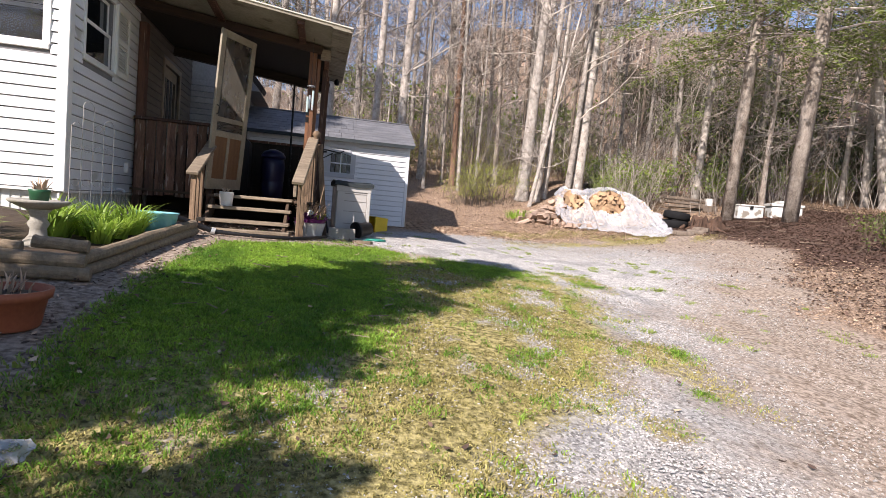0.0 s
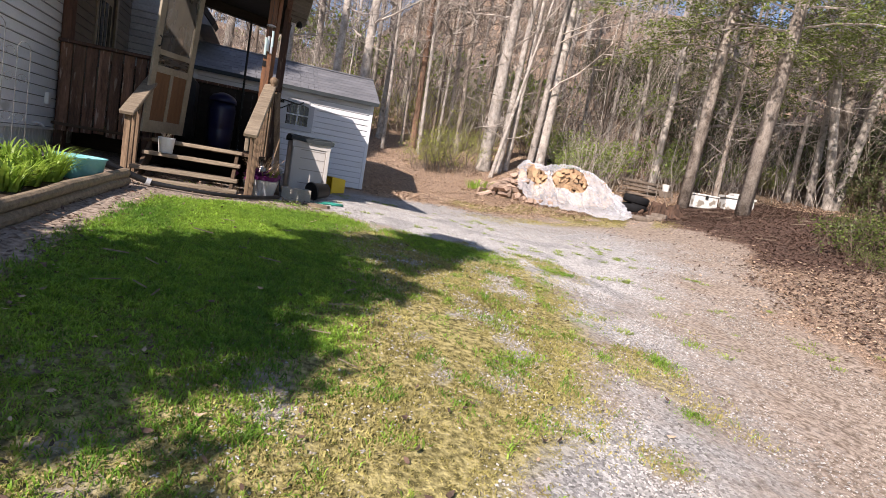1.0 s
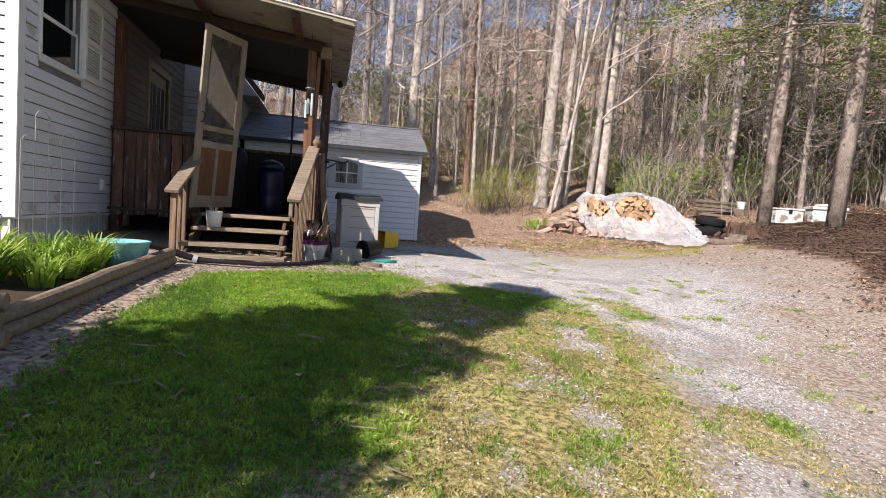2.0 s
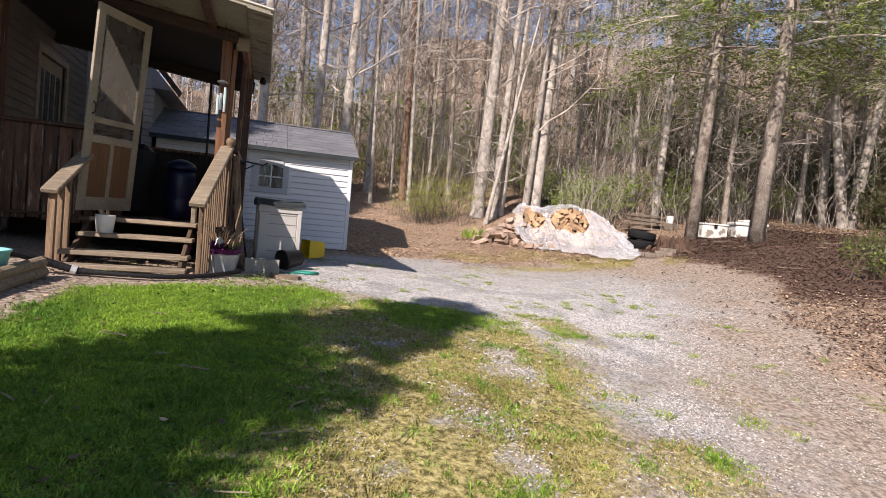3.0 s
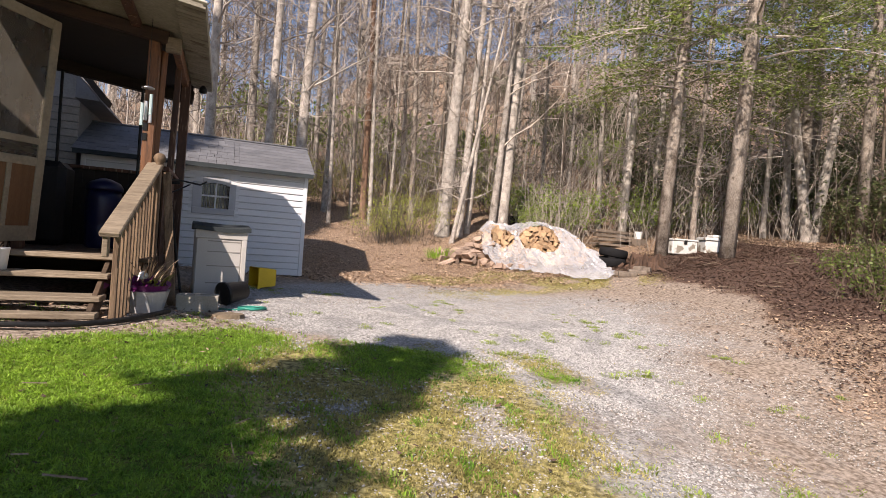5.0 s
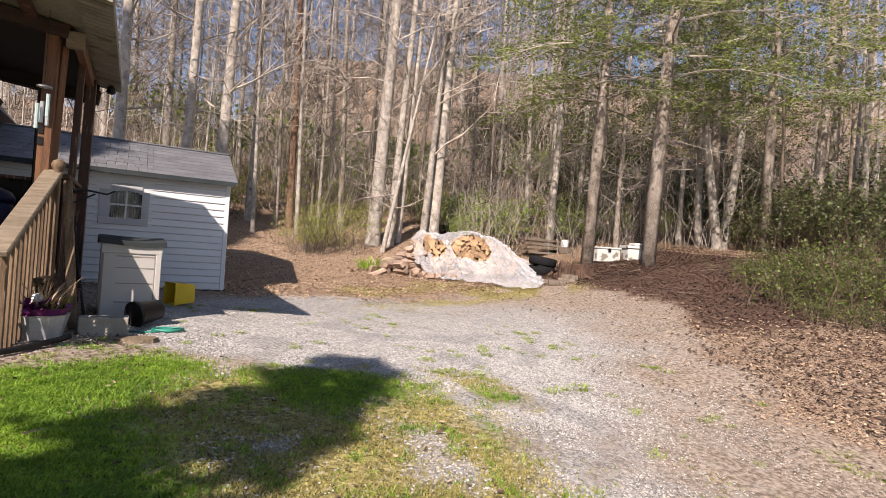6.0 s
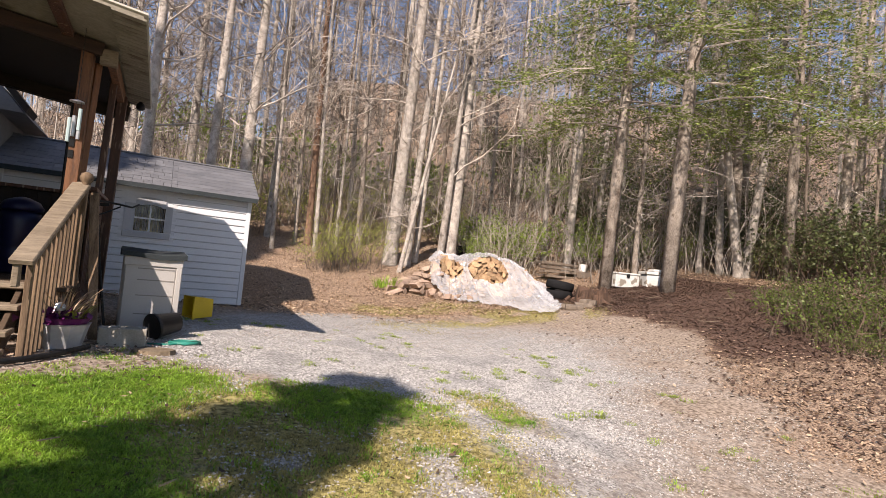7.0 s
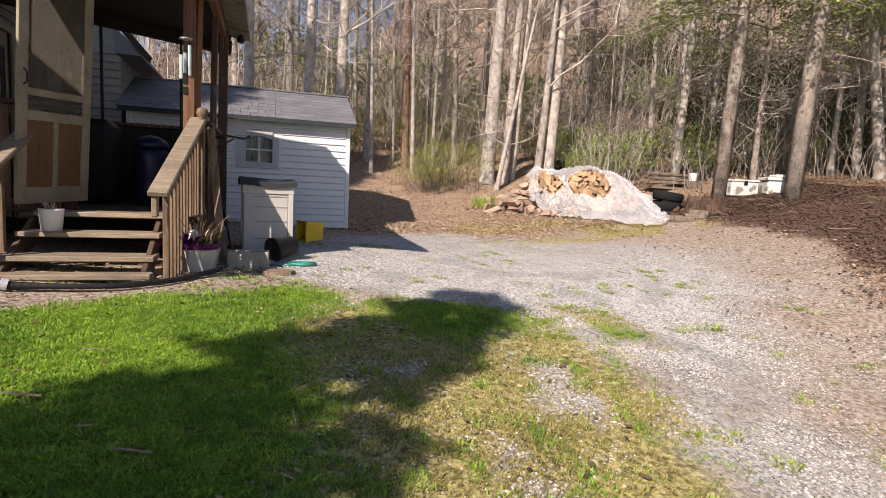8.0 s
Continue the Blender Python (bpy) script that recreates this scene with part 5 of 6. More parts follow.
def build_pile():
    rng = random.Random(31)
    pile = thing("firewood_pile", "stacked split firewood, pale cut ends showing, partly covered with plastic", "firewood", PILE)
    shapes = [split_log(rng, rng.uniform(0.38, 0.46), rng.uniform(0.085, 0.125)) for _ in range(14)]
    for me in shapes:
        me.materials.append(SPLIT)
    for s in np.arange(0.25, 2.75, 0.135):
        row, z = 0, 0.06
        while z < pile_top(s) - 0.02:
            part("firewood_log", rng.choice(shapes), SPLIT, pile, m=pose(s + (0.06 if row % 2 else 0) + rng.uniform(-0.02, 0.02), rng.uniform(-0.05, 0.05), pile_floor(s) + z, rng.uniform(-4, 4), rng.uniform(0, 360), rng.uniform(-6, 6)))
            z += 0.105
            row += 1
    grey = [split_log(rng, rng.uniform(0.36, 0.5), rng.uniform(0.08, 0.12)) for _ in range(8)]
    for me in grey:
        me.materials.append(SPLITGREY)
    for k in range(60):
        s, d = rng.uniform(-0.5, 0.55), rng.uniform(-0.35, 0.25)
        h = 0.05 + rng.random() ** 1.2 * 0.62 * sm(-0.55, 0.45, s) * (1 - 0.5 * abs(d))
        part("firewood_log", rng.choice(grey), SPLITGREY, pile, m=pose(s, d, pile_floor(s, d) + h, rng.uniform(-25, 25), rng.uniform(0, 360), rng.uniform(-75, 75)))
    for k in range(12):
        s, d = rng.uniform(0.5, 1.4), rng.uniform(-0.55, -0.3)
        part("firewood_log", rng.choice(grey), SPLITGREY, pile, m=pose(s, d, pile_floor(s, d) + 0.06, rng.uniform(-10, 10), rng.uniform(0, 360), rng.uniform(-60, 60)))
    # clear plastic draped over the stack, trailing to the ground at one end
    sheet = thing("plastic_sheet", "wrinkled clear plastic sheet draped over the firewood", "plastic sheet", PILE)
    bm = bmesh.new()
    nu, nv = 120, 70
    rows = []
    for i in range(nu + 1):
        s = 0.28 + 2.75 * i / nu
        top = max(pile_top(s) + 0.05, 0.03)
        tail = sm(1.2, 2.6, s)
        col = []
        for j in range(nv + 1):
            v = j / nv
            if v < 0.25:
                d, z = 0.28 - v / 0.25 * 0.5, top
            else:
                u = (v - 0.25) / 0.75
                reach = 0.26 + 0.30 * sm(0.4, 1.3, s) + 1.25 * tail * (1 - sm(2.55, 3.1, s) * 0.5)
                d = -0.22 - 0.04 - reach * u ** (1.3 - 0.5 * tail)
                low = 0.04 + 0.30 * sm(0.7, 0.28, s)
                z = max(low + (top - low) * (1 - u) ** (1.25 + 0.6 * tail), 0.03)
            p = Vector((s, d, z))
            fold = noise.noise((s * 5.0 + d * 2.0, d * 2.5 - z * 2, 1.0)) * 0.085 + abs(noise.noise((s * 9 + d * 3, (d - z) * 3, 4.0))) * 0.15 + abs(noise.noise((s * 19 - d * 8, d * 12 + z * 9, 9.0))) * 0.05
            p += Vector((0.4 * fold, -0.75 * fold, 0.6 * fold))
            p.z = pile_floor(p.x, p.y) + max(p.z, 0.015)
            col.append(bm.verts.new(p))
        rows.append(col)
    for i in range(nu):
        for j in range(nv):
            s, v = 0.28 + 2.75 * i / nu, j / nv
            wob = 0.08 * noise.noise((s * 4, v * 7, 2))
            gap_a = ((s - 0.72) / 0.28) ** 2 + ((v - 0.38) / 0.17) ** 2 < 1 + wob * 4
            gap_b = ((s - 1.55) / 0.42) ** 2 + ((v - 0.39) / 0.20) ** 2 < 1 + wob * 4
            if not (gap_a or gap_b):
                bm.faces.new((rows[i][j], rows[i + 1][j], rows[i + 1][j + 1], rows[i][j + 1]))
    for v in bm.verts:
        v.co += Vector((rng.uniform(-1, 1), rng.uniform(-1, 1), rng.uniform(-0.6, 1))) * 0.006
    part("film", bm, PLASTIC, sheet)

build_pile()

def build_tyres():
    prof = [(0.19, -0.09), (0.24, -0.105), (0.30, -0.10), (0.325, -0.07), (0.33, 0.0), (0.325, 0.07), (0.30, 0.10), (0.24, 0.105), (0.19, 0.09), (0.20, 0.0)]
    bm = bmesh.new()
    n = 36
    rings = [[bm.verts.new(((r + (0.006 if k % 2 and r > 0.31 else 0)) * math.cos(6.2832 * k / n), (r + (0.006 if k % 2 and r > 0.31 else 0)) * math.sin(6.2832 * k / n), z)) for k in range(n)] for r, z in prof]
    for a, b in zip(rings, rings[1:] + rings[:1]):
        for k in range(n):
            bm.faces.new((a[k], a[(k + 1) % n], b[(k + 1) % n], b[k]))
    first = thing("tyre", "worn black car tyre lying flat in the leaves", "tyre", on_ground(8.86, 12.95, 0.10) @ pose(0, 0, 0, 4, -5, 0), "stacked tyres")
    part("casing", bm, RUBBER, first, smooth=True)
    copy_thing(first, on_ground(8.89, 12.93, 0.30) @ pose(0, 0, 0, 7, 3, 40))

build_tyres()

def build_stump():
    rng = random.Random(9)
    ob = thing("tree_stump", "old rotting brown tree stump among dead leaves", "stump", on_ground(9.25, 12.20, -0.04))
    bm = bmesh.new()
    n = 26
    shape = [1 + 0.22 * math.sin(k * 1.45) + rng.uniform(-0.12, 0.12) for k in range(n)]
    prof = ((0.42, 0.0), (0.35, 0.08), (0.32, 0.20), (0.31, 0.34))
    rings = [[bm.verts.new((r * (1 + (shape[k] - 1) * (1.6 if z < 0.1 else 0.8)) * math.cos(6.2832 * k / n), r * shape[k] * math.sin(6.2832 * k / n), z + (rng.uniform(-0.15, 0.10) if z > 0.3 else 0))) for k in range(n)] for r, z in prof]
    for a, b in zip(rings, rings[1:]):
        for k in range(n):
            bm.faces.new((a[k], a[(k + 1) % n], b[(k + 1) % n], b[k]))
    heart = bm.verts.new((0.03, 0.0, 0.27))
    for k in range(n):
        bm.faces.new((rings[-1][k], rings[-1][(k + 1) % n], heart))
    part("body", bm, STUMPWOOD, ob)
    for k in range(7):
        a, r = k * 0.9, rng.uniform(0.45, 0.75)
        part("bark_chunk", tube([(r * math.cos(a), r * math.sin(a), 0.03), (r * math.cos(a) + rng.uniform(-0.12, 0.12), r * math.sin(a) + rng.uniform(-0.12, 0.12), rng.uniform(0.06, 0.16))], [rng.uniform(0.05, 0.09), 0.03], 6, rng=rng, wobble=0.3), STUMPWOOD, ob)
    for k in range(9):
        a, h = 0.7 * k + rng.uniform(-0.2, 0.2), rng.uniform(0.2, 0.42)
        c, d = math.cos(a), math.sin(a)
        part("bark_slab", plank((0.37 * c, 0.37 * d, 0.0), (0.33 * c, 0.33 * d, h), 0.16, 0.035, up=(c, d, 0.05)), STUMPWOOD, ob)
    for a in (0.4, 1.9, 3.3, 4.6, 5.6):
        pts = [(0.25 * math.cos(a), 0.25 * math.sin(a), 0.12), (0.45 * math.cos(a), 0.45 * math.sin(a), 0.05), (0.66 * math.cos(a + 0.2), 0.66 * math.sin(a + 0.2), -0.02)]
        part("root", tube(pts, [0.09, 0.06, 0.025], 8, rng=rng, wobble=0.1), STUMPWOOD, ob)
    for k in range(5):
        x, y = rng.uniform(8.1, 8.9), rng.uniform(11.5, 12.2)
        log = thing("cut_log", "short weathered log lying in the leaf litter", "log", on_ground(x, y, 0.05) @ pose(0, 0, 0, 0, 0, rng.uniform(0, 180)), "logs by the stump")
        part("wood", tube([(-0.18, 0, 0), (0, 0.01, 0), (0.18, 0, 0)], rng.uniform(0.05, 0.08), 10, rng=rng, wobble=0.06), DARKBARK, log)

build_stump()

def build_boxes():
    ob = thing("white_bin", "dirty white plastic chest standing in the leaves", "chest", on_ground(11.62, 13.62, -0.02) @ pose(0, 0, 0, 0, 0, -12))
    bm = box(-0.36, -0.22, 0, 0.36, 0.22, 0.36, bevel=0.02)
    part("body", bm, WHITEBOX, ob)
    part("lid", box(-0.38, -0.24, 0.36, 0.38, 0.24, 0.41, bevel=0.012), WHITEBOX, ob)
    part("latch", box(-0.04, -0.25, 0.28, 0.04, -0.222, 0.38), DARK, ob)
    ob = thing("white_bin", "dented white metal tub lying in the leaves", "tub", on_ground(12.50, 13.25, -0.10) @ pose(0, 0, 0, 0, 0, -22))
    bm = box(-0.40, -0.24, 0, 0.40, 0.24, 0.36, bevel=0.03)
    part("body", bm, WHITEBOX, ob)
    part("rim", box(-0.43, -0.27, 0.36, 0.43, 0.27, 0.44, bevel=0.015), WHITEBOX, ob)
    part("strap", box(0.02, -0.275, 0.05, 0.07, -0.243, 0.35), DARK, ob)
    part("cloth", box(-0.2, -0.2, 0.44, 0.25, 0.2, 0.52, bevel=0.03), WHITEBOX, ob)
    rng = random.Random(6)
    rack = thing("timber_stack", "stack of old brown boards and rails at the wood's edge", "timber", on_ground(11.35, 15.9, 0))
    for k in range(8):
        z = 0.06 + 0.13 * (k // 2)
        part("board", plank((-0.75 + rng.uniform(-0.1, 0.1), -0.15 + 0.3 * (k % 2), z), (0.75 + rng.uniform(-0.1, 0.1), -0.1 + 0.3 * (k % 2) + rng.uniform(-0.1, 0.1), z + rng.uniform(-0.05, 0.05)), 0.10, 0.07), DARKBARK, rack)
    pail = thing("bucket", "white plastic bucket on the timber stack", "bucket", on_ground(12.0, 15.7, 0.18))
    part("body", lathe([(0.10, 0), (0.125, 0.22), (0.135, 0.23), (0.115, 0.23), (0.09, 0.03)], 18), TRIM, pail)
    part("stand", box(-0.2, -0.2, -0.22, 0.2, 0.2, 0.0, bevel=0.02), DARKBARK, pail, "block of dark wood")
    kettle = thing("iron_pot", "black iron cauldron on the slope", "pot", on_ground(8.81, 17.74, -0.02))
    part("bowl", lathe([(0.08, 0), (0.20, 0.08), (0.24, 0.20), (0.21, 0.32), (0.23, 0.35), (0.20, 0.35), (0.18, 0.2)], 20), DARK, kettle, smooth=True)
    scrap = thing("white_tub", "small white basin on the wooded slope", "basin", on_ground(11.42, 19.09, 0.0))
    part("body", lathe([(0.25, 0), (0.36, 0.22), (0.38, 0.24), (0.33, 0.23), (0.2, 0.05)], 18), WHITEBOX, scrap)

build_boxes()

# ---- trees ----
def grow(rng, height, radius, lean=(0, 0), limbs=16, first=0.35, reach=0.28, twigs=6, fork=0.0):
    """A bare tree: its trunk, and its limbs with twigs."""
    trunk, crown = bmesh.new(), bmesh.new()
    n = 12
    wob = [Vector((rng.uniform(-1, 1), rng.uniform(-1, 1), 0)) * 0.010 * height / n for _ in range(n + 1)]
    line, off = [], Vector()
    for k in range(n + 1):
        u = k / n
        off = off + wob[k]
        line.append(Vector((lean[0] * height * u, lean[1] * height * u, height * u - 0.15)) + off)
    radii = [radius * (1.22 if k == 0 else 1.0 if k == 1 else 1 - 0.84 * (k / n)) for k in range(n + 1)]
    tube([line[0], line[0].lerp(line[1], 0.12), line[0].lerp(line[1], 0.35)] + line[1:], [radius * 1.6, radius * 1.22, radius * 1.06] + radii[1:], 12 if radius > 0.08 else 7, trunk, rng=rng, wobble=0.03)
    def at(u):
        k = min(int(u * n), n - 1)
        return line[k].lerp(line[k + 1], u * n - k), radii[k]
    for _ in range(limbs):
        u = first + (0.98 - first) * rng.random() ** 0.9
        p, r = at(u)
        a, rise = rng.uniform(0, 6.2832), rng.uniform(-0.05, 0.9)
        way = Vector((math.cos(a), math.sin(a), rise)).normalized()
        long = height * reach * (1.15 - 0.75 * u) * rng.uniform(0.6, 1.3)
        pts = [p]
        for k in range(6):
            way = (way + Vector((rng.uniform(-1, 1), rng.uniform(-1, 1), rng.uniform(-0.6, 0.75))) * 0.42).normalized()
            pts.append(pts[-1] + way * long / 6)
        r0 = min(r * 0.28, 0.009 + long * 0.0055)
        tube(pts, [r0, r0 * 0.8, r0 * 0.66, r0 * 0.52, r0 * 0.4, r0 * 0.28, 0.003], 4, crown, caps=False)
        for _ in range(twigs):
            k = rng.randint(1, 5)
            q = pts[k].lerp(pts[k + 1], rng.random())
            w = (way * 0.6 + Vector((rng.gauss(0, 1), rng.gauss(0, 1), rng.gauss(0.25, 0.7)))).normalized()
            tl = long * rng.uniform(0.2, 0.5)
            mid = q + w * tl * 0.5 + Vector((rng.uniform(-1, 1), rng.uniform(-1, 1), rng.uniform(-0.5, 1))) * tl * 0.08
            end = q + w * tl + Vector((0, 0, tl * 0.1))
            tube([q, mid, end], [0.010, 0.0075, 0.004], 3, crown, caps=False)
            for _ in range(2):
                w2 = (w + Vector((rng.gauss(0, 0.8), rng.gauss(0, 0.8), rng.gauss(0.2, 0.6)))).normalized()
                s = q.lerp(end, rng.uniform(0.3, 0.9))
                tube([s, s + w2 * tl * 0.5], [0.006, 0.003], 3, crown, caps=False)
    return trunk, crown

def place_tree(rng, x, y, height, radius, bark, label, lean=(0, 0), group="", twig=None, **more):
    tree = thing("tree", label, "tree", on_ground(x, y), group)
    trunk, crown = grow(rng, height, radius, lean, **more)
    part("trunk", trunk, bark, tree, smooth=True)
    tagged(part("bare_crown", crown, twig or TWIG, tree), kind="stuff")
    return tree

RNG = random.Random(77)
PALE, BROWNISH = "bare tree with a smooth pale grey trunk in early spring", "bare tree with rough brown bark in early spring"
MAIN = (
    (5.80, 16.25, 19, 0.18, PALE, 0.038, 14), (6.18, 16.01, 17, 0.105, PALE, 0.048, 12), (6.51, 16.25, 16, 0.088, PALE, 0.043, 10),
    (5.78, 15.54, 9, 0.062, PALE, 0.190, 10), (7.64, 16.38, 19, 0.175, PALE, 0.048, 14), (7.26, 16.22, 16, 0.10, PALE, 0.059, 10),
    (-0.14, 15.75, 18, 0.12, PALE, 0.003, 12), (1.14, 16.23, 18, 0.115, PALE, 0.011, 12), (1.94, 16.52, 19, 0.14, PALE, 0.015, 12),
    (3.91, 17.66, 18, 0.09, BROWNISH, -0.009, 12), (3.99, 17.10, 12, 0.06, PALE, -0.028, 12), (5.38, 17.70, 14, 0.085, BROWNISH, -0.038, 12),
    (12.43, 14.02, 9, 0.085, BROWNISH, 0.024, 12),
    (16.19, 14.80, 12, 0.085, PALE, -0.02, 12), (14.14, 19.1, 14, 0.13, PALE, 0.021, 12),
    (2.83, 16.83, 11, 0.055, PALE, -0.025, 12), (3.55, 17.56, 11, 0.055, BROWNISH, -0.023, 12), (4.73, 17.75, 10, 0.05, PALE, 0.0, 12),
    (10.69, 19.25, 12, 0.075, PALE, -0.015, 12), (12.03, 19.62, 12, 0.08, PALE, 0.023, 12), 
    (18.6, 11.9, 17, 0.17, BROWNISH, 0.04, 12), (20.6, 12.4, 17, 0.17, BROWNISH, 0.05, 12),
)
for x, y, high, r, label, lean, limbs in MAIN:
    place_tree(RNG, x, y, high, r, PINEBARK if (x, y) == (3.91, 17.66) else PALEBARK if label == PALE else MOTTLED, label, (lean, RNG.uniform(-0.02, 0.02)), "trees at the wood's edge", limbs=2 * limbs + 4, first=0.14, twigs=7, reach=0.15)
# the forked tree
place_tree(RNG, 16.55, 13.60, 12, 0.15, PALEBARK, "forked pale tree at the wood's edge", (-0.22, 0.02), limbs=10, first=0.4, twig=GREYTWIG)
place_tree(RNG, 16.66, 13.56, 14, 0.15, PALEBARK, "forked pale tree at the wood's edge", (0.20, 0.02), limbs=10, first=0.4)

def scatter_woods():
    """The wood behind: copies of a few bare trees, thicker with distance."""
    rng = random.Random(5)
    kinds = []
    for k, (high, r) in enumerate(((15, 0.085), (17, 0.11), (12, 0.05), (18, 0.13), (9, 0.03), (13, 0.06), (8, 0.022), (10, 0.035))):
        kinds.append(place_tree(rng, 0, 60 + k * 3, high, r, PALEBARK if k % 3 != 2 else DARKBARK, PALE if k % 3 != 2 else BROWNISH, (rng.uniform(-0.02, 0.03), 0), "woodland trees", limbs=24, first=0.10, twigs=6, reach=0.20, twig=TWIG if k % 2 else GREYTWIG))
    placed, tries = [], 0
    while len(placed) < 290 and tries < 12000:
        tries += 1
        a = rng.uniform(-0.42, 1.25)
        d = 15.5 + 42 * rng.random() ** 1.25 if len(placed) < 260 else rng.uniform(32, 62)
        a = a if len(placed) < 260 else rng.uniform(0.35, 1.25)
        x, y = 0.3 + d * math.sin(a), 2.5 + d * math.cos(a)
        if y < 15.0 + (1.6 if x < 9 else -4.5 * sm(9, 14, x)) or (x < 2.4 and y < 17.5) or (x > 9 and x < 13 and y < 16.5):
            continue
        if any((x - p[0]) ** 2 + (y - p[1]) ** 2 < (0.45 + d * 0.010) ** 2 for p in placed):
            continue
        placed.append((x, y))
        copy_thing(kinds[rng.randrange(8)], on_ground(x, y) @ pose(0, 0, 0, rng.uniform(-2, 2), rng.uniform(-1, 3), rng.uniform(0, 360)) @ Matrix.Scale(rng.uniform(0.8, 1.2), 4))

scatter_woods()

def bough_tree(rng, height, first, reach, boughs, fill, bark, radius, taper=1.3):
    """An evergreen with drooping boughs of many small sprays."""
    trunk = tube([(0.0, 0, -0.2), (0.05, 0.02, height * 0.3), (-0.03, 0.04, height * 0.65), (0.02, 0, height)], [radius * 1.2, radius, radius * 0.6, 0.02], 10, rng=rng, wobble=0.04)
    wood, spots = bmesh.new(), []
    for k in range(boughs):
        u = (k + rng.random()) / boughs
        z = height * (first + (0.98 - first) * u)
        a = k * 2.4 + rng.uniform(-0.4, 0.4)
        long = reach * (1 - 0.82 * u ** taper) * rng.uniform(0.7, 1.15)
        out, side = Vector((math.cos(a), math.sin(a), 0)), Vector((-math.sin(a), math.cos(a), 0))
        pts = [Vector((0, 0, z)) + out * long * t + Vector((0, 0, long * (0.16 * t - 0.42 * t * t))) + side * 0.1 * math.sin(3 * t + k) for t in (0, 0.25, 0.5, 0.75, 1.0)]
        tube(pts, [0.03, 0.022, 0.016, 0.010, 0.004], 4, wood, caps=False)
        for _ in range(int(9 + 5 * long)):
            t = rng.uniform(0.22, 1.0)
            q = pts[min(int(t * 4), 3)].lerp(pts[min(int(t * 4), 3) + 1], t * 4 - min(int(t * 4), 3))
            w = (side * rng.choice((-1, 1)) * rng.uniform(0.5, 1.0) + out * rng.uniform(0.2, 0.9) + Vector((0, 0, rng.uniform(-0.45, 0.05)))).normalized()
            tl = long * (0.15 + 0.28 * (1 - t)) + 0.12
            tube([q, q + w * tl], [0.006, 0.002], 3, wood, caps=False)
            for _ in range(int(fill * tl * 10)):
                s = q + w * tl * rng.random() ** 0.8
                spots.append(s + Vector((rng.gauss(0, 0.035), rng.gauss(0, 0.035), rng.gauss(-0.01, 0.02))))
    return trunk, wood, spots

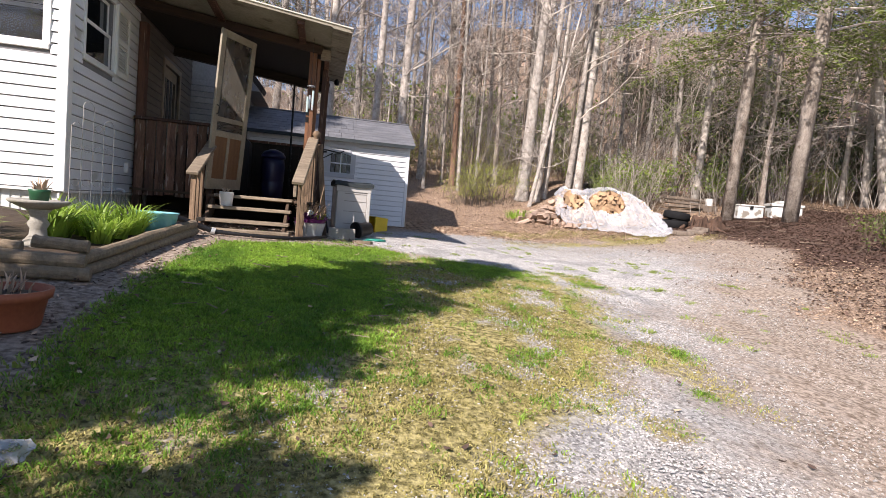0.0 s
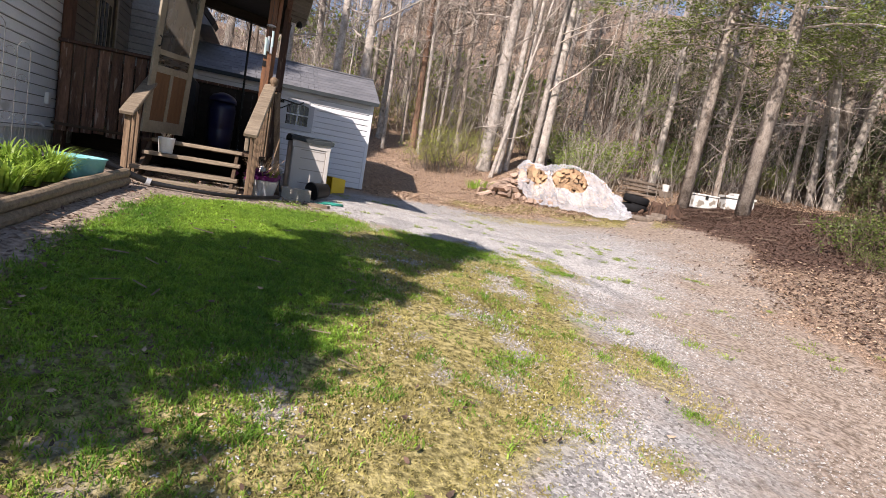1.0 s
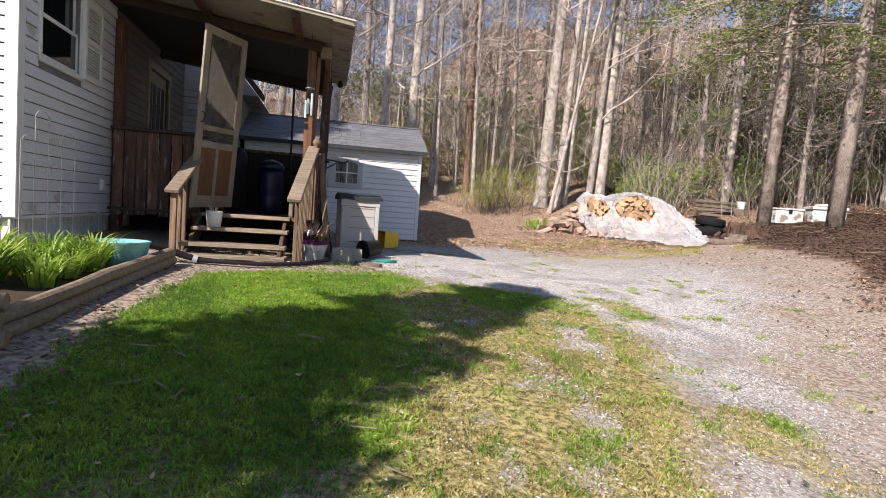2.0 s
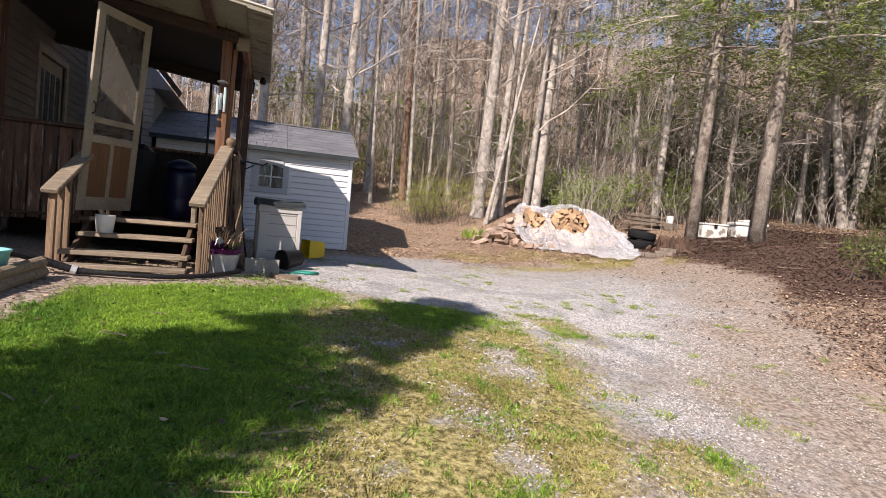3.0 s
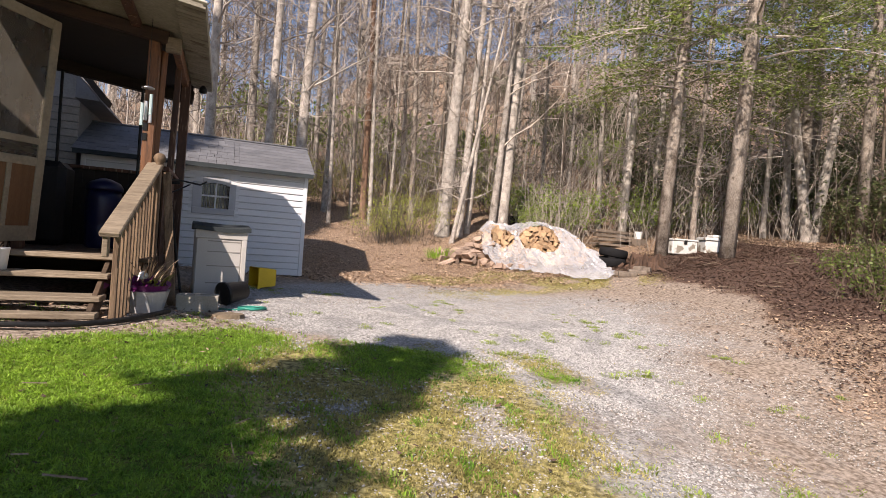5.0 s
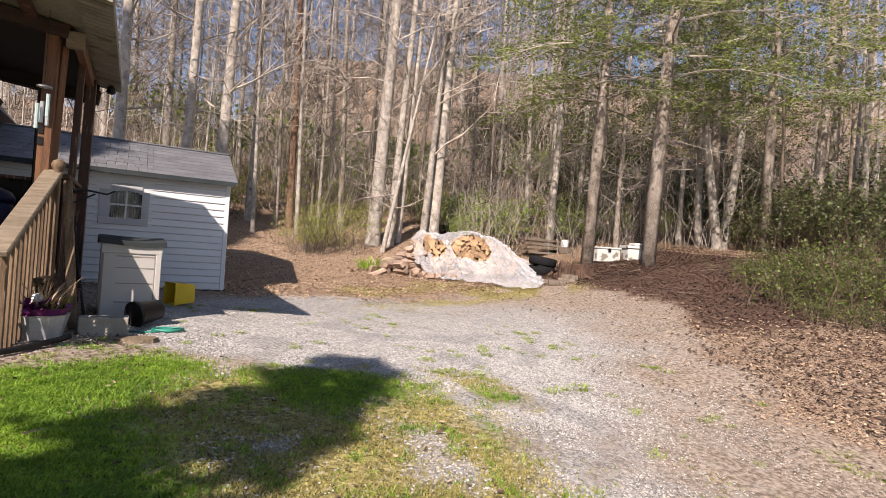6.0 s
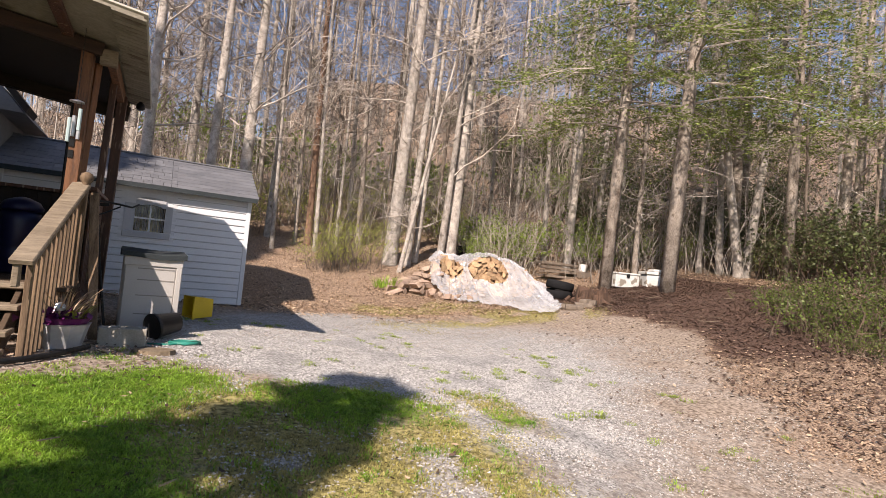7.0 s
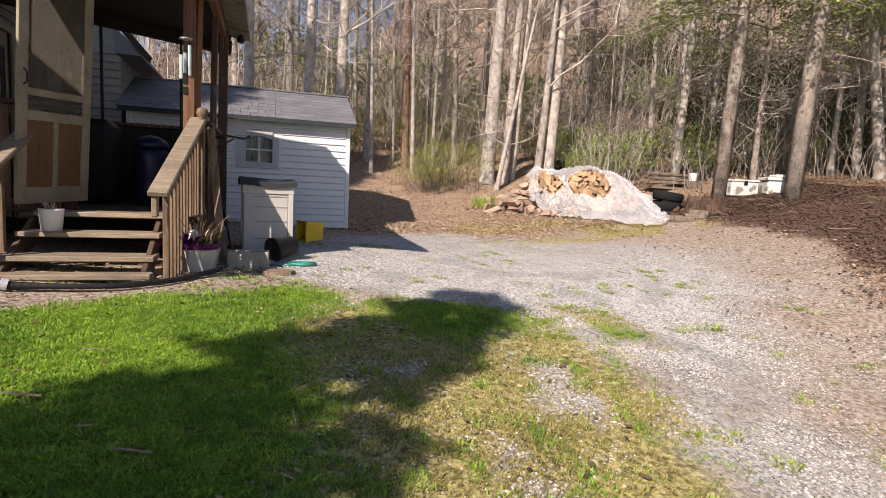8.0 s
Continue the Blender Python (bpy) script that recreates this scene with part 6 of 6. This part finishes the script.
def build_evergreens():
    rng = random.Random(14)
    first = thing("hemlock_tree", "tall hemlock with drooping dark green boughs", "tree", on_ground(11.07, 13.72) @ pose(0, 0, 0, 0, 2.0, 0), "hemlocks in the wood")
    trunk, wood, spots = bough_tree(rng, 16, 0.26, 4.2, 68, 2.4, MOTTLED, 0.145)
    part("trunk", trunk, MOTTLED, first, smooth=True)
    tagged(part("branch_frame", wood, TWIG, first), kind="stuff")
    tagged(part("foliage", leaf_cloud("foliage", HEMLOCK, rng, spots, 0.085, 0.3, 0.22), None, first), kind="stuff")
    copy_thing(first, on_ground(11.72, 12.22) @ pose(0, 0, 0, 0, 4.0, 0) @ pose(0, 0, 0, 0, 0, 130) @ Matrix.Scale(1.12, 4))
    # the last two are unseen, added behind the walk to cut the light
    for x, y, turn, s in ((16.8, 12.3, 200, 0.95), (17.6, 14.6, 100, 1.0), (21.5, 17.0, 50, 1.0), (19.6, 8.6, 160, 0.95), (-4.5, 26.0, 20, 0.9), (13.0, -6.0, 80, 1.1), (0.5, -16.0, 140, 1.0)):
        copy_thing(first, on_ground(x, y) @ pose(0, 0, 0, 0, 0, turn) @ Matrix.Scale(s, 4))
    # tall unseen pines behind the walk, added to shade the right-hand wood
    pine = thing("pine_tree", "unseen tall high-crowned pine added to shade the wood", "tree", on_ground(5.6, -5.6) @ Matrix.Scale(0.7, 4))
    trunk, wood, spots = bough_tree(random.Random(8), 30, 0.60, 4.4, 90, 3.8, PINEBARK, 0.12)
    part("trunk", trunk, PINEBARK, pine, smooth=True)
    tagged(part("branch_frame", wood, GREYTWIG, pine), kind="stuff")
    tagged(part("foliage", leaf_cloud("foliage", HEMLOCK, rng, spots, 0.14, 0.4), None, pine), kind="stuff")
    copy_thing(pine, on_ground(0.5, -7.5) @ pose(0, 0, 0, 0, 0, 120))
    copy_thing(pine, on_ground(4.0, -9.5) @ pose(0, 0, 0, 0, 0, 220))
    # the yard's own evergreen, left of the walk, that shades the lawn
    cedar = thing("cedar_tree", "dense upright evergreen beside the lawn", "tree", on_ground(-4.52, 0.25))
    trunk, wood, spots = bough_tree(random.Random(3), 8.2, 0.12, 1.42, 76, 5.6, DARKBARK, 0.13, 1.7)
    part("trunk", trunk, DARKBARK, cedar, smooth=True)
    tagged(part("branch_frame", wood, GREYTWIG, cedar), kind="stuff")
    tagged(part("foliage", leaf_cloud("foliage", HEMLOCK, rng, spots, 0.13, 0.4), None, cedar), kind="stuff")
    # unseen copies, added to thicken and widen the lawn's shade
    copy_thing(cedar, on_ground(-5.4, -0.65) @ pose(0, 0, 0, 0, 0, 130) @ Matrix.Diagonal((1.1, 1.1, 0.8, 1)))
    copy_thing(cedar, on_ground(-3.3, -0.85) @ pose(0, 0, 0, 0, 0, 250) @ Matrix.Diagonal((0.72, 0.72, 0.45, 1)))
    # an unseen conifer added beyond the house to shade the shed roof and rear wing
    spire = thing("conifer", "unseen dense tall conifer added to shade the shed roof", "tree", on_ground(-11.8, 3.25))
    trunk, wood, spots = bough_tree(random.Random(9), 19, 0.06, 2.8, 170, 4.6, DARKBARK, 0.2, 3.0)
    part("trunk", trunk, DARKBARK, spire, smooth=True)
    tagged(part("branch_frame", wood, GREYTWIG, spire), kind="stuff")
    tagged(part("foliage", leaf_cloud("foliage", HEMLOCK, rng, spots, 0.24, 0.4), None, spire), kind="stuff")

build_evergreens()

def shrub_parts(rng, stems, high, wide, leaves, size, thick=1.0):
    wood, spots = bmesh.new(), []
    for _ in range(stems):
        a, tilt = rng.uniform(0, 6.28), rng.uniform(0.0, 0.75)
        base = Vector((rng.gauss(0, wide * 0.22), rng.gauss(0, wide * 0.22), -0.05))
        way = Vector((math.cos(a) * tilt, math.sin(a) * tilt, 1)).normalized()
        pts = [base]
        for k in range(4):
            way = (way + Vector((rng.uniform(-1, 1), rng.uniform(-1, 1), rng.uniform(-0.5, 0.3))) * 0.25).normalized()
            pts.append(pts[-1] + way * high * rng.uniform(0.7, 1.1) / 4)
        tube(pts, [r * thick for r in (0.011, 0.0095, 0.008, 0.0055, 0.003)], 4, wood, caps=False)
        for _ in range(5):
            k = rng.randint(1, 3)
            q = pts[k].lerp(pts[k + 1], rng.random())
            w = (way + Vector((rng.gauss(0, 0.8), rng.gauss(0, 0.8), rng.gauss(0, 0.5)))).normalized()
            e = q + w * high * rng.uniform(0.15, 0.35)
            tube([q, e], [0.005 * thick, 0.002], 3, wood, caps=False)
            for _ in range(leaves):
                spots.append(q.lerp(e, rng.uniform(0.1, 1.05)) + Vector((rng.gauss(0, 0.03), rng.gauss(0, 0.03), rng.gauss(0, 0.03))))
    return wood, spots

def build_shrubs():
    rng = random.Random(41)
    def kind(name, label, x, y, leafmat, group, stem=TWIG, **k):
        size = k.pop("size")
        ob = thing(name, label, "shrub", on_ground(x, y), group)
        wood, spots = shrub_parts(rng, size=size, **k)
        tagged(part("stem_tangle", wood, stem, ob), kind="stuff")
        if spots:
            tagged(part("foliage", leaf_cloud("foliage", leafmat, rng, spots, size), None, ob), kind="stuff")
        return ob
    yellow = kind("shrub", "twiggy shrub with fresh yellow-green spring leaves", 4.25, 15.65, SPRINGLEAF, "spring shrubs", GREYTWIG, stems=46, high=1.25, wide=1.3, leaves=9, size=0.038, thick=0.5)
    for x, y, s in ((3.75, 15.6, 0.7), (4.75, 16.0, 0.95), (5.0, 18.4, 1.2), (3.4, 19.6, 1.1), (8.6, 18.6, 1.1), (2.2, 18.2, 1.0), (1.5, 20, 1.2), (7.0, 20.5, 1.3), (6.2, 17.6, 0.7), (9.3, 20.8, 1.2), (5.6, 22.5, 1.4), (16.5, 16.0, 0.9), (18.5, 13.8, 0.8)):
        copy_thing(yellow, on_ground(x, y) @ pose(0, 0, 0, 0, 0, rng.uniform(0, 360)) @ Matrix.Scale(s, 4))
    green = kind("shrub", "broad-leaved green shrub under the trees", 10.3, 17.2, SHRUBLEAF, "green shrubs", stems=40, high=1.7, wide=1.6, leaves=9, size=0.085)
    for x, y, s in ((9.4, 18.2, 0.95), (13.0, 16.4, 0.8), (11.6, 18.0, 1.0), (8.9, 17.0, 0.5), (13.8, 17.6, 1.0), (15.2, 16.5, 0.7), (17.2, 16.0, 0.7), (6.4, 24, 1.6), (10.5, 23.5, 1.6), (3.0, 24, 1.7), (14.8, 21.5, 1.4), (0.5, 26, 1.8), (18.5, 20, 1.3), (8.2, 21.8, 1.3)):
        copy_thing(green, on_ground(x, y) @ pose(0, 0, 0, 0, 0, rng.uniform(0, 360)) @ Matrix.Scale(s, 4))
    laurel = kind("laurel_shrub", "dark evergreen laurel thicket under the trees", 14.6, 17.2, LAUREL, "laurel thickets", STEM, stems=46, high=2.2, wide=2.2, leaves=10, size=0.09)
    made = 0
    while made < 52:
        a, d = rng.uniform(0.42, 1.30), 17.5 + 18 * rng.random() ** 1.4
        x, y = 0.3 + d * math.sin(a), 2.5 + d * math.cos(a)
        if y < 10.5 or (x < 17 and y < 15.6) or x < 14.5:
            continue
        made += 1
        copy_thing(laurel, on_ground(x, y) @ pose(0, 0, 0, 0, 0, rng.uniform(0, 360)) @ Matrix.Scale(rng.uniform(0.6, 1.3), 4))
    vine = kind("shrub", "low tangled green shrub on the bank beside the drive", 9.6, 7.4, VINELEAF, "shrubs on the bank", STEM, stems=44, high=0.66, wide=1.7, leaves=5, size=0.05)
    for x, y, s in ((10.2, 7.6, 0.9), (9.9, 6.8, 0.9), (11.0, 7.2, 1.05), (10.9, 8.6, 0.85), (8.8, 6.5, 0.5), (12.0, 8.2, 1.1), (8.9, 5.9, 0.6), (10.0, 5.9, 0.9), (11.6, 9.3, 0.7), (12.8, 9.4, 0.9), (8.2, 5.1, 0.4), (9.3, 4.9, 0.7), (13.2, 8.2, 1.2), (11.2, 6.2, 1.1), (9.2, 7.0, 0.5)):
        copy_thing(vine, on_ground(x, y) @ pose(0, 0, 0, 0, 0, rng.uniform(0, 360)) @ Matrix.Scale(s, 4))
    brush = kind("brush", "tangle of thin bare stems under the trees", 7.0, 19.0, None, "bare brush", stems=16, high=2.2, wide=1.8, leaves=0, size=0.05, thick=0.7)
    tall = kind("brush", "thicket of slender bare saplings", 9.0, 21.0, None, "bare brush", stems=9, high=4.6, wide=2.6, leaves=0, size=0.05)
    beech = kind("beech_sapling", "slender sapling with papery pale leaves still on it", 11.4, 15.0, BEECHLEAF, "young beeches", stems=5, high=4.6, wide=1.0, leaves=3, size=0.07)
    for x, y, s in ((13.6, 14.9, 1.0), (10.2, 18.4, 1.1), (14.8, 15.8, 0.9), (17.4, 13.2, 0.9), (8.6, 20.2, 1.1)):
        copy_thing(beech, on_ground(x, y) @ pose(0, 0, 0, 0, 0, rng.uniform(0, 360)) @ Matrix.Scale(s, 4))
    for k in range(290):
        a, d = rng.uniform(-0.35, 1.25) if k < 220 else rng.uniform(0.55, 1.25), 15.5 + 26 * rng.random() ** 1.2
        x, y = 0.3 + d * math.sin(a), 2.5 + d * math.cos(a)
        if y > 16.3 - 4.0 * sm(12, 17, x) and not (x < 2.3 and y < 17) and not (2.3 < x < 8.5 and y < 19 and k % 4):
            copy_thing(brush if k % 3 else tall, on_ground(x, y) @ pose(0, 0, 0, 0, 0, rng.uniform(0, 360)) @ Matrix.Scale(rng.uniform(0.7, 1.3), 4))
    daffodil = thing("daffodil_clump", "bright green clump of daffodil leaves", "plant", on_ground(5.05, 14.40) @ Matrix.Diagonal((1.8, 1.5, 0.85, 1)))
    part("leaves", blades("leaves", DAYLILY, rng, 90, 0.16, 0.36, 0.02, 0.7, 4, 0.75), None, daffodil)

build_shrubs()

# ---- grass, stones and leaves ----
def stuff(name, verts, faces, mat, label, category):
    me = soup(name, verts, faces)
    me.materials.append(mat)
    return tagged(new(name, me), label, category, kind="stuff")

def build_grass():
    rng = random.Random(51)
    for name, mat, label, count, which in (("lawn_grass", GRASS, "short green lawn grass", 170000, 1), ("dry_grass", STRAW, "sparse dry grass and moss in the gravelly lawn", 150000, 2)):
        verts, faces = [], []
        made, tries = 0, 0
        while made < count and tries < count * 9:
            tries += 1
            x, y = (rng.uniform(-1.6, 4.3), 1.0 + 6.9 * rng.random()) if which == 1 or rng.random() < 0.82 else (rng.uniform(2.5, 9.0), rng.uniform(10.4, 13.8))
            z4 = zone_at(x, y, rng)
            clump = 0.45 + 0.9 * noise.noise((x * 5, y * 5, 8.0))
            tuft = 1.0 + 0.9 * noise.noise((x * 16, y * 16, 18.0))
            cover = z4[1] + 0.14 * z4[2] * sm(0.45, 1.0, clump) if which == 1 else 0.95 * z4[2] + 0.30 * z4[1]
            if rng.random() > cover * (0.5 + clump) * tuft:
                continue
            made += 1
            h = rng.uniform(0.014, 0.036) * (0.4 + 0.75 * tuft) * (1.1 if which == 1 else 0.6)
            a, lean = rng.uniform(0, 6.2832), rng.uniform(0.3, 1.5)
            w = rng.uniform(0.0018, 0.0042) * (1.0 if which == 1 else 1.3)
            c, s = math.cos(a), math.sin(a)
            b = rng.uniform(0, 6.2832)
            cx, cy = math.cos(b) * w, math.sin(b) * w
            z = ground_z(x, y) - 0.004
            k = len(verts)
            mx, my = x + c * h * lean * 0.35, y + s * h * lean * 0.35
            verts += [(x - cx, y - cy, z), (x + cx, y + cy, z), (mx + cx * 0.8, my + cy * 0.8, z + h * 0.6), (mx - cx * 0.8, my - cy * 0.8, z + h * 0.6), (x + c * h * lean, y + s * h * lean, z + h * (1.08 - 0.42 * lean))]
            faces += [(k, k + 1, k + 2, k + 3), (k + 3, k + 2, k + 4)]
        stuff(name, verts, faces, mat, label, "grass")
    # tufts of weeds in the gravel
    tuft = [blades("weed_leaves", WEEDLEAF, random.Random(60 + k), 46, 0.085, 0.032, 0.010, 2.2, 3) for k in range(3)]
    spots = [(3.97, 6.30), (3.79, 7.6), (3.2, 6.6), (4.4, 7.4), (4.9, 6.2), (3.4, 5.0), (2.9, 7.4), (0.78, 9.0), (1.3, 8.5), (4.6, 5.4), (5.2, 7.9), (3.0, 8.6), (2.0, 8.1), (4.1, 4.7), (5.3, 5.4)]
    spots += [(0.1, 7.95), (0.34, 7.66), (0.55, 7.62), (0.2, 7.8), (0.92, 10.05), (0.98, 9.85), (0.70, 10.1), (0.75, 7.9), (0.45, 7.5), (-0.05, 7.8), (1.05, 8.3), (-0.2, 7.3), (-0.75, 7.2), (-0.9, 7.55), (-1.3, 7.6), (-1.5, 7.2), (-0.66, 7.1), (0.05, 7.6), (0.15, 7.45), (-0.3, 7.2)]
    broad = [(-1.35, 2.72), (-1.2, 2.5), (-1.5, 3.0), (-1.1, 2.95), (-0.95, 2.6), (-1.42, 2.45), (-1.25, 3.2), (-0.8, 3.1)]
    spots += broad
    while len(spots) < 173:
        x, y = rng.uniform(1.0, 5.6), rng.uniform(4.0, 10.5)
        if noise.noise((x * 1.1, y * 1.1, 31.0)) > 0.05:
            spots.append((x, y))
    for k, (x, y) in enumerate(spots):
        ob = thing("weed", "small tuft of green weeds in the gravel", "plant", on_ground(x, y) @ pose(0, 0, 0, 0, 0, 50 * k) @ Matrix.Scale(1.5 if k == 0 else 1.3 if (x, y) in broad else rng.uniform(0.5, 1.1), 4), "weeds in the gravel")
        part("leaves", tuft[k % 3], None, ob)

build_grass()

def build_stones():
    rng = random.Random(61)
    heaps = {False: ([], []), True: ([], [])}
    made, tries = 0, 0
    octa = ((1, 0, 0), (0, 1, 0), (-1, 0, 0), (0, -1, 0), (0, 0, 1), (0, 0, -1))
    sides = ((0, 1, 4), (1, 2, 4), (2, 3, 4), (3, 0, 4), (1, 0, 5), (2, 1, 5), (3, 2, 5), (0, 3, 5))
    while made < 110000 and tries < 500000:
        tries += 1
        x, y = rng.uniform(-0.6, 7.2), 1.2 + 11.2 * rng.random() ** 1.25
        g, green, moss, litter, shade_litter = zone_at(x, y, rng)
        if rng.random() > max(g, moss * 0.3 * sm(-0.05, 0.4, noise.noise((x * 2.1, y * 2.1, 6.0))), 0.10 * (1 - green), 0.42 * (1 - litter) * (1 - green) * (1 - moss)) * sm(13.5, 5, y) + 0.04 * g:
            continue
        made += 1
        r = rng.uniform(0.005, 0.012) * (1.35 if rng.random() < 0.12 else 1) * (0.8 + 0.2 * sm(3.5, 6, y))
        z = ground_z(x, y) + r * 0.15
        a = rng.uniform(0, 6.28)
        c, s = math.cos(a), math.sin(a)
        tan = rng.random() < 0.85 * (1 - g) * (1 - moss) + 0.35 * sm(8, 11, y)
        verts, faces = heaps[tan]
        k = len(verts)
        for px, py, pz in octa:
            j = rng.uniform(0.65, 1.25) * r
            u, v, w = px * j + rng.uniform(-0.3, 0.3) * r, py * j * 0.8 + rng.uniform(-0.3, 0.3) * r, pz * j * 0.6
            verts.append((x + u * c - v * s, y + u * s + v * c, z + w))
        faces += [(k + i, k + j, k + l) for i, j, l in sides]
    stuff("gravel_stones", *heaps[False], STONE, "loose pale crushed limestone gravel on the drive", "gravel")
    stuff("fine_gravel", *heaps[True], TANSTONE, "fine tan gravel and grit beside the drive", "gravel")

build_stones()

def build_leaves():
    rng = random.Random(71)
    heaps = {False: ([], []), True: ([], [])}
    made, tries = 0, 0
    while made < 115000 and tries < 600000:
        tries += 1
        if rng.random() < 0.48:
            x, y = rng.uniform(4.5, 15), rng.uniform(3.0, 14.5)
        elif rng.random() < 0.8:
            x, y = rng.uniform(-1, 17), 11.5 + 10 * rng.random() ** 1.5
        else:
            x, y = rng.uniform(-1.9, 2.2), rng.uniform(2.0, 8.2)
        z4 = zone_at(x, y, rng)
        near = 0.25 if x < -1.25 or (x < 0.4 and y > 6.9) else 0.10 if x < -0.3 and y < 3.6 else 0.03 if x < 4 else 0.07
        if rng.random() > max(z4[3], near * (1 - z4[0] * 0.7)):
            continue
        made += 1
        L = rng.uniform(0.012, 0.026) if x < 5.5 and y < 11 else rng.uniform(0.015, 0.034)
        a, tip, roll = rng.uniform(0, 6.28), rng.uniform(-0.5, 0.5), rng.uniform(-0.6, 0.6)
        m = Matrix.Rotation(a, 3, "Z") @ Matrix.Rotation(tip, 3, "Y") @ Matrix.Rotation(roll, 3, "X")
        o = Vector((x, y, ground_z(x, y) + 0.012 + rng.random() * 0.02))
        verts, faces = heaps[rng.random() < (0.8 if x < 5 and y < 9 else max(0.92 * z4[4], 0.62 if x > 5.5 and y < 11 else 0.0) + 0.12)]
        k = len(verts)
        curl = rng.uniform(-0.1, 0.5) * L
        for p in ((-L, 0, curl), (-0.45 * L, -0.36 * L, 0.0), (0.3 * L, -0.44 * L, 0.3 * curl), (L, 0.08 * L, curl), (0.35 * L, 0.40 * L, 0.4 * curl), (-0.4 * L, 0.38 * L, 0.1 * curl)):
            verts.append(tuple(o + m @ Vector(p)))
        faces += [(k, k + 1, k + 5), (k + 1, k + 2, k + 4, k + 5), (k + 2, k + 3, k + 4)]
    stuff("fallen_leaves", *heaps[False], DRYLEAF, "dry brown fallen leaves on the ground", "leaves")
    stuff("damp_leaves", *heaps[True], DARKLEAF, "damp dark reddish-brown fallen leaves under the trees", "leaves")
    verts, faces = [], []
    for _ in range(120):
        x, y = rng.uniform(6.5, 15), rng.uniform(6, 15)
        a, L, r = rng.uniform(0, 3.14), rng.uniform(0.12, 0.5), rng.uniform(0.002, 0.005)
        if zone_at(x, y, rng)[3] < 0.5:
            continue
        k, c, s = len(verts), math.cos(a), math.sin(a)
        for t in (-0.5, 0.5):
            px, py = x + c * L * t, y + s * L * t
            z = ground_z(px, py) + 0.02 + rng.random() * 0.03
            verts += [(px - s * r, py + c * r, z), (px + s * r, py - c * r, z), (px, py, z + r * 2)]
        faces += [(k, k + 1, k + 4, k + 3), (k + 1, k + 2, k + 5, k + 4), (k + 2, k, k + 3, k + 5)]
    for _ in range(26):
        x, y, a, L = rng.uniform(-1.1, 0.9), rng.uniform(3.2, 6.2), rng.uniform(0, 3.14), rng.uniform(0.05, 0.16)
        k, c, s, r = len(verts), math.cos(a), math.sin(a), rng.uniform(0.002, 0.004)
        for t in (-0.5, 0.5):
            px, py = x + c * L * t, y + s * L * t
            z = ground_z(px, py) + 0.035 + rng.random() * 0.02
            verts += [(px - s * r, py + c * r, z), (px + s * r, py - c * r, z), (px, py, z + r * 2)]
        faces += [(k, k + 1, k + 4, k + 3), (k + 1, k + 2, k + 5, k + 4), (k + 2, k, k + 3, k + 5)]
    stuff("fallen_twigs", verts, faces, WEATHER, "thin dead twigs on the leaf litter and the lawn", "twigs")

build_leaves()
